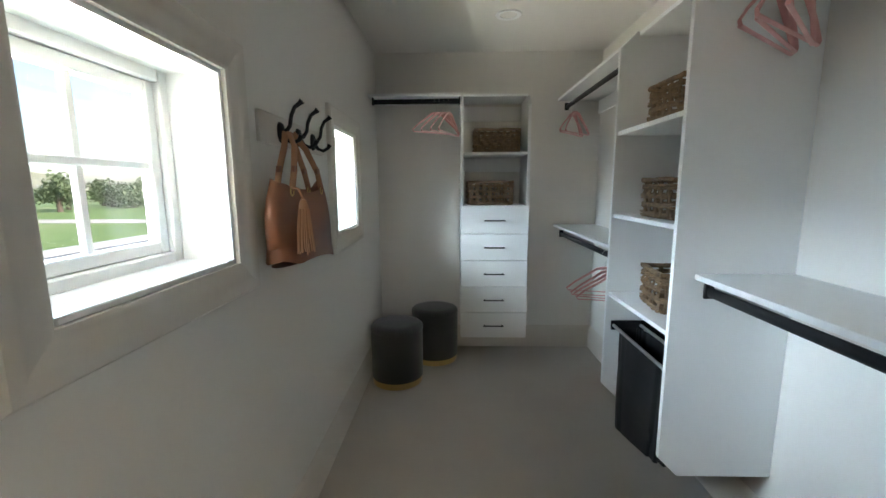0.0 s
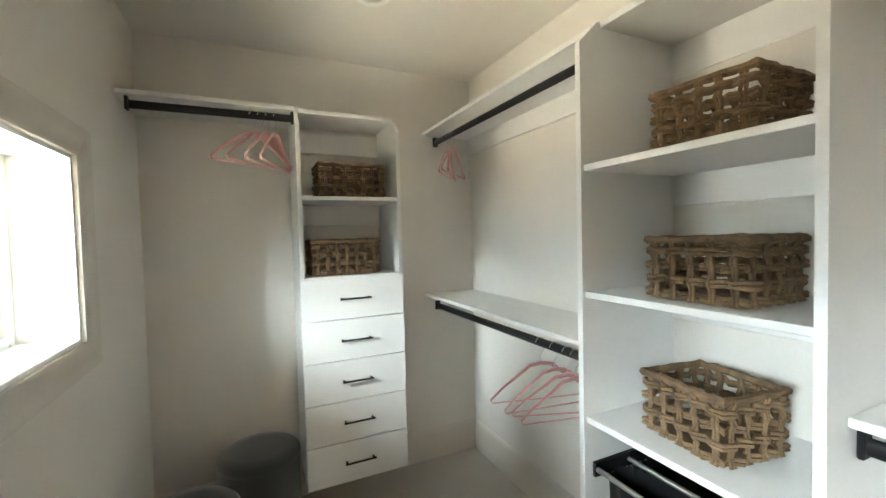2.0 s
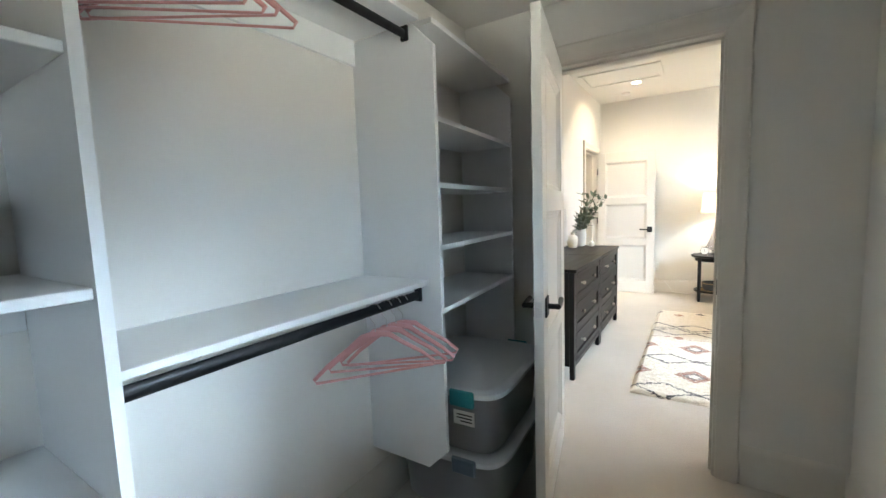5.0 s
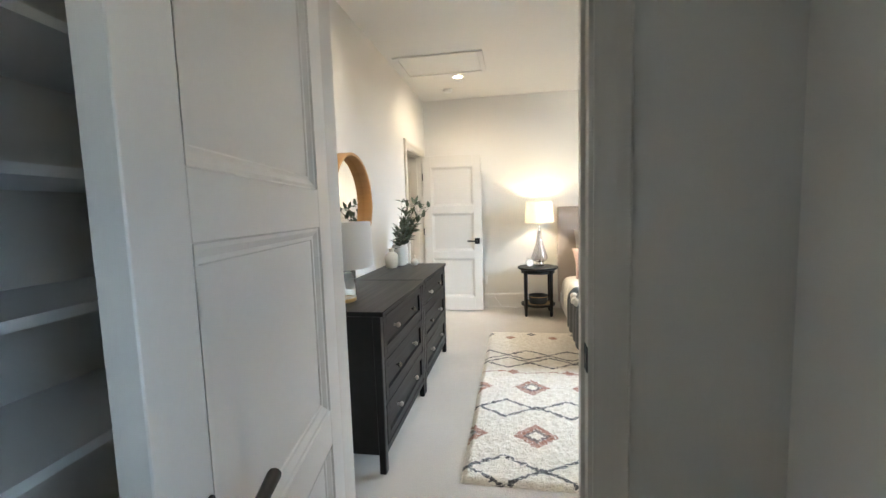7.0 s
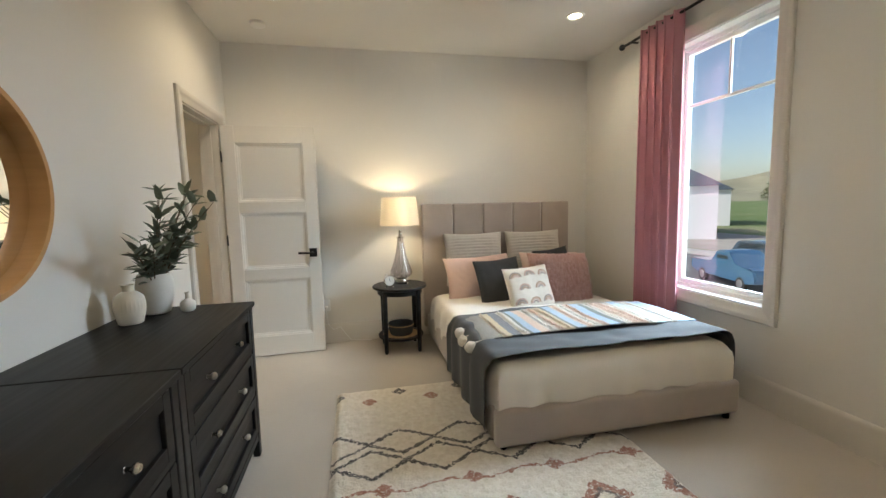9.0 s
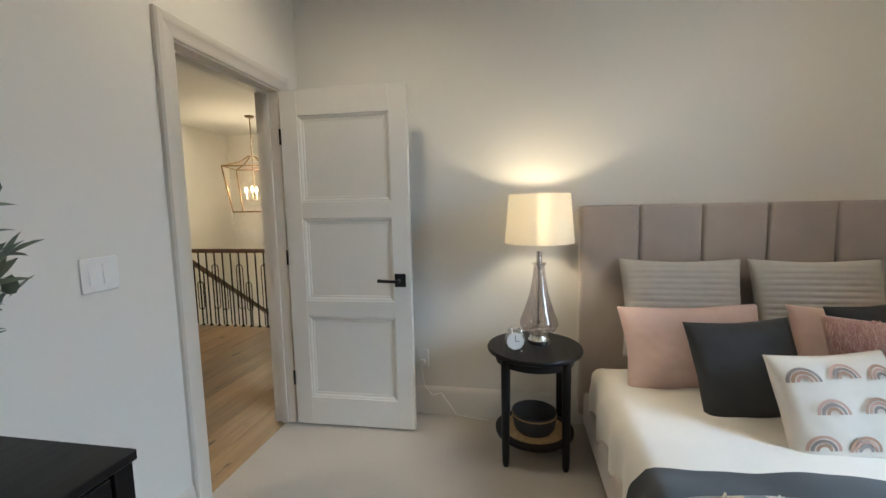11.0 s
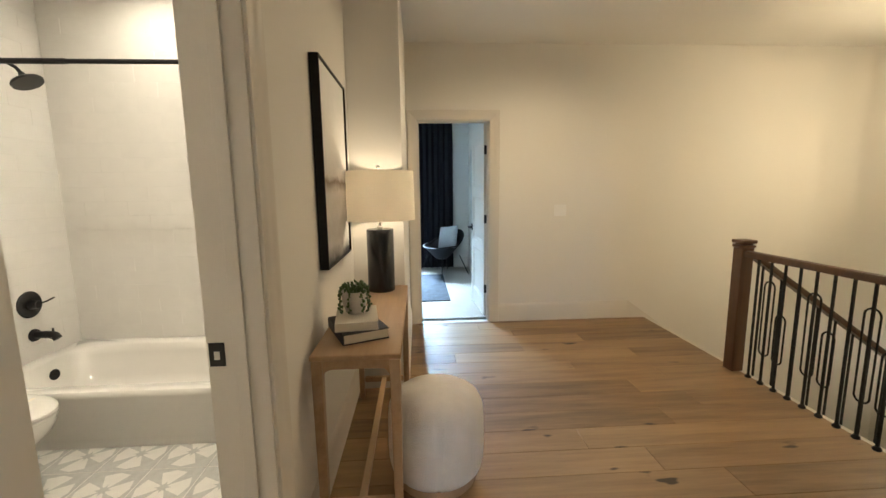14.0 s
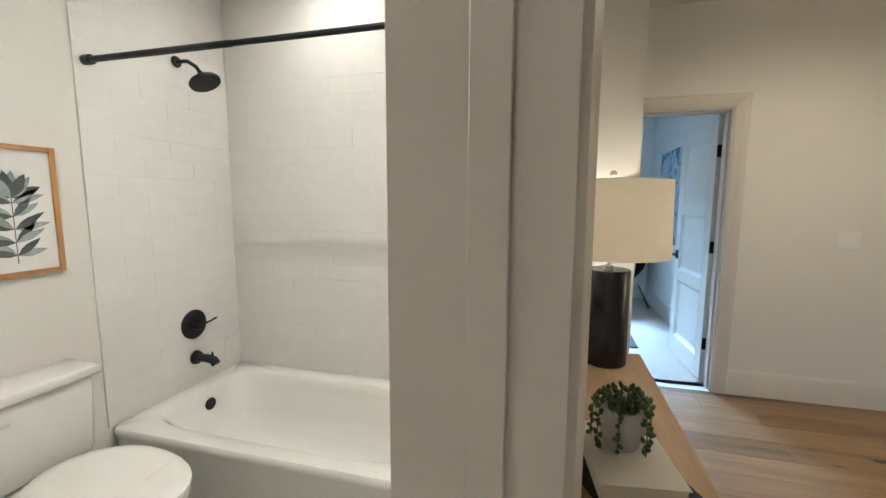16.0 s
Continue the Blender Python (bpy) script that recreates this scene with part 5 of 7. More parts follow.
ob = part("weave", grid(140, 40, throw_sheet), striped(), thr, smooth=180)
ob.modifiers.new("thick", "SOLIDIFY").thickness = 0.008
TUFTS = {1: TANB, 4: IVORY, 8: IVORY, 9: (0.66, 0.50, 0.42), 10: TANB, 13: PEACH, 14: IVORY, 15: (0.64, 0.47, 0.39), 18: IVORY, 19: PEACH, 20: (0.64, 0.47, 0.39), 21: IVORY, 24: IVORY}
YARN = {c_: surface("tuft_yarn", c_, 0.95, var=0.12, fine=300, bump=0.5) for c_ in set(TUFTS.values())}
at = 0.0
for k, (w_, c_) in enumerate(BANDS):
    if k in TUFTS:
        for off in (0.5,):
            bm = bmesh.new()
            x0 = THX - at - w_ * off
            y = TH0 + 0.008
            while y < TH1 + 0.012:
                x = x0 + rng.uniform(-0.004, 0.004)
                z = throw_z(x, y)
                tube(bm, [(x - 0.004, y - 0.006, z + 0.001), (x, y + rng.uniform(-0.003, 0.003), z + rng.uniform(0.008, 0.014)), (x + rng.uniform(0.004, 0.012), y + 0.008, z + rng.uniform(0.0, 0.005))], [0.003, 0.004, 0.003], 5)
                y += rng.uniform(0.009, 0.015)
            part("yarn_fringe", bm, YARN[TUFTS[k]], thr, "row of shaggy yarn tufts")
    at += w_
for px, py, pz, rr in ((-0.462, -3.60, 0.468, 0.036), (-0.452, -3.49, 0.452, 0.036), (-0.456, -3.32, 0.470, 0.036)):
    bm = bmesh.new()
    bmesh.ops.create_icosphere(bm, subdivisions=3, radius=rr, matrix=Matrix.Translation((px, py, pz)))
    c = Vector((px, py, pz))
    for v in bm.verts:
        v.co = c + (v.co - c) * (1 + 0.24 * noise.noise(v.co * 60) + 0.10 * noise.noise(v.co * 160))
    pom = part("pompom", bm, PILWHITE, thr, "cream yarn pompom")
    part("cord", tube(bmesh.new(), [(px - 0.01, py, pz + rr * 0.7), (THX - 0.004, py, throw_z(THX - 0.004, py) - 0.004)], 0.003, 6), PILWHITE, pom)


def pillow(name, label, m, w, h, d, mat, lump=0.006, rib=0.0, fur=False, kind_mat2=None):
    p = thing(name, label, "pillow", m, "pillows on the bed")

    def f(sg):
        def g(u, v):
            a, b = (u - 0.5) * 2, (v - 0.5) * 2
            e = (max(0.0, 1 - abs(a) ** 2.6) * max(0.0, 1 - abs(b) ** 2.6)) ** 0.5
            pin = 1 - 0.07 * (1 - abs(b) ** 1.5) * abs(a) ** 3
            pin2 = 1 - 0.07 * (1 - abs(a) ** 1.5) * abs(b) ** 3
            x, z = a * w / 2 * pin, b * h / 2 * pin2
            n = noise.noise(Vector((x * 9, z * 9, w * 10 + sg))) * lump + noise.noise(Vector((x * 25, z * 25, h * 10 + sg))) * lump * 0.4
            r = rib * abs(math.sin(z * 105)) * e
            return (x, sg * (d / 2 * e + (n + r) * e), z)
        return g
    rows_ = 104 if rib else 44
    bm = grid(44, rows_, f(1))
    bm2 = grid(44, rows_, f(-1))
    me = bpy.data.meshes.new("t")
    bm2.to_mesh(me)
    bm2.free()
    bm.from_mesh(me)
    bpy.data.meshes.remove(me)
    bmesh.ops.remove_doubles(bm, verts=bm.verts, dist=0.0005)
    part("cover", bm, mat, p, smooth=180)
    return p


pillow("euro_pillow", "grey ribbed linen pillow leaning on the headboard", pose(-0.945, -4.885, 0.79, 14, 0, 0), 0.60, 0.52, 0.17, PILGREY, 0.010, 0.008)
pillow("euro_pillow", "grey ribbed linen pillow leaning on the headboard", pose(-1.575, -4.885, 0.79, 14, 0, 0), 0.60, 0.52, 0.17, PILGREY, 0.010, 0.008)
pillow("sleeping_pillow", "blush pink cotton pillow in the middle row", pose(-0.94, -4.71, 0.635, 24, 2, 2), 0.66, 0.42, 0.17, PILPINK, 0.010)
pillow("sleeping_pillow", "blush pink cotton pillow in the middle row", pose(-1.68, -4.71, 0.635, 24, -2, -2), 0.62, 0.42, 0.17, PILPINK, 0.010)
pillow("throw_pillow", "charcoal linen square pillow", pose(-1.06, -4.47, 0.622, 25, 3, 5), 0.44, 0.44, 0.15, PILDARK, 0.012)
pillow("throw_pillow", "charcoal linen square pillow behind the pink fur one", pose(-1.66, -4.62, 0.680, 18, 6, 0), 0.36, 0.42, 0.12, PILDARK, 0.012)
fp = pillow("fur_pillow", "dusty rose faux fur square pillow", pose(-1.575, -4.35, 0.640, 24, -2, -6), 0.56, 0.49, 0.17, PILFUR, 0.010)
bm = bmesh.new()
fr_ = random.Random(11)
for k in range(5200):
    a, b = fr_.uniform(-0.97, 0.97), fr_.uniform(-0.97, 0.97)
    e = (max(0, 1 - abs(a) ** 2.6) * max(0, 1 - abs(b) ** 2.6)) ** 0.5
    p = Vector((a * 0.275, 0.085 * e, b * 0.24))
    q = p + Vector((fr_.uniform(-0.018, 0.018) + a * 0.01, fr_.uniform(0.010, 0.028), -fr_.uniform(0.02, 0.07)))
    sd = Vector((0.0030, 0, 0))
    vs = [bm.verts.new(p - sd), bm.verts.new(p + sd), bm.verts.new(q)]
    bm.faces.new(vs)
tagged(part("fur", bm, PILFUR, fp), kind="stuff")
rp = pillow("rainbow_pillow", "ivory cushion with printed rainbow arches", pose(-1.225, -4.215, 0.605, 24, 3, 6), 0.42, 0.38, 0.14, PILWHITE, 0.006)
ARCH = [surface("arch_print_tan", (0.42, 0.27, 0.19), 0.9, var=0.08), surface("arch_print_rose", (0.55, 0.36, 0.29), 0.9, var=0.08), surface("arch_print_grey", (0.30, 0.25, 0.23), 0.9, var=0.08)]
for i, (cx, cz) in enumerate(((-0.128, 0.098), (0.0, 0.105), (0.128, 0.098), (-0.07, -0.01), (0.075, -0.01), (-0.125, -0.125), (0.0, -0.13), (0.125, -0.125))):
    for k, r in enumerate((0.046, 0.033, 0.019)):
        bm = bmesh.new()
        pr = []
        for q in range(13):
            t_ = math.pi * q / 12
            for rr in (r - 0.0048, r + 0.0048):
                x, z = cx + rr * math.cos(t_), cz + rr * math.sin(t_) - 0.01
                a, b = min(0.97, abs(x) / 0.20), min(0.97, abs(z) / 0.18)
                e = ((1 - a ** 2.6) * (1 - b ** 2.6)) ** 0.5
                pr.append(bm.verts.new((x, 0.07 * e + 0.0075 * e + 0.0015, z)))
        for q in range(12):
            bm.faces.new((pr[2 * q], pr[2 * q + 1], pr[2 * q + 3], pr[2 * q + 2]))
        part("arch", bm, ARCH[(i + k) % 3], rp, "printed arch")


# rug
def rug_weave():
    m, t, b = nodes_of("shag_rug_pile")
    tc = t.nodes.new("ShaderNodeTexCoord")
    sx = t.nodes.new("ShaderNodeSeparateXYZ")
    n1 = t.nodes.new("ShaderNodeTexNoise")
    n1.inputs["Scale"].default_value, n1.inputs["Detail"].default_value = 45, 3
    t.links.new(tc.outputs["Object"], n1.inputs["Vector"])
    sub = t.nodes.new("ShaderNodeVectorMath")
    sub.operation = "MULTIPLY_ADD"
    sub.inputs[1].default_value, sub.inputs[2].default_value = (0.05, 0.05, 0), (-0.025, -0.025, 0)
    t.links.new(n1.outputs["Color"], sub.inputs[0])
    add = t.nodes.new("ShaderNodeVectorMath")
    t.links.new(tc.outputs["Object"], add.inputs[0])
    t.links.new(sub.outputs[0], add.inputs[1])
    t.links.new(add.outputs[0], sx.inputs[0])
    X, Y = sx.outputs[0], sx.outputs[1]

    def tri(v, per, off=0.0):
        f = calc(t, "FRACT", calc(t, "DIVIDE", calc(t, "ADD", v, off + 50 * per), per), 0)
        return calc(t, "MULTIPLY", calc(t, "ABSOLUTE", calc(t, "SUBTRACT", f, 0.5), 0), per)   # 0 at the middle, per/2 at the edges

    def band(v, c, w):
        return calc(t, "LESS_THAN", calc(t, "ABSOLUTE", calc(t, "SUBTRACT", v, c), 0), w)
    def lattice(c, per=0.40, k=0.66, h=0.115, off=0.0, w=0.0125):
        zig = calc(t, "MULTIPLY", tri(X, per, off), k)
        a = band(calc(t, "SUBTRACT", Y, c - h), zig, w)
        b_ = band(calc(t, "SUBTRACT", c + h, Y), zig, w)
        return calc(t, "MAXIMUM", a, b_)
    dark = lattice(-2.20, off=0.04)
    for c_, o_ in ((-1.55, 0.04), (-3.01, 0.02), (-3.19, 0.19)):
        dark = calc(t, "MAXIMUM", dark, lattice(c_, off=o_, per=0.36 if c_ < -3 else 0.40, k=0.62))

    def diamonds(c, per, off, r0, r1):
        d_ = calc(t, "ADD", tri(X, per, off), calc(t, "ABSOLUTE", calc(t, "SUBTRACT", Y, c), 0))
        return calc(t, "MULTIPLY", calc(t, "LESS_THAN", d_, r1), calc(t, "GREATER_THAN", d_, r0))
    ro = calc(t, "MAXIMUM", diamonds(-2.52, 0.41, 0.225, 0.055, 0.130), diamonds(-1.87, 0.41, 0.225, 0.055, 0.130))
    for c_, o_, r0, r1 in ((-3.69, 0.06, 0.0, 0.055), (-2.80, 0.10, 0.0, 0.05)):
        ro = calc(t, "MAXIMUM", ro, diamonds(c_, 0.42, o_, r0, r1))
    ro = calc(t, "MAXIMUM", ro, band(calc(t, "SUBTRACT", Y, -2.82), calc(t, "MULTIPLY", tri(X, 0.40), 0.2), 0.007))
    dark = calc(t, "MAXIMUM", dark, diamonds(-3.80, 0.42, 0.27, 0.012, 0.05))
    ri = calc(t, "MAXIMUM", diamonds(-2.52, 0.41, 0.225, 0.045, 0.075), diamonds(-1.87, 0.41, 0.225, 0.045, 0.075))
    cream = ramp(t, noise_tex(t, tc.outputs["Object"], 30, 4), ((0.3, (0.66, 0.60, 0.51)), (0.7, (0.82, 0.77, 0.69))))

    def over(base, fac, c):
        mx = t.nodes.new("ShaderNodeMix")
        mx.data_type = "RGBA"
        t.links.new(fac, mx.inputs[0])
        t.links.new(base, mx.inputs[6])
        mx.inputs[7].default_value = (*c, 1)
        return mx.outputs[2]
    speck = calc(t, "GREATER_THAN", noise_tex(t, tc.outputs["Object"], 85, 2), 0.40)
    c = over(cream, calc(t, "MULTIPLY", ro, speck), (0.34, 0.15, 0.095))
    c = over(c, calc(t, "MULTIPLY", ri, speck), (0.13, 0.09, 0.08))
    c = over(c, calc(t, "MULTIPLY", dark, speck), (0.055, 0.05, 0.055))
    t.links.new(c, b.inputs["Base Color"])
    b.inputs["Roughness"].default_value = 0.97
    b.inputs["Sheen Weight"].default_value = 0.3
    bumped(t, b, noise_tex(t, tc.outputs["Object"], 110, 4), 0.9, 0.012)
    return m


RX0, RX1, RY0, RY1 = -1.245, 0.365, -3.90, -1.44
rug = thing("shag_rug", "cream shag rug with black lattice and rust diamonds", "rug", pose(0, 0, 0.001))


def pile(u, v):
    x, y = RX0 + (RX1 - RX0) * u, RY0 + (RY1 - RY0) * v
    e = min(u * 1.6, (1 - u) * 1.6, v * 2.4, (1 - v) * 2.4)
    k = min(1, e / 0.03)
    n1 = noise.noise(Vector((x * 30, y * 30, 1))) * 0.005 + noise.noise(Vector((x * 75, y * 75, 4))) * 0.0045
    jx = noise.noise(Vector((x * 60, y * 60, 8))) * 0.008 * (1 - k)
    return (x + jx, y + jx, k * 0.022 + n1 * k)


part("shag_top", grid(200, 300, pile), rug_weave(), rug, smooth=180)
part("backing", boxes(((RX0 + 0.004, RY0 + 0.004, 0.0), (RX1 - 0.004, RY1 - 0.004, 0.004))), PILWHITE, rug)

# curtain and rod
cr = thing("curtain_rod", "thin black curtain rod with ball finials", "curtain rod")
part("rail", rod((BX0 + 0.07, -4.40, 2.675), (BX0 + 0.07, -2.55, 2.675), 0.011), BLACKM, cr)
bm = bmesh.new()
bmesh.ops.create_uvsphere(bm, u_segments=16, v_segments=10, radius=0.026, matrix=Matrix.Translation((BX0 + 0.07, -4.42, 2.675)))
part("finial", bm, BLACKM, cr)
for y in (-4.30, -2.66):
    part("bracket", rod((BX0 + 0.001, y, 2.675), (BX0 + 0.07, y, 2.675), 0.008), BLACKM, cr)


def curtain(name, label, x, y0, y1, z0, z1, folds, mat, depth=0.035, seed=0.0, along=1):
    def f(u, v):
        y = y0 + (y1 - y0) * u
        ph = 2 * math.pi * folds * u + 0.6 * noise.noise(Vector((u * 3, v * 1.2, seed)))
        a = depth * (0.75 + 0.35 * v) * (1 + 0.3 * noise.noise(Vector((u * 5, seed, 2))))
        off = a * math.sin(ph)
        return (x + off, y + 0.012 * math.sin(ph * 2) + 0.02 * (v - 0.3) * math.sin(3 * u), z1 + (z0 - z1) * v)
    c = thing(name, label, "curtain")
    ob = part("cloth", grid(150, 26, f), mat, c, smooth=180)
    md = ob.modifiers.new("thick", "SOLIDIFY")
    md.thickness = 0.003
    return c


curtain("curtain", "long dusty pink curtain gathered beside the window", BX0 + 0.080, -4.14, -3.70, 0.03, 2.70, 5, CURTP, 0.042, seed=3.0)


def switch_plate(m, gangs, label):
    s = thing("light_switch", label, "light switch", m)
    w = 0.036 + 0.046 * gangs
    part("plate", boxes(((-w / 2, 0.0005, -0.058), (w / 2, 0.007, 0.058)), r=0.003), PLAST, s)
    for k in range(gangs):
        x = (k - (gangs - 1) / 2) * 0.046
        fr = part("rocker_frame", boxes(((x - 0.0175, 0.0071, -0.034), (x + 0.0175, 0.009, 0.034)), r=0.001), PLAST, s)
        bm = boxes(((x - 0.0155, 0.0091, -0.032), (x + 0.0155, 0.012, 0.032)))
        for v in bm.verts:
            if v.co.y > 0.01 and v.co.z > 0:
                v.co.y = 0.0094
        part("rocker", bm, PLAST, fr)
        for z in (-0.048, 0.048):
            bm = turned([(0, 0.0085), (0.0028, 0.008), (0.003, 0.007), (0, 0.007)], seg=10)
            bmesh.ops.transform(bm, matrix=Matrix.Translation((x, 0, z)) @ Matrix.Rotation(radians(-90), 4, "X"), verts=bm.verts)
            part("screw", bm, PLAST, s)
    return s


switch_plate(pose(BX1, -3.728, 1.146, 0, 0, 90), 2, "white double rocker switch beside the bedroom door")
switch_plate(pose(HX1, -5.862, 1.150, 0, 0, 90), 2, "white double rocker switch on the hall end wall")
ot = thing("wall_outlet", "white wall outlet with a plugged cord", "outlet", pose(0.50, BY0, 0.375))
part("plate", boxes(((-0.036, 0.0005, -0.058), (0.036, 0.006, 0.058)), r=0.003), PLAST, ot)
part("plug", boxes(((-0.014, 0.0065, -0.034), (0.014, 0.035, -0.006)), r=0.004), PLAST, ot)
part("cord", tube(bmesh.new(), [(0, 0.033, -0.02), (0, 0.05, -0.06), (-0.01, 0.03, -0.18), (-0.06, 0.03, -0.24), (-0.12, 0.045, -0.21), (-0.22, 0.05, -0.35), (-0.42, 0.05, -0.37)], 0.003, 6), PLAST, ot, "white lamp cord")


def downlight(name, at, label):
    d = thing(name, label, "light", pose(*at), "recessed ceiling lights")
    part("trim_ring", turned([(0.05, -0.003), (0.068, -0.005), (0.074, -0.0005), (0.05, -0.0005), (0.05, -0.003)], seg=36), VINYL, d)
    part("lens", turned([(0, -0.002), (0.0495, -0.002), (0.0495, -0.0008), (0, -0.0008)], seg=36), LAMPON, d, "glowing lens")


downlight("recessed_light", (0.68, -4.21, BZ), "lit round recessed light in the bedroom ceiling")
downlight("recessed_light", (-1.60, -4.16, BZ), "lit round recessed light in the bedroom ceiling")
downlight("recessed_light", (0.68, -1.85, BZ), "lit round recessed light near the closet door")
downlight("recessed_light", (-1.60, -1.85, BZ), "lit round recessed light near the closet door")
downlight("recessed_light", (4.0, -5.40, HZ), "lit round recessed light in the hall ceiling")
sm = thing("smoke_detector", "round white smoke detector on the bedroom ceiling", "smoke detector", pose(0.87, -4.66, BZ))
part("body", turned([(0, -0.03), (0.045, -0.03), (0.058, -0.022), (0.062, -0.001), (0, -0.001)], seg=32), PLAST, sm)
ha = thing("attic_hatch", "white attic hatch with flat trim in the ceiling", "hatch")
hx0, hx1, hy0, hy1 = 0.36, 1.22, -4.08, -3.50
part("panel", boxes(((hx0 + 0.05, hy0 + 0.05, BZ - 0.008), (hx1 - 0.05, hy1 - 0.05, BZ - 0.0005)), r=0.002), CEIL, ha)
for lo, hi in (((hx0, hy0), (hx1, hy0 + 0.045)), ((hx0, hy1 - 0.045), (hx1, hy1)), ((hx0, hy0 + 0.046), (hx0 + 0.045, hy1 - 0.046)), ((hx1 - 0.045, hy0 + 0.046), (hx1, hy1 - 0.046))):
    part("trim_strip", boxes(((*lo, BZ - 0.018), (*hi, BZ - 0.0005)), r=0.003), CEIL, ha)

# ---- hall ----
tab = thing("console_table", "light oak console table along the hall wall", "table", pose(2.597, -4.345, 0))
TL, TD, TH = 1.143, 0.345, 0.757
part("tabletop", boxes(((0, 0, TH - 0.022), (TL, TD, TH)), r=0.004), OAKT, tab)
lg = 0.042
for x in (0.004, TL - lg - 0.004):
    for y in (0.004, TD - lg - 0.004):
        bm = boxes(((x, y, 0.0005), (x + lg, y + lg, TH - 0.0225)), r=0.003)
        for v in bm.verts:
            if v.co.z < 0.1:
                cx, cy = x + lg / 2, y + lg / 2
                v.co.x, v.co.y = cx + (v.co.x - cx) * 0.75, cy + (v.co.y - cy) * 0.75
        part("leg", bm, OAKT, tab)
    # end apron with rounded inner corners, and a low end stretcher
    pts = [(lg + 0.004, TH - 0.023), (lg + 0.004, TH - 0.095)]
    pts += [(lg + 0.004 + 0.035 * (1 - math.cos(a)), TH - 0.095 + 0.035 * math.sin(a)) for a in [radians(q * 18) for q in range(1, 6)]]
    pts += [(TD - lg - 0.004 - 0.035 * (1 - math.cos(a)), TH - 0.095 + 0.035 * math.sin(a)) for a in [radians(q * 18) for q in range(5, 0, -1)]]
    pts += [(TD - lg - 0.004, TH - 0.095), (TD - lg - 0.004, TH - 0.023)]
    part("end_apron", plate(pts, 0, x + 0.010, x + 0.030), OAKT, tab)
    part("stretcher", boxes(((x + 0.010, lg + 0.004, 0.11), (x + 0.032, TD - lg - 0.004, 0.145)), r=0.002), OAKT, tab)
for y in (0.014, TD - 0.034):
    part("long_apron", boxes(((lg + 0.005, y, TH - 0.060), (TL - lg - 0.005, y + 0.02, TH - 0.023)), r=0.002), OAKT, tab)
part("stretcher", boxes(((0.033, TD / 2 - 0.015, 0.115), (TL - 0.033, TD / 2 + 0.015, 0.140)), r=0.002), OAKT, tab)
TH += 0.0005
hl = thing("table_lamp", "lit lamp with a glossy navy cylinder base and white drum shade", "lamp", pose(3.615, -4.185, TH))
part("base", turned([(0, 0), (0.078, 0), (0.082, 0.004), (0.082, 0.376), (0.078, 0.381), (0, 0.381)], seg=48), NAVYC, hl)
part("neck", turned([(0, 0.3815), (0.02, 0.3815), (0.02, 0.395), (0.009, 0.40), (0.009, 0.44), (0, 0.44)], seg=20), NICKEL, hl, "clear and metal neck")
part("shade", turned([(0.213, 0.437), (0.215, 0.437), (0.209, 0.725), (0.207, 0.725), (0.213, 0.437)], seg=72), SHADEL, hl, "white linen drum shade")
part("shade_rod", rod((0, 0, 0.44), (0, 0, 0.742), 0.003, 8), NICKEL, hl)
for a in (0, 120, 240):
    part("spider", rod((0, 0, 0.722), (0.206 * math.cos(radians(a)), 0.206 * math.sin(radians(a)), 0.722), 0.002, 6), NICKEL, hl)
bm = bmesh.new()
bmesh.ops.create_uvsphere(bm, u_segments=16, v_segments=10, radius=0.013, matrix=Matrix.Translation((0, 0, 0.752)))
part("finial", bm, NICKEL, hl, "round metal finial")


def book(z, w, d, h, rot, cover, label):
    b = thing("book", label, "book", pose(2.855, -4.145, z, 0, 0, rot), "stacked books")
    part("cover", boxes(((-w / 2, -d / 2, 0), (w / 2, d / 2, 0.004)), ((-w / 2, -d / 2, h - 0.004), (w / 2, d / 2, h)), ((-w / 2, d / 2 - 0.005, 0.0041), (w / 2, d / 2, h - 0.0041)), r=0.001), cover, b)
    part("page_block", boxes(((-w / 2 + 0.005, -d / 2 + 0.005, 0.0043), (w / 2 - 0.005, d / 2 - 0.0055, h - 0.0043))), PAPER, b, "cream page block")


book(TH + 0.0005, 0.275, 0.195, 0.045, 24, INKBLUE, "navy cloth-bound book with worn pages")
book(TH + 0.046, 0.245, 0.175, 0.036, 8, CREAMB, "cream cloth-bound book under the potted plant")
suc = thing("trailing_succulent", "trailing green succulent in a pale stone pot", "plant", pose(2.875, -4.135, TH + 0.0825))
part("pot", turned([(0, 0), (0.032, 0), (0.038, 0.006), (0.052, 0.05), (0.056, 0.085), (0.055, 0.10), (0.050, 0.10), (0.050, 0.085), (0, 0.083)], seg=32), STONEP, suc)
beadm = bmesh.new()
bmesh.ops.create_icosphere(beadm, subdivisions=1, radius=1.0, matrix=Matrix.Diagonal((0.0055, 0.0055, 0.009, 1)))
bead = mesh_of("bead_leaf", beadm, LEAFG, 180)
r2 = random.Random(3)
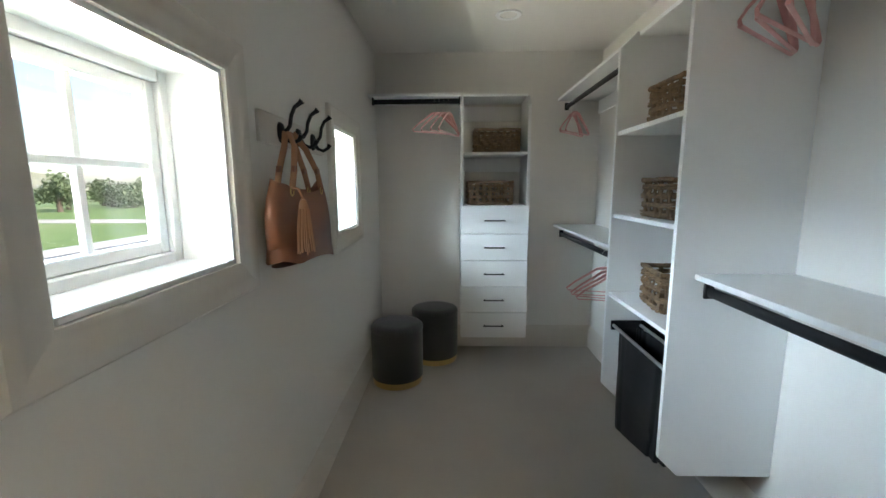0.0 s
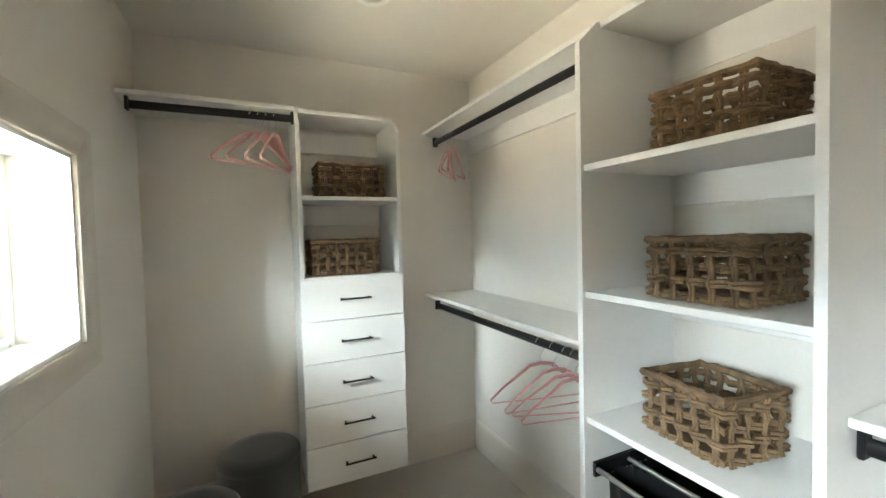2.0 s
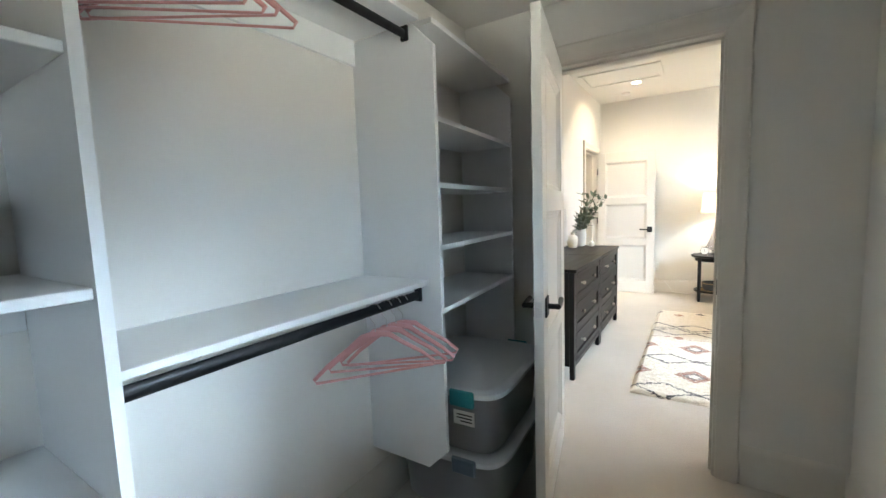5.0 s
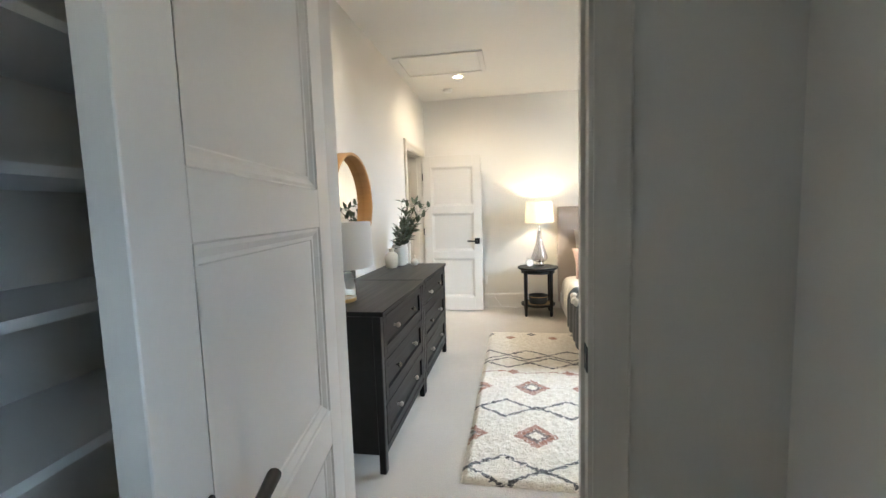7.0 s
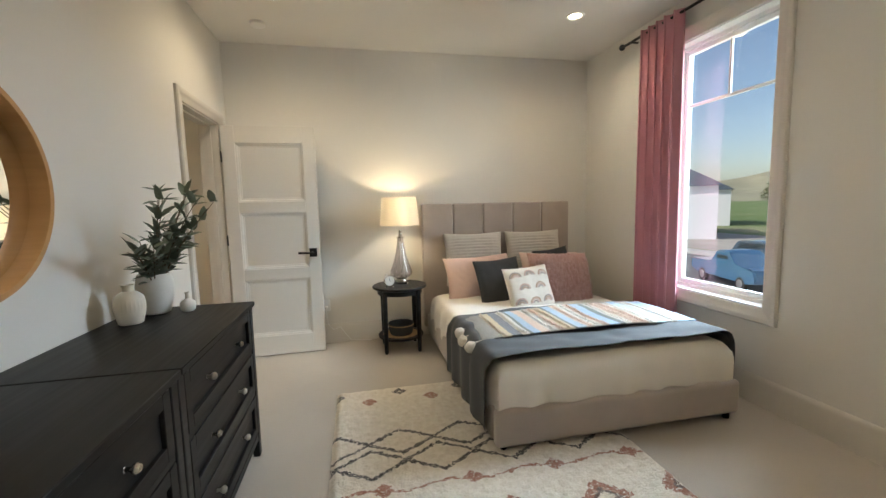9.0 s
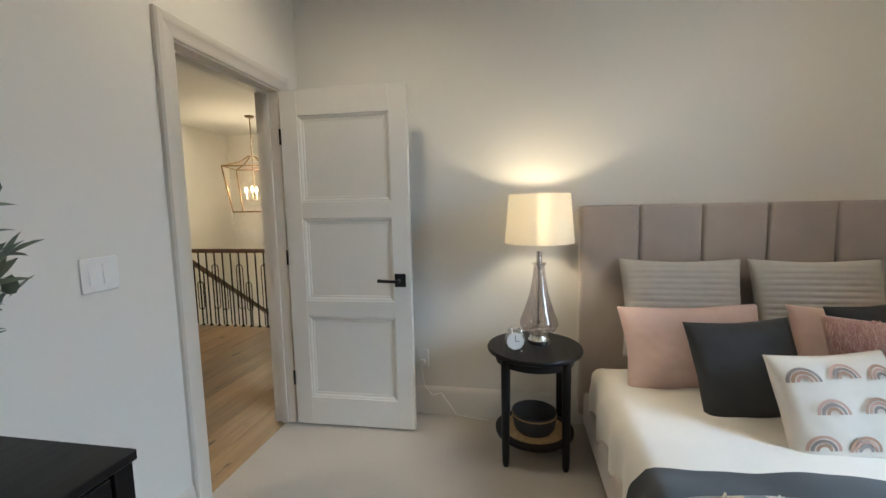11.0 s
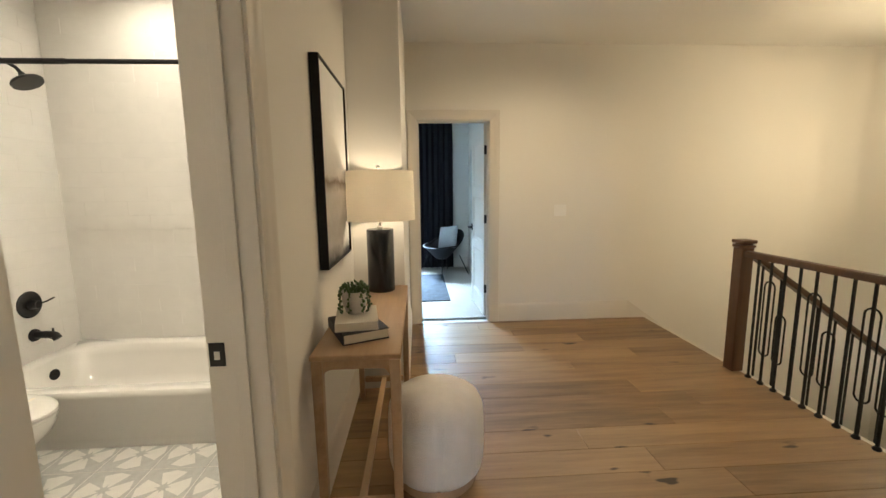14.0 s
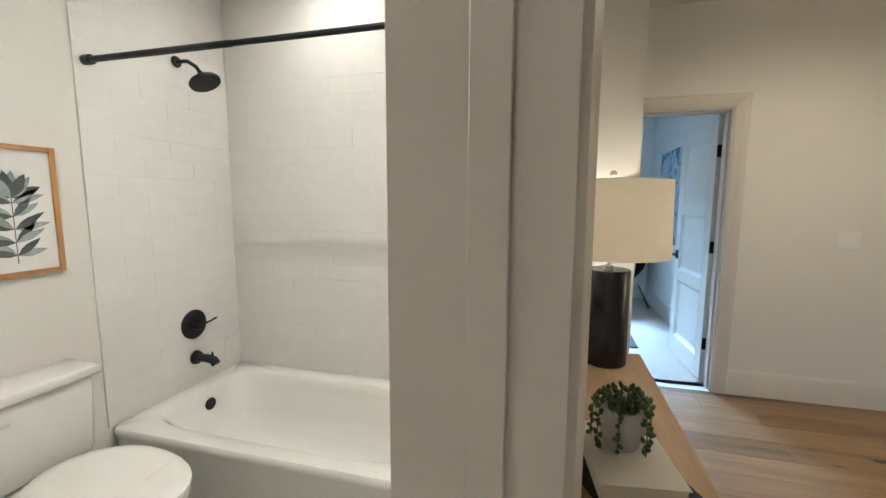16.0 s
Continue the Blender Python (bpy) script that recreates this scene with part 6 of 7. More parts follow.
for k in range(17):
    a = 2 * math.pi * k / 17 + r2.uniform(-0.15, 0.15)
    drop = r2.choice((0.03, 0.05, 0.08, 0.11, 0.14)) if k % 2 == 0 else r2.uniform(-0.02, 0.03)
    out_ = r2.uniform(0.055, 0.075)
    pts = [Vector((0.02 * math.cos(a), 0.02 * math.sin(a), 0.085)), Vector((0.04 * math.cos(a), 0.04 * math.sin(a), 0.118 + r2.uniform(0, 0.015))), Vector((out_ * math.cos(a), out_ * math.sin(a), 0.105))]
    if drop > 0:
        pts += [Vector(((out_ + 0.004) * math.cos(a), (out_ + 0.004) * math.sin(a), max(0.012, 0.105 - drop * s))) for s in (0.4, 0.7, 0.95)]
    st = part("strand", tube(bmesh.new(), pts, 0.0015, 5), LEAFG, suc)
    for i in range(len(pts) - 1):
        n = max(2, int((pts[i + 1] - pts[i]).length / 0.011))
        for q in range(n):
            c = pts[i].lerp(pts[i + 1], q / n)
            piece("bead_leaf", bead, st, Matrix.Translation(c + Vector((r2.uniform(-.007, .007), r2.uniform(-.007, .007), r2.uniform(-.003, .003)))) @ Euler((r2.uniform(-1, 1), r2.uniform(-1, 1), 0)).to_matrix().to_4x4())


def canvas_mat(name, mode):
    m, t, b = nodes_of(name)
    tc = t.nodes.new("ShaderNodeTexCoord")
    sx = t.nodes.new("ShaderNodeSeparateXYZ")
    t.links.new(tc.outputs["Object"], sx.inputs[0])
    z = sx.outputs[2]
    n1 = noise_tex(t, coords(t, (1, 1, 1)), 4.5, 6, 0.7)
    n2 = noise_tex(t, coords(t, (1, 1, 1.6)), 7, 5, 0.65)
    if mode == "landscape":
        zz = calc(t, "ADD", z, calc(t, "MULTIPLY", calc(t, "SUBTRACT", n1, 0.5), 0.13))
        c = ramp(t, calc(t, "DIVIDE", zz, 0.92), ((0.02, (0.03, 0.03, 0.035)), (0.10, (0.52, 0.50, 0.48)), (0.20, (0.50, 0.48, 0.46)), (0.36, (0.60, 0.57, 0.54)), (0.42, (0.24, 0.18, 0.14)), (0.455, (0.62, 0.59, 0.56)), (0.60, (0.80, 0.78, 0.76)), (0.9, (0.76, 0.755, 0.75))))
        mx = t.nodes.new("ShaderNodeMix")
        mx.data_type, mx.blend_type = "RGBA", "SOFT_LIGHT"
        mx.inputs[0].default_value = 0.3
        t.links.new(c, mx.inputs[6])
        t.links.new(ramp(t, n2, ((0.35, (0.3, 0.29, 0.28)), (0.65, (0.75, 0.74, 0.73)))), mx.inputs[7])
        t.links.new(mx.outputs[2], b.inputs["Base Color"])
    else:
        c = ramp(t, n1, ((0.28, (0.02, 0.03, 0.05)), (0.42, (0.12, 0.22, 0.34)), (0.5, (0.55, 0.60, 0.62)), (0.6, (0.22, 0.36, 0.50)), (0.72, (0.70, 0.70, 0.68))))
        t.links.new(c, b.inputs["Base Color"])
    b.inputs["Roughness"].default_value = 0.75
    bumped(t, b, n2, 0.3, 0.002)
    return m


pc = thing("framed_canvas", "abstract grey landscape canvas in a slim black frame", "painting", pose(2.925, HY1, 1.022))
PW, PH = 0.615, 0.915
part("canvas", boxes(((0.008, -0.032, 0.008), (PW - 0.008, -0.004, PH - 0.008))), canvas_mat("landscape_paint", "landscape"), pc)
for lo, hi in (((0, 0), (0.007, PH)), ((PW - 0.007, 0), (PW, PH)), ((0.0072, 0), (PW - 0.0072, 0.007)), ((0.0072, PH - 0.007), (PW - 0.0072, PH))):
    part("frame_strip", boxes(((lo[0], -0.042, lo[1]), (hi[0], -0.001, hi[1]))), BLACKW, pc)

pouf = thing("pouf", "round ivory boucle pouf with stitched channels", "pouf", pose(2.935, -4.485, 0))
bm = bmesh.new()
prof = [(0, 0.452), (0.10, 0.450), (0.165, 0.436), (0.203, 0.41), (0.222, 0.37), (0.227, 0.30), (0.228, 0.20), (0.225, 0.12), (0.214, 0.072), (0.198, 0.052), (0, 0.050)]
lathe(bm, prof, seg=96)
for v in bm.verts:
    r = math.hypot(v.co.x, v.co.y)
    if r > 0.15:
        a = math.atan2(v.co.y, v.co.x)
        k = 1 - 0.045 * max(0.0, 1 - abs(math.sin(4 * a)) * 5) * (1 if v.co.z < 0.43 else 0.3)
        v.co.x, v.co.y = v.co.x * k, v.co.y * k
    v.co += Vector((noise.noise(v.co * 60), noise.noise(v.co * 60 + Vector((9, 0, 0))), 0)) * 0.0015
part("cushion", bm, BOUCLE, pouf, smooth=180)
part("base", turned([(0, 0.0005), (0.185, 0.0005), (0.188, 0.004), (0.188, 0.049), (0, 0.049)], seg=56), OAKT, pouf, "low wooden base")

# stair rail
NY = -6.80
bal = thing("stair_railing", "stained wood rail with looped black iron balusters", "railing")


def newel(x, y):
    bm = box(bmesh.new(), (x - 0.045, y - 0.045, 0.0), (x + 0.045, y + 0.045, 0.93), 0.004)
    p = part("newel_post", bm, WALNUT, bal)
    part("cap", boxes(((x - 0.052, y - 0.052, 0.9305), (x + 0.052, y + 0.052, 0.95)), ((x - 0.040, y - 0.040, 0.9502), (x + 0.040, y + 0.040, 0.962)), ((x - 0.056, y - 0.056, 0.9622), (x + 0.056, y + 0.056, 0.987)), r=0.004), WALNUT, p)


newel(3.915, NY + 0.025)
newel(2.615, NY + 0.025)


def rail_profile(p, q, mat=WALNUT):
    d = (Vector(q) - Vector(p)).normalized()
    sd = Vector((-d.y, d.x, 0)).normalized()
    up = sd.cross(d) * -1 if (sd.cross(d)).z < 0 else sd.cross(d)
    prof = [(-0.030, 0.0), (0.030, 0.0), (0.033, 0.012), (0.033, 0.030), (0.024, 0.042), (0, 0.046), (-0.024, 0.042), (-0.033, 0.030), (-0.033, 0.012)]
    bm = bmesh.new()
    e = [[bm.verts.new(Vector(c) + sd * u + up * w) for u, w in prof] for c in (p, q)]
    n = len(prof)
    for k in range(n):
        bm.faces.new((e[0][k], e[0][(k + 1) % n], e[1][(k + 1) % n], e[1][k]))
    bm.faces.new(e[0]), bm.faces.new(e[1])
    return bm


RZ = 0.868
part("handrail", rail_profile((2.662, NY + 0.025, RZ), (3.868, NY + 0.025, RZ)), WALNUT, bal)
part("stair_handrail", rail_profile((3.915, NY - 0.03, 0.86), (3.915, NY - 2.55, -0.90)), WALNUT, bal)
xs = [2.72 + k * 0.105 for k in range(11)]
for k, x in enumerate(xs):
    bm = boxes(((x - 0.0065, NY + 0.0185, 0.02), (x + 0.0065, NY + 0.0315, RZ)), r=0.001)
    if k % 3 != 1:
        # elongated loop about the bar
        zc, hh, ww = ((0.47, 0.22, 0.040) if k % 3 == 0 else (0.36, 0.13, 0.036))
        pts = []
        for q in range(24):
            a = 2 * math.pi * q / 24
            zz = zc + (hh if math.sin(a) >= 0 else -hh) + ww * math.sin(a)
            pts.append((x + ww * math.cos(a), NY + 0.025, zz))
        tube(bm, pts, 0.0055, 6, closed=True)
    b = part("baluster", bm, BLACKM, bal, "black iron baluster")
    part("shoe", turned([(0, 0.0), (0.016, 0.0), (0.020, 0.004), (0.020, 0.012), (0.010, 0.024), (0, 0.024)], (x, NY + 0.025, 0.0005), 14), BLACKM, b)
for k in range(14):
    y = NY - 0.14 - k * 0.155
    zt = 0.86 - (NY - 0.03 - y) * (1.76 / 2.52)
    part("baluster", boxes(((3.9085, y - 0.0065, zt - 1.0), (3.9215, y + 0.0065, zt + 0.003)), r=0.001), BLACKM, bal, "black iron baluster")

st = thing("staircase", "oak stairs going down from the hall", "stairs", kind="structure")
for k in range(1, 13):
    y1, z1 = NY - 0.27 * (k - 1), -0.185 * k
    part("tread", boxes(((3.87, y1 - 0.29, z1 - 0.03), (HX1 - 0.02, y1 + 0.0, z1)), r=0.004), OAKF, st)
    part("riser", boxes(((3.88, y1 - 0.012, z1 + 0.001), (HX1 - 0.02, y1 - 0.001, z1 + 0.154))), TRIM, st)
sk = [(-6.62, 0.185), (-6.62, -0.15), (-9.5, -2.45), (-9.5, -1.93)]
solid("trim_10", plate(sk, 0, HX1 - 0.017, HX1 - 0.0005), TRIM, "painted skirt board sloping down the stairs", "trim")
solid("floor_edge", boxes(((2.55, NY - 0.03, -0.30), (HX1, NY - 0.001, -0.001)), r=0.0), TRIM, "painted fascia under the hall floor edge", "trim")
slab("floor_hall", (HX0 - 0.075, NY, -0.30), (HX1 + 0.07, HY1 + 0.08, -0.0155), GROUT, "subfloor under the oak planks", "floor")
slab("floor_lower", (2.4, -9.7, -3.12), (HX1 + 0.14, HY0 + 1.5, -3.0), OAKT, "oak floor of the storey below", "floor")

ch = thing("lantern_chandelier", "brass open-frame lantern chandelier with four lit candles", "chandelier", pose(3.81, -8.28, 0, 0, 0, 20))
part("canopy", turned([(0, HZ - 0.03), (0.055, HZ - 0.03), (0.068, HZ - 0.012), (0.068, HZ - 0.0005), (0, HZ - 0.0005)], seg=28), AGED, ch)
part("stem", rod((0, 0, 2.16), (0, 0, HZ - 0.03), 0.007), AGED, ch)
tz, bz, ta, ba = 1.985, 1.33, 0.33, 0.245
top = [(ta, ta, tz), (-ta, ta, tz), (-ta, -ta, tz), (ta, -ta, tz)]
bot = [(ba, ba, bz), (-ba, ba, bz), (-ba, -ba, bz), (ba, -ba, bz)]
for i in range(4):
    part("top_bar", rod(top[i], top[(i + 1) % 4], 0.011, 8), AGED, ch)
    part("bottom_bar", rod(bot[i], bot[(i + 1) % 4], 0.011, 8), AGED, ch)
    part("corner_bar", rod(top[i], bot[i], 0.011, 8), AGED, ch)
    part("roof_bar", tube(bmesh.new(), [top[i], (top[i][0] * 0.45, top[i][1] * 0.45, 2.05), (top[i][0] * 0.1, top[i][1] * 0.1, 2.16)], 0.010, 8), AGED, ch)
part("centre_stem", rod((0, 0, 1.50), (0, 0, 2.16), 0.006, 8), AGED, ch)
for i in range(4):
    a = math.pi / 2 * i
    c, s = 0.115 * math.cos(a), 0.115 * math.sin(a)
    arm = part("candle_arm", tube(bmesh.new(), [(0, 0, 1.51), (c * 0.5, s * 0.5, 1.495), (c, s, 1.52)], 0.005, 8), AGED, ch)
    part("candle_sleeve", rod((c, s, 1.52), (c, s, 1.62), 0.014, 12), VASEC, arm)
    part("bulb", turned([(0, 0), (0.011, 0.004), (0.018, 0.024), (0.014, 0.05), (0.004, 0.078), (0, 0.080)], (c, s, 1.621), 14), FLAME, arm, "glowing candle bulb")
sd = thing("smoke_detector", "round white smoke detector on the hall ceiling", "smoke detector", pose(3.07, -5.71, HZ))
part("body", turned([(0, -0.03), (0.045, -0.03), (0.058, -0.022), (0.062, -0.001), (0, -0.001)], seg=32), PLAST, sd)
vt = thing("ceiling_vent", "white slatted air vent in the hall ceiling", "vent", pose(3.22, -4.90, HZ))
part("vent_frame", boxes(((-0.16, -0.09, -0.008), (0.16, -0.07, -0.0005)), ((-0.16, 0.07, -0.008), (0.16, 0.09, -0.0005)), ((-0.16, -0.07, -0.008), (-0.14, 0.07, -0.0005)), ((0.14, -0.07, -0.008), (0.16, 0.07, -0.0005))), PLAST, vt)
for k in range(9):
    y = -0.064 + k * 0.016
    bm = boxes(((-0.139, y - 0.006, -0.004), (0.139, y + 0.006, -0.0025)))
    bmesh.ops.rotate(bm, cent=(0, y, -0.003), matrix=Matrix.Rotation(radians(35), 3, "X"), verts=bm.verts)
    part("slat", bm, PLAST, vt)

# ---- bathroom ----
tub = thing("bathtub", "white alcove bathtub with a plain apron", "bathtub")
RIM, TY0 = 0.335, -3.55


def sup(cx, cy, hx, hy, z, p, n=64):
    o = []
    for k in range(n):
        a = 2 * math.pi * (k + 0.5) / n
        c, s = math.cos(a), math.sin(a)
        o.append((cx + hx * math.copysign(abs(c) ** p, c), cy + hy * math.copysign(abs(s) ** p, s), z))
    return o


cx, cy = (TX0 + TX1) / 2, (TY0 + TY1) / 2
hx, hy = (TX1 - TX0) / 2 - 0.003, (TY1 - TY0) / 2 - 0.004
loops = [sup(cx, cy, hx - 0.03, hy, 0.001, 0.06), sup(cx, cy, hx - 0.026, hy, 0.05, 0.06), sup(cx, cy, hx - 0.012, hy, 0.07, 0.06), sup(cx, cy, hx - 0.010, hy, RIM - 0.05, 0.06), sup(cx, cy, hx, hy, RIM - 0.035, 0.06), sup(cx, cy, hx, hy, RIM - 0.01, 0.06), sup(cx, cy, hx - 0.008, hy - 0.004, RIM, 0.07),
         sup(cx, cy, hx - 0.085, hy - 0.075, RIM, 0.35), sup(cx, cy, hx - 0.10, hy - 0.09, RIM - 0.012, 0.38), sup(cx, cy, hx - 0.115, hy - 0.11, RIM - 0.06, 0.42), sup(cx, cy, hx - 0.145, hy - 0.16, 0.12, 0.5), sup(cx, cy, hx - 0.20, hy - 0.24, 0.06, 0.6), sup(cx, cy, 0.05, 0.2, 0.05, 0.8)]
bm = bmesh.new()
rg = [[bm.verts.new(p) for p in lp] for lp in loops]
for a, b in zip(rg, rg[1:]):
    for k in range(64):
        bm.faces.new((a[k], a[(k + 1) % 64], b[(k + 1) % 64], b[k]))
bm.faces.new(rg[-1])
part("shell", bm, CERAM, tub, smooth=50)


def disc_y(x, y, z, prof, mat, parent, name, label="", seg=28):
    bm = turned(prof, seg=seg)
    bmesh.ops.transform(bm, matrix=Matrix.Translation((x, y, z)) @ Matrix.Rotation(radians(90), 4, "X"), verts=bm.verts)
    return part(name, bm, mat, parent, label)


disc_y(3.70, TY1 - 0.126, 0.245, [(0, 0.012), (0.030, 0.012), (0.034, 0.008), (0.034, 0.0), (0, 0)], BLACKM, tub, "overflow_cover", "black overflow cover")
TW = TY1 - 0.012
va_ = thing("shower_valve", "matte black round shower valve with lever", "faucet")
disc_y(3.735, TW, 0.693, [(0, 0.012), (0.078, 0.010), (0.084, 0.004), (0.084, 0.0), (0, 0)], BLACKM, va_, "escutcheon")
disc_y(3.735, TW - 0.012, 0.693, [(0, 0.045), (0.024, 0.045), (0.027, 0.04), (0.030, 0.0), (0, 0)], BLACKM, va_, "hub")
part("lever", tube(bmesh.new(), [(3.735, TW - 0.045, 0.693), (3.79, TW - 0.06, 0.70), (3.835, TW - 0.066, 0.712)], 0.0055, 8), BLACKM, va_)
sp_ = thing("tub_faucet", "matte black tub spout with diverter knob", "faucet")
disc_y(3.735, TW, 0.495, [(0, 0.018), (0.036, 0.016), (0.040, 0.0), (0, 0)], BLACKM, sp_, "flange")
part("spout", tube(bmesh.new(), [(3.735, TW - 0.015, 0.497), (3.735, TW - 0.09, 0.497), (3.735, TW - 0.125, 0.490), (3.735, TW - 0.140, 0.468)], [0.022, 0.024, 0.025, 0.024], 16), BLACKM, sp_)
part("diverter", rod((3.735, TW - 0.118, 0.508), (3.735, TW - 0.118, 0.538), 0.006), BLACKM, sp_)
sh = thing("shower_fixture", "matte black round shower head on a bent arm", "shower head")
disc_y(3.74, TW, 2.135, [(0, 0.012), (0.026, 0.01), (0.030, 0.0), (0, 0)], BLACKM, sh, "flange")
part("arm", tube(bmesh.new(), [(3.74, TW - 0.01, 2.135), (3.735, TW - 0.08, 2.13), (3.73, TW - 0.14, 2.095), (3.725, TW - 0.17, 2.06)], 0.010, 10), BLACKM, sh)
bm = turned([(0, 0.02), (0.014, 0.02), (0.018, 0.0), (0.04, -0.018), (0.074, -0.03), (0.078, -0.036), (0.076, -0.046), (0, -0.048)], seg=32)
bmesh.ops.transform(bm, matrix=Matrix.Translation((3.722, TW - 0.18, 2.045)) @ Matrix.Rotation(radians(-28), 4, "X"), verts=bm.verts)
part("head", bm, BLACKM, sh)
cu = thing("shower_rod", "matte black tension shower rod", "shower rod")
part("tube_outer", rod((3.285, TY1 - 0.02, 2.0), (3.285, -2.75, 2.0), 0.0135), BLACKM, cu)
part("tube_inner", rod((3.285, -2.75, 2.0), (3.285, HY1 + 0.175, 2.0), 0.0115), BLACKM, cu)
for y0, y1 in ((TY1 - 0.001, TY1 - 0.05), (HY1 + 0.161, HY1 + 0.20)):
    part("end_cap", rod((3.285, y0, 2.0), (3.285, y1, 2.0), 0.021, 16), BLACKM, cu)

for lx, ly in ((2.65, -3.45), (3.70, -2.80)):
    sl = thing("recessed_light", "lit round recessed light in the bathroom ceiling", "light", pose(lx, ly, HZ), "recessed ceiling lights")
    part("trim_ring", turned([(0.05, -0.003), (0.068, -0.005), (0.074, -0.0005), (0.05, -0.0005), (0.05, -0.003)], seg=36), VINYL, sl)
    part("lens", turned([(0, -0.002), (0.0495, -0.002), (0.0495, -0.0008), (0, -0.0008)], seg=36), LAMPON, sl, "glowing lens")

TC = 2.88
wc = thing("toilet", "white two-piece toilet with a closed lid", "toilet", pose(TC, TY1, 0))
bm = box(bmesh.new(), (-0.205, -0.195, 0.375), (0.205, -0.015, 0.695), 0.03, 3)
for v in bm.verts:
    k = 1 - 0.10 * (0.695 - v.co.z) / 0.32
    v.co.x *= k
part("tank", bm, CERAM, wc)
part("tank_lid", box(bmesh.new(), (-0.222, -0.215, 0.696), (0.222, -0.008, 0.738), 0.014, 3), CERAM, wc)


def egg(z, sc, grow=0.0, yo=0.0):
    o = []
    for k in range(48):
        a = 2 * math.pi * k / 48
        s, c = math.sin(a), math.cos(a)
        ln = 0.33 if s < 0 else 0.23
        o.append(((0.185 * sc + grow) * c, -0.48 + yo + (ln * sc + grow) * s, z))
    return o


def loft(lps):
    bm = bmesh.new()
    rr = [[bm.verts.new(p) for p in lp] for lp in lps]
    n = len(rr[0])
    for a, b in zip(rr, rr[1:]):
        for k in range(n):
            bm.faces.new((a[k], a[(k + 1) % n], b[(k + 1) % n], b[k]))
    bm.faces.new(rr[0][::-1]), bm.faces.new(rr[-1])
    return bm


part("bowl", loft([egg(0.001, 0.62, 0.01, 0.06), egg(0.05, 0.60, 0.0, 0.06), egg(0.16, 0.60, 0.0, 0.05), egg(0.26, 0.78, 0.0, 0.02), egg(0.33, 0.94), egg(0.375, 1.0), egg(0.392, 0.99)]), CERAM, wc, smooth=60)
part("trapway", box(bmesh.new(), (-0.10, -0.36, 0.001), (0.10, -0.06, 0.374), 0.04, 3), CERAM, wc)
part("seat", loft([egg(0.3925, 1.0, 0.002), egg(0.396, 1.0, 0.008), egg(0.408, 1.0, 0.008), egg(0.411, 1.0, 0.003)]), CERAM, wc, smooth=40)
part("lid", loft([egg(0.4125, 1.0, 0.004), egg(0.416, 1.0, 0.010), egg(0.428, 1.0, 0.009), egg(0.436, 0.97), egg(0.439, 0.80)]), CERAM, wc, smooth=40)
part("flush_lever", tube(bmesh.new(), [(-0.15, -0.197, 0.64), (-0.15, -0.212, 0.64), (-0.09, -0.216, 0.635)], 0.006, 8), NICKEL, wc)
part("paper_strip", boxes(((0.02, -0.66, 0.4392), (0.12, -0.645, 0.4396))), PAPER, wc)
bp = thing("framed_print", "grey botanical leaf print in a light oak frame", "picture", pose(2.73, TY1, 1.108))
bw, bh = 0.40, 0.50
for lo, hi in (((0, 0), (0.018, bh)), ((bw - 0.018, 0), (bw, bh)), ((0.0182, 0), (bw - 0.0182, 0.018)), ((0.0182, bh - 0.018), (bw - 0.0182, bh))):
    part("frame_strip", boxes(((lo[0], -0.022, lo[1]), (hi[0], -0.001, hi[1])), r=0.001), OAKM, bp)
pr_ = part("paper", boxes(((0.018, -0.010, 0.018), (bw - 0.018, -0.004, bh - 0.018))), PLAST, bp, "white paper")
INKS = [surface("ink_wash_dark", (0.10, 0.115, 0.115), 0.9, var=0.4, scale=30), surface("ink_wash_light", (0.34, 0.36, 0.35), 0.9, var=0.3, scale=30)]
r3 = random.Random(8)
SPRAY = [(0.25, 0.30, radians(d_), 0.105, 0.020) for d_ in (28, 48, 66, 84, 104, 126, 148)]
SPRAY += [(0.25, 0.08 + 0.05 * q, radians(g_ + 14 * (q % 2)), 0.10 + 0.01 * (q % 3), 0.014) for q in range(5) for g_ in (14, 38, 142, 166)]
part("painted_stem", boxes(((0.2485, -0.0108, 0.05), (0.2515, -0.0102, 0.31))), INKS[0], pr_)
for k, (bx_, bz_, a, ln, hw_) in enumerate(SPRAY):
    a += r3.uniform(-0.08, 0.08)
    bm = bmesh.new()
    vs = []
    for s, wd in ((0, 0), (0.25, 0.8), (0.5, 1), (0.8, 0.55), (1, 0), (0.8, -0.55), (0.5, -1), (0.25, -0.8)):
        dx, dz = ln * s, hw_ * wd
        vs.append(bm.verts.new((min(bw - 0.022, bx_ + dx * math.cos(a) - dz * math.sin(a)), -0.0105 - 0.0003 * (k % 3), min(bh - 0.03, bz_ + dx * math.sin(a) + dz * math.cos(a)))))
    bm.faces.new(vs)
    part("painted_leaf", bm, INKS[k % 2], pr_)

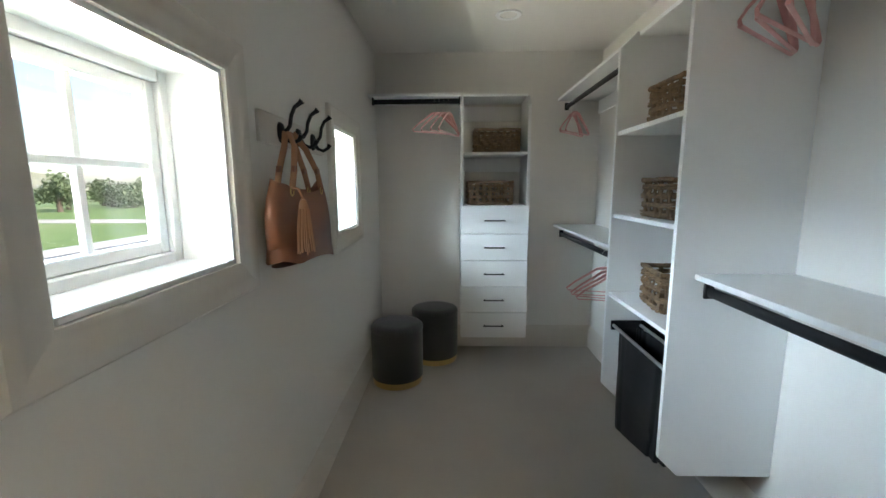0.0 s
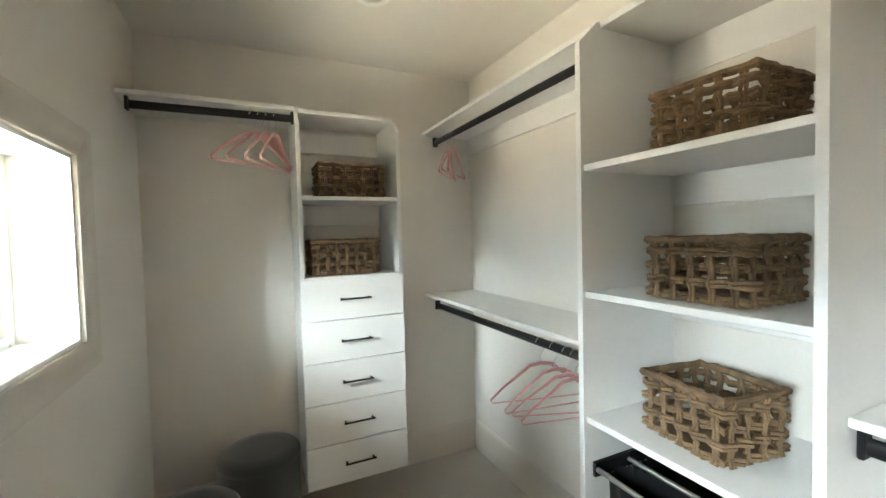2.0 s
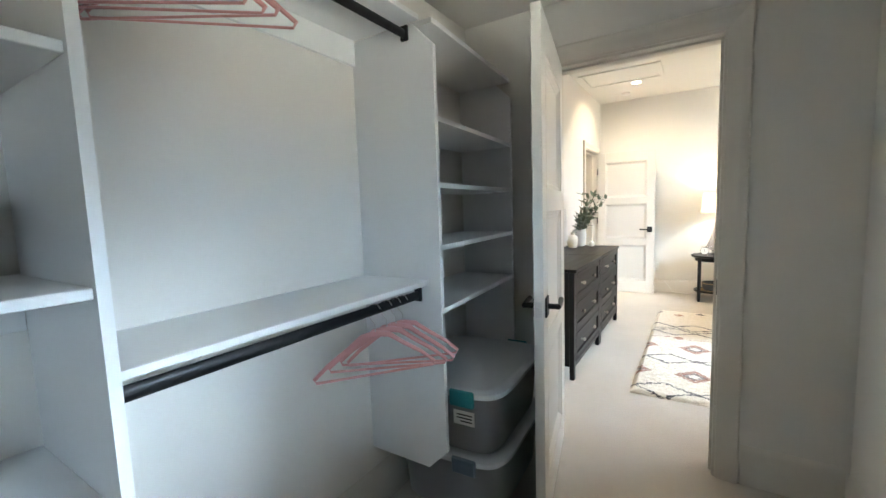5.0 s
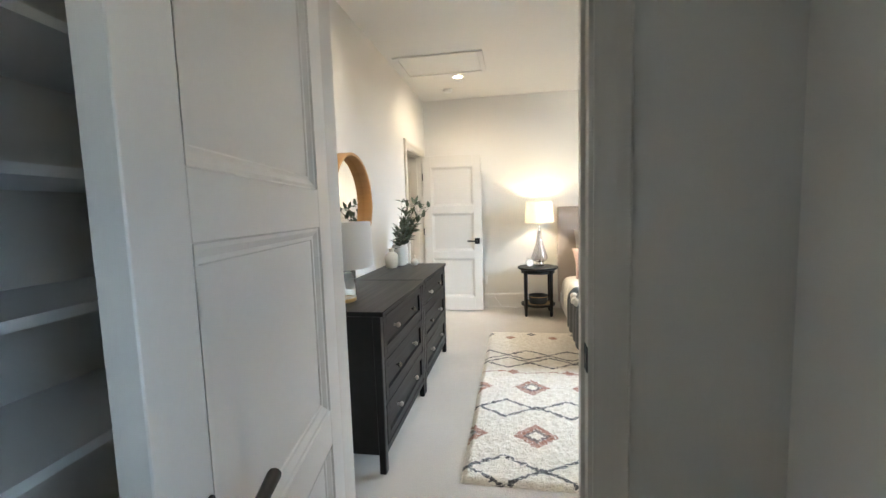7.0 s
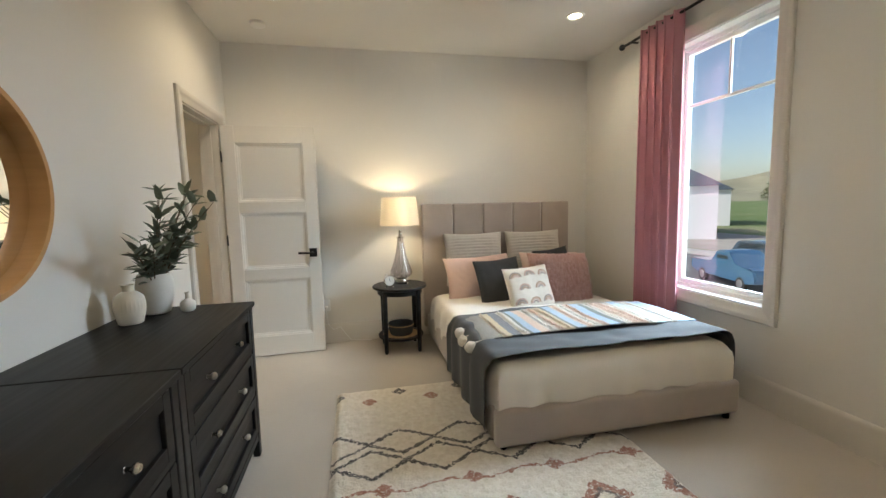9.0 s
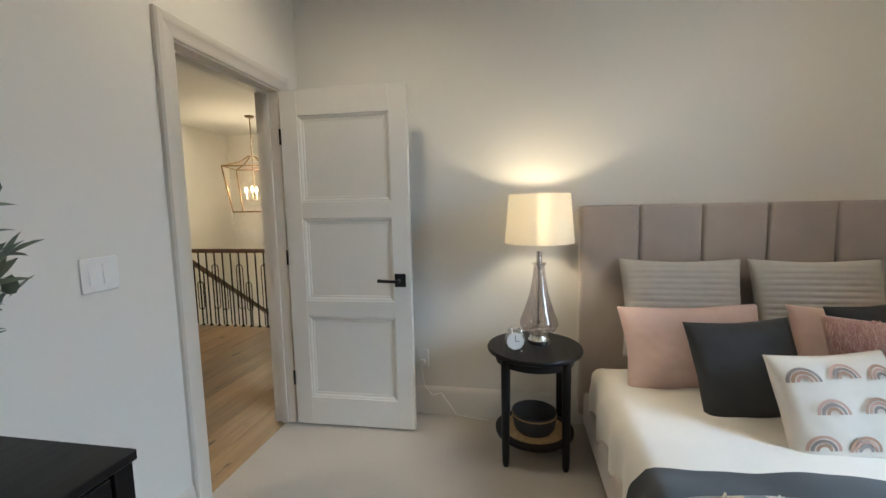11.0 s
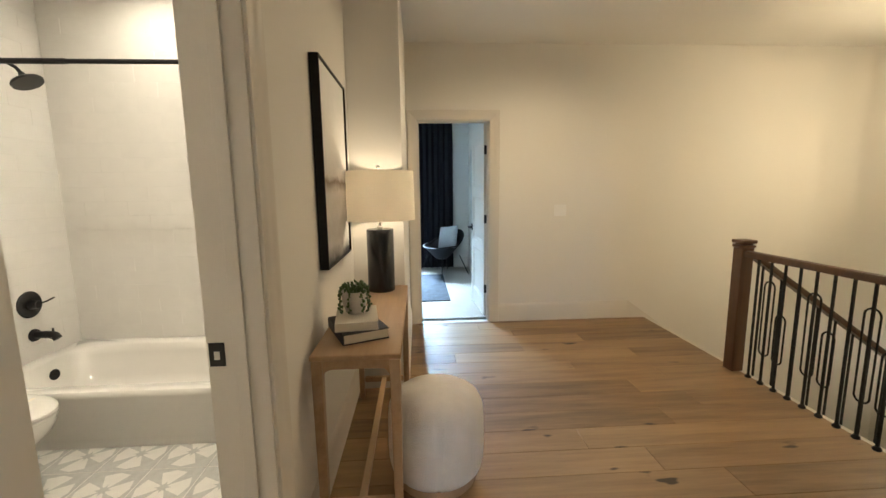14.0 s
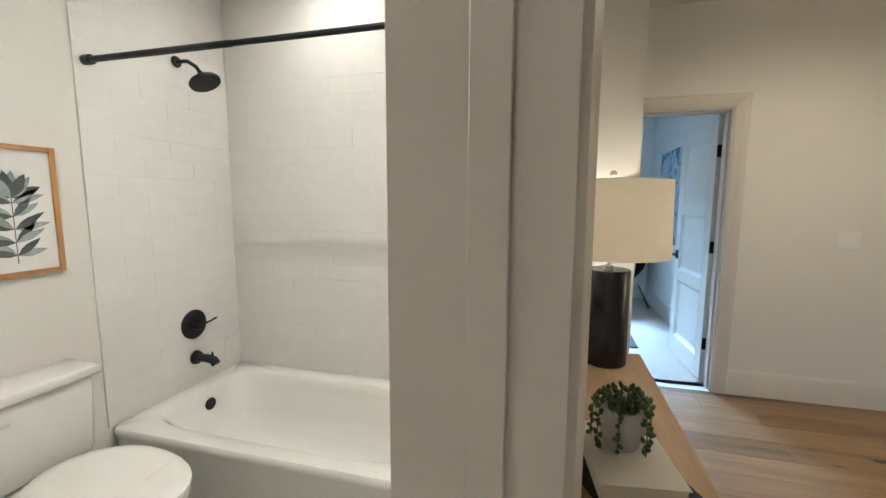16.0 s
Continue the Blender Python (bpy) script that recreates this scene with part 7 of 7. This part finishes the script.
# ---- far room ----
curtain("curtain", "long dark navy curtain beside the far window", 8.19, -5.02, -4.44, 0.02, 2.55, 6, CURTD, seed=8.0)
fr2 = thing("area_rug", "dark blue-grey distressed rug in the far room", "rug", pose(6.04, -4.80, 0.001))
part("woven_top", boxes(((0, 0, 0), (1.6, 1.75, 0.010)), r=0.003), surface("blue_grey_rug", (0.045, 0.053, 0.072), 0.95, var=0.6, scale=9, fine=60, bump=0.5), fr2)
chair = thing("lounge_chair", "black woven round lounge chair on thin metal legs", "chair", pose(7.72, -4.82, 0.011, 0, 0, 215))
bm = bmesh.new()
bmr = []
for q in range(28):
    a = 2 * math.pi * q / 28
    bmr.append((0.34 * math.cos(a), 0.32 * math.sin(a) * (1.0), 0.46 + 0.26 * max(0, math.sin(a)) ** 1.2 + 0.02 * math.cos(2 * a)))
part("hoop", tube(bm, bmr, 0.011, 8, closed=True), BLACKM, chair)


def shell(u, v):
    a = 2 * math.pi * u
    p = Vector((0.33 * math.cos(a), 0.31 * math.sin(a), 0.45 + 0.26 * max(0, math.sin(a)) ** 1.2))
    c = Vector((0, -0.04, 0.25))
    s = v ** 0.7
    return p.lerp(c, s) - Vector((0, 0, 0.06 * math.sin(math.pi * v)))


part("woven_seat", grid(40, 10, shell), BAGCLOTH, chair, smooth=180)
for sx, sy in ((-0.24, -0.22), (0.24, -0.22), (-0.22, 0.24), (0.22, 0.24)):
    part("leg", tube(bmesh.new(), [(sx * 0.8, sy * 0.8, 0.30), (sx * 1.25, sy * 1.25, -0.010)], 0.009, 8), BLACKM, chair)
CHECK = surface("grey_check_cloth", (0.42, 0.45, 0.47), 0.9, var=0.2, scale=60, fine=200)
pillow("throw_pillow", "pale checked square cushion on the lounge chair", pose(7.775, -4.90, 0.60, 18, 8, 42), 0.40, 0.38, 0.14, CHECK, 0.006)
fc = thing("canvas_art", "blue and white abstract canvas on the far room wall", "painting", pose(6.85, -5.30, 0.92))
part("canvas", boxes(((0, 0.001, 0), (0.86, 0.03, 1.07)), r=0.002), canvas_mat("blue_abstract_paint", "blue"), fc)

# ---- outside ----
def grass_mat():
    m, t, b = nodes_of("lawn_grass")
    v = coords(t)
    f = calc(t, "ADD", calc(t, "MULTIPLY", noise_tex(t, v, 0.05, 4), 0.6), calc(t, "MULTIPLY", noise_tex(t, v, 3.0, 4), 0.4))
    t.links.new(ramp(t, f, ((0.35, (0.075, 0.13, 0.03)), (0.52, (0.13, 0.19, 0.05)), (0.66, (0.26, 0.24, 0.14)))), b.inputs["Base Color"])
    b.inputs["Roughness"].default_value = 0.95
    return m


GZ = -3.2
GRASS = grass_mat()
ASPH = surface("asphalt_road", (0.14, 0.14, 0.14), 0.9, var=0.15, scale=0.5, fine=40, bump=0.3)
CONC = surface("pale_concrete", (0.42, 0.41, 0.39), 0.9, var=0.1, scale=0.6, fine=30)
GRAVEL = surface("gravel_lot", (0.36, 0.33, 0.29), 0.95, var=0.2, scale=0.3, fine=12)
solid("ground", grid(40, 40, lambda u, v: ((u - 0.5) * 3000, (v - 0.5) * 3000, GZ)), GRASS, "mown lawn and dry grass to the horizon", "ground")
solid("road", boxes(((-27, -400, GZ - 0.3), (-16.2, 400, GZ + 0.02))), ASPH, "grey asphalt street in front of the house", "road")
solid("kerb", boxes(((-16.2, -400, GZ - 0.3), (-15.9, 400, GZ + 0.14)), ((-27.3, -400, GZ - 0.3), (-27, 400, GZ + 0.14))), CONC, "concrete kerbs along the street", "kerb")
solid("pavement", boxes(((-29.6, -400, GZ - 0.3), (-27.9, 400, GZ + 0.10))), CONC, "pale concrete pavement", "pavement")
solid("gravel_lot", boxes(((-47, -400, GZ - 0.3), (-30.5, 14, GZ + 0.03))), GRAVEL, "bare gravel lot beyond the street", "ground")
solid("farm_track", boxes(((-160, 52, GZ - 0.3), (-36, 58, GZ + 0.03))), GRAVEL, "pale gravel track beyond the lawn", "ground")

LEAFT = surface("tree_foliage", (0.105, 0.135, 0.06), 0.85, var=0.45, scale=2.0, fine=12, bump=0.3, shift=True)
BARK = surface("tree_bark", (0.12, 0.09, 0.065), 0.95, var=0.3)
clump_b = bmesh.new()
rc = random.Random(2)
for k in range(150):
    d = Vector((rc.gauss(0, 1), rc.gauss(0, 1), rc.gauss(0, 0.8))).normalized() * rc.uniform(0.35, 1.0)
    s = rc.uniform(0.10, 0.22)
    u = Vector((rc.gauss(0, 1), rc.gauss(0, 1), rc.gauss(0, 1))).normalized()
    w = u.orthogonal().normalized()
    vs = [clump_b.verts.new(d + u * s), clump_b.verts.new(d + w * s * 0.6), clump_b.verts.new(d - u * s), clump_b.verts.new(d - w * s * 0.6)]
    clump_b.faces.new(vs)
clump = mesh_of("leaf_clump", clump_b, LEAFT)


def tree(x, y, h, w, seed):
    r = random.Random(seed)
    t_ = thing("tree", "leafy green tree beyond the lots", "tree", pose(x, y, GZ), "distant trees")
    part("trunk", tube(bmesh.new(), [(0, 0, 0), (r.uniform(-.1, .1), 0, h * 0.3), (r.uniform(-.3, .3), r.uniform(-.3, .3), h * 0.75)], [w * 0.07, w * 0.05, w * 0.015], 8), BARK, t_)
    for k in range(3):
        a = r.uniform(0, 6.28)
        part("limb", tube(bmesh.new(), [(0, 0, h * 0.3), (w * 0.2 * math.cos(a), w * 0.2 * math.sin(a), h * 0.5), (w * 0.36 * math.cos(a), w * 0.36 * math.sin(a), h * 0.72)], [w * 0.03, w * 0.02, w * 0.006], 6), BARK, t_)
    for k in range(11):
        a, q = r.uniform(0, 6.28), r.uniform(0, 1)
        rad = w * 0.5 * (1 - (2 * q - 0.9) ** 2 * 0.55) * r.uniform(0.25, 0.8)
        s = w * r.uniform(0.20, 0.34)
        piece("leaf_clump", clump, t_, Matrix.Translation((rad * math.cos(a), rad * math.sin(a), h * (0.30 + 0.58 * q))) @ Euler((r.uniform(0, 6), r.uniform(0, 6), r.uniform(0, 6))).to_matrix().to_4x4() @ Matrix.Scale(s, 4))


rt = random.Random(21)
for k in range(22):
    tree(-70 - rt.uniform(0, 25), 62 + k * 4.2 + rt.uniform(-2, 2), rt.uniform(4.2, 6.8), rt.uniform(5, 8), k)
for k, (x, y) in enumerate(((-96, -58), (-100, -70), (-112, -66), (-104, -84), (-120, -60), (-92, -98), (-128, -75), (-110, -50), (-88, -112))):
    tree(x, y, rt.uniform(8, 12), rt.uniform(7, 10), 60 + k)

SIDING = surface("white_siding", (0.72, 0.72, 0.72), 0.7, var=0.04)
ROOFM = surface("blue_grey_shingles", (0.10, 0.125, 0.16), 0.85, var=0.2, scale=2)
DARKG = surface("dark_window_glass", (0.03, 0.04, 0.05), 0.1, var=0.1)


def house(x, y, rot, w, d, h, storeys=2):
    o = thing("house", "white sided two-storey house with blue-grey roof", "house", pose(x, y, GZ, 0, 0, rot), "houses across the street")
    part("wall", boxes(((-w / 2, -d / 2, 0), (w / 2, d / 2, h))), SIDING, o)
    ov = 0.5
    rh = d * 0.32
    part("roof", plate([(-d / 2 - ov, h), (d / 2 + ov, h), (0, h + rh)], 0, -w / 2 - ov, w / 2 + ov), ROOFM, o)
    part("gable", plate([(-w * 0.28, h - 0.01), (w * 0.02, h - 0.01), (-w * 0.13, h + rh * 0.7)], 1, -d / 2 - 0.9, 0), SIDING, o)
    for sx, p in ((-1, [(-w * 0.31, h - 0.1), (-w * 0.13, h + rh * 0.78), (-w * 0.13, h + rh * 0.70), (-w * 0.30, h - 0.2)]), (1, [(w * 0.05, h - 0.1), (-w * 0.13, h + rh * 0.78), (-w * 0.13, h + rh * 0.70), (w * 0.04, h - 0.2)])):
        part("gable_roof", plate(p, 1, -d / 2 - 1.2, 0), ROOFM, o)
    part("porch_roof", plate([(-d / 2 - 1.8, h * 0.46), (-d / 2, h * 0.46), (-d / 2, h * 0.58)], 0, -w / 2, w / 2), ROOFM, o)
    for k in range(4):
        part("porch_post", boxes(((-w / 2 + 0.3 + k * (w - 0.8) / 3, -d / 2 - 1.7, 0), (-w / 2 + 0.5 + k * (w - 0.8) / 3, -d / 2 - 1.5, h * 0.46))), SIDING, o)
    for zz in (0.9, h * 0.62):
        for k in range(5):
            xx = -w / 2 + (k + 0.5) * w / 5
            wn_ = part("window", boxes(((xx - 0.55, -d / 2 - 0.93 if (abs(xx + w * 0.13) < w * 0.14 and zz > 2) else -d / 2 - 0.03, zz), (xx + 0.55, -d / 2, zz + 1.4))), DARKG, o)


house(-40, -48, 50, 15, 10, 6.0)
house(-62, -66, 45, 14, 10, 6.0)
house(-118, -76, 60, 16, 10, 5.5)
house(-135, -98, 60, 18, 10, 5.5)


def mound(name, pts, base_r, seed, mat):
    """A range of far hills: a ridge line of heights on an arc."""
    def f(u, v):
        a = pts[0] + (pts[1] - pts[0]) * u
        r = base_r * (1 - 0.30 * (1 - v))
        ridge = pts[2] * (0.55 + 0.45 * math.sin(u * 9 + seed)) + 45 * noise.noise(Vector((u * 9, seed, 0))) + 16 * noise.noise(Vector((u * 30, seed, v * 3)))
        z = GZ + max(0, ridge) * (v ** 1.2)
        return (r * math.cos(a), r * math.sin(a), z)
    return solid(name, grid(120, 14, f), mat, "dry grassy hills on the horizon", "hills", "structure", 180)


HILL = surface("dry_hill_slopes", (0.25, 0.24, 0.16), 0.95, var=0.4, scale=0.012, fine=0.1, bump=0.0)
mound("backdrop", (radians(95), radians(262), 140), 1100, 3.0, HILL)

PAINTW = surface("white_car_paint", (0.72, 0.74, 0.76), 0.2, var=0.02, bump=0.0, coat=0.8)
PAINTB = surface("blue_car_paint", (0.05, 0.13, 0.24), 0.2, var=0.05, bump=0.0, coat=0.8)
PAINTD = surface("dark_car_paint", (0.03, 0.06, 0.10), 0.2, var=0.05, bump=0.0, coat=0.8)
TYRE = surface("tyre_rubber", (0.02, 0.02, 0.02), 0.8, var=0.1)


def car(x, y, rot, paint, label, truck=False):
    c = thing("parked_car", label, "car", pose(x, y, GZ + 0.021, 0, 0, rot), "parked cars")
    L, Wd = 4.8, 1.9
    side = [(-2.4, 0.45), (-2.35, 0.95), (-2.25, 1.05), (-2.1, 1.65), (-1.7, 1.74), (0.2, 1.74), (0.95, 1.12), (2.1, 0.98), (2.38, 0.75), (2.4, 0.42), (1.9, 0.32), (-1.9, 0.32)]
    if truck:
        side = [(-2.7, 0.6), (-2.7, 1.15), (-0.75, 1.15), (-0.6, 1.80), (0.45, 1.84), (1.1, 1.22), (2.45, 1.12), (2.6, 0.8), (2.6, 0.5), (2.0, 0.42), (-2.2, 0.42)]
    bm = plate(side, 1, -Wd / 2, Wd / 2)
    for v in bm.verts:
        if v.co.z > 1.3:
            v.co.y *= 0.82
    bmesh.ops.bevel(bm, geom=list(bm.edges), offset=0.06, segments=2, affect="EDGES")
    part("body", bm, paint, c, smooth=50)
    gx = (-1.95, 0.6) if not truck else (-0.5, 0.75)
    for s in (-1, 1):
        b2 = plate([(gx[0], 1.12), (gx[0] + 0.15, 1.58), (gx[1] - 0.35, 1.60), (gx[1], 1.16)], 1, s * 0.86 - 0.03, s * 0.86 + 0.03)
        part("side_window", b2, DARKG, c)
    for wx in (-1.45, 1.45):
        for s in (-1, 1):
            bm = turned([(0, 0.11), (0.30, 0.11), (0.36, 0.08), (0.36, -0.08), (0.30, -0.11), (0, -0.11)], seg=24)
            bmesh.ops.transform(bm, matrix=Matrix.Translation((wx * (1.08 if truck else 1), s * 0.86, 0.36)) @ Matrix.Rotation(radians(90), 4, "X"), verts=bm.verts)
            wl = part("wheel", bm, TYRE, c)
            bm = turned([(0, 0.012), (0.21, 0.010), (0.22, 0.0), (0, 0)], seg=20)
            bmesh.ops.transform(bm, matrix=Matrix.Translation((wx * (1.08 if truck else 1), s * 0.97, 0.36)) @ Matrix.Rotation(radians(-90 * s), 4, "X"), verts=bm.verts)
            part("rim", bm, ALU, wl)


car(-18.6, -11.2, 90, PAINTW, "white sport utility car parked at the kerb")
car(-19.2, -18.4, 75, PAINTB, "blue pickup truck parked at the kerb", True)
car(-25.5, -21.5, 90, PAINTD, "dark blue car parked across the street")

# ---- pieces of floors and walls ----
hall_floor = bpy.data.objects["floor_hall"]
rp_ = random.Random(17)
lens_ = {}


def plank_mesh(w, ln):
    key = (round(w, 3), round(ln, 2))
    if key not in lens_:
        bm = box(bmesh.new(), (0.0008, 0.0008, -0.015), (w - 0.0008, ln - 0.0008, 0.0), 0.0012, 1)
        lens_[key] = mesh_of("plank", bm, OAKF, 40)
    return lens_[key]


PWD = 0.19
x = HX0 - 0.07
while x < HX1 + 0.06:
    w = min(PWD, HX1 + 0.07 - x)
    y = NY
    first = True
    end = HY1 + 0.08
    while y < end - 0.01:
        ln = rp_.choice((0.6, 0.9, 1.2, 1.5)) if first else rp_.choice((1.2, 1.5, 1.8))
        first = False
        ln = min(ln, end - y)
        if end - y - ln < 0.25:
            ln = end - y
        piece("plank", plank_mesh(w, ln), hall_floor, pose(x, y, rp_.uniform(-0.0004, 0.0004)))
        y += ln
    x += w

# star tiles
bath_floor = bpy.data.objects["floor_bath"]
STARG = surface("grey_star_glaze", (0.48, 0.48, 0.46), 0.4, var=0.15, scale=20)
TILEF = surface("white_floor_glaze", (0.72, 0.70, 0.66), 0.4, var=0.05, scale=20)
bm = box(bmesh.new(), (0.001, 0.001, -0.008), (0.199, 0.199, 0.0), 0.001, 1)


def star(bm, cx, cy, r, clip):
    c = bm.verts.new((cx, cy, 0.0006))
    ring = []
    for k in range(16):
        a = 2 * math.pi * k / 16
        rr = r if k % 2 == 0 else r * 0.46
        ring.append(bm.verts.new((max(0.002, min(0.198, cx + rr * math.cos(a))), max(0.002, min(0.198, cy + rr * math.sin(a))), 0.0006)))
    for k in range(16):
        f_ = bm.faces.new((c, ring[k], ring[(k + 1) % 16]))
        f_.material_index = 1


star(bm, 0.1, 0.1, 0.030, False)
for q in ((0.002, 0.002), (0.198, 0.002), (0.198, 0.198), (0.002, 0.198)):
    star(bm, *q, 0.125, True)
bmesh.ops.dissolve_degenerate(bm, dist=1e-5, edges=bm.edges)
bmesh.ops.scale(bm, vec=(1.35, 1.35, 1.0), verts=bm.verts)
star_tile = mesh_of("tile", bm, [TILEF, STARG])
for i in range(7):
    for j in range(7):
        piece("tile", star_tile, bath_floor, pose(1.45 + i * 0.27, TY1 - 0.27 - j * 0.27, 0))

# glazed wall tiles round the tub
rt_ = random.Random(4)
tl, thh = 0.2835, 0.098


def glazed(ln):
    return mesh_of("tile", box(bmesh.new(), (0.0001, -0.011, 0.0001), (ln - 0.0001, -0.001, thh - 0.0001), 0.0004, 1), TILEW, 20)


full, half = glazed(tl), glazed(tl / 2)
wet = bpy.data.objects["wall_bath_wet"]
sidew = bpy.data.objects["wall_bath_tub_side"]


def lay(parent, r, run, place):
    """One course of tiles along a wall: whole tiles, with halves at the ends of every other course."""
    a = 0.0
    first = r % 2
    while a < run - 0.02:
        m_ = half if (first or run - a < tl - 0.01) else full
        first = 0
        piece("tile", m_, parent, place(a, RIM + 0.002 + r * thh, rt_.uniform(-0.5, 0.5), rt_.uniform(-0.3, 0.3)))
        a += tl / 2 if m_ is half else tl


for r in range(24):
    lay(wet, r, 0.8505, lambda a, z, u, v: pose(TX0 + a, TY1, z, u, 0, v))
    lay(sidew, r, 5.5 * tl, lambda a, z, u, v: pose(TX1, TY1 - 0.012 - a, z, u, 0, -90 + v))
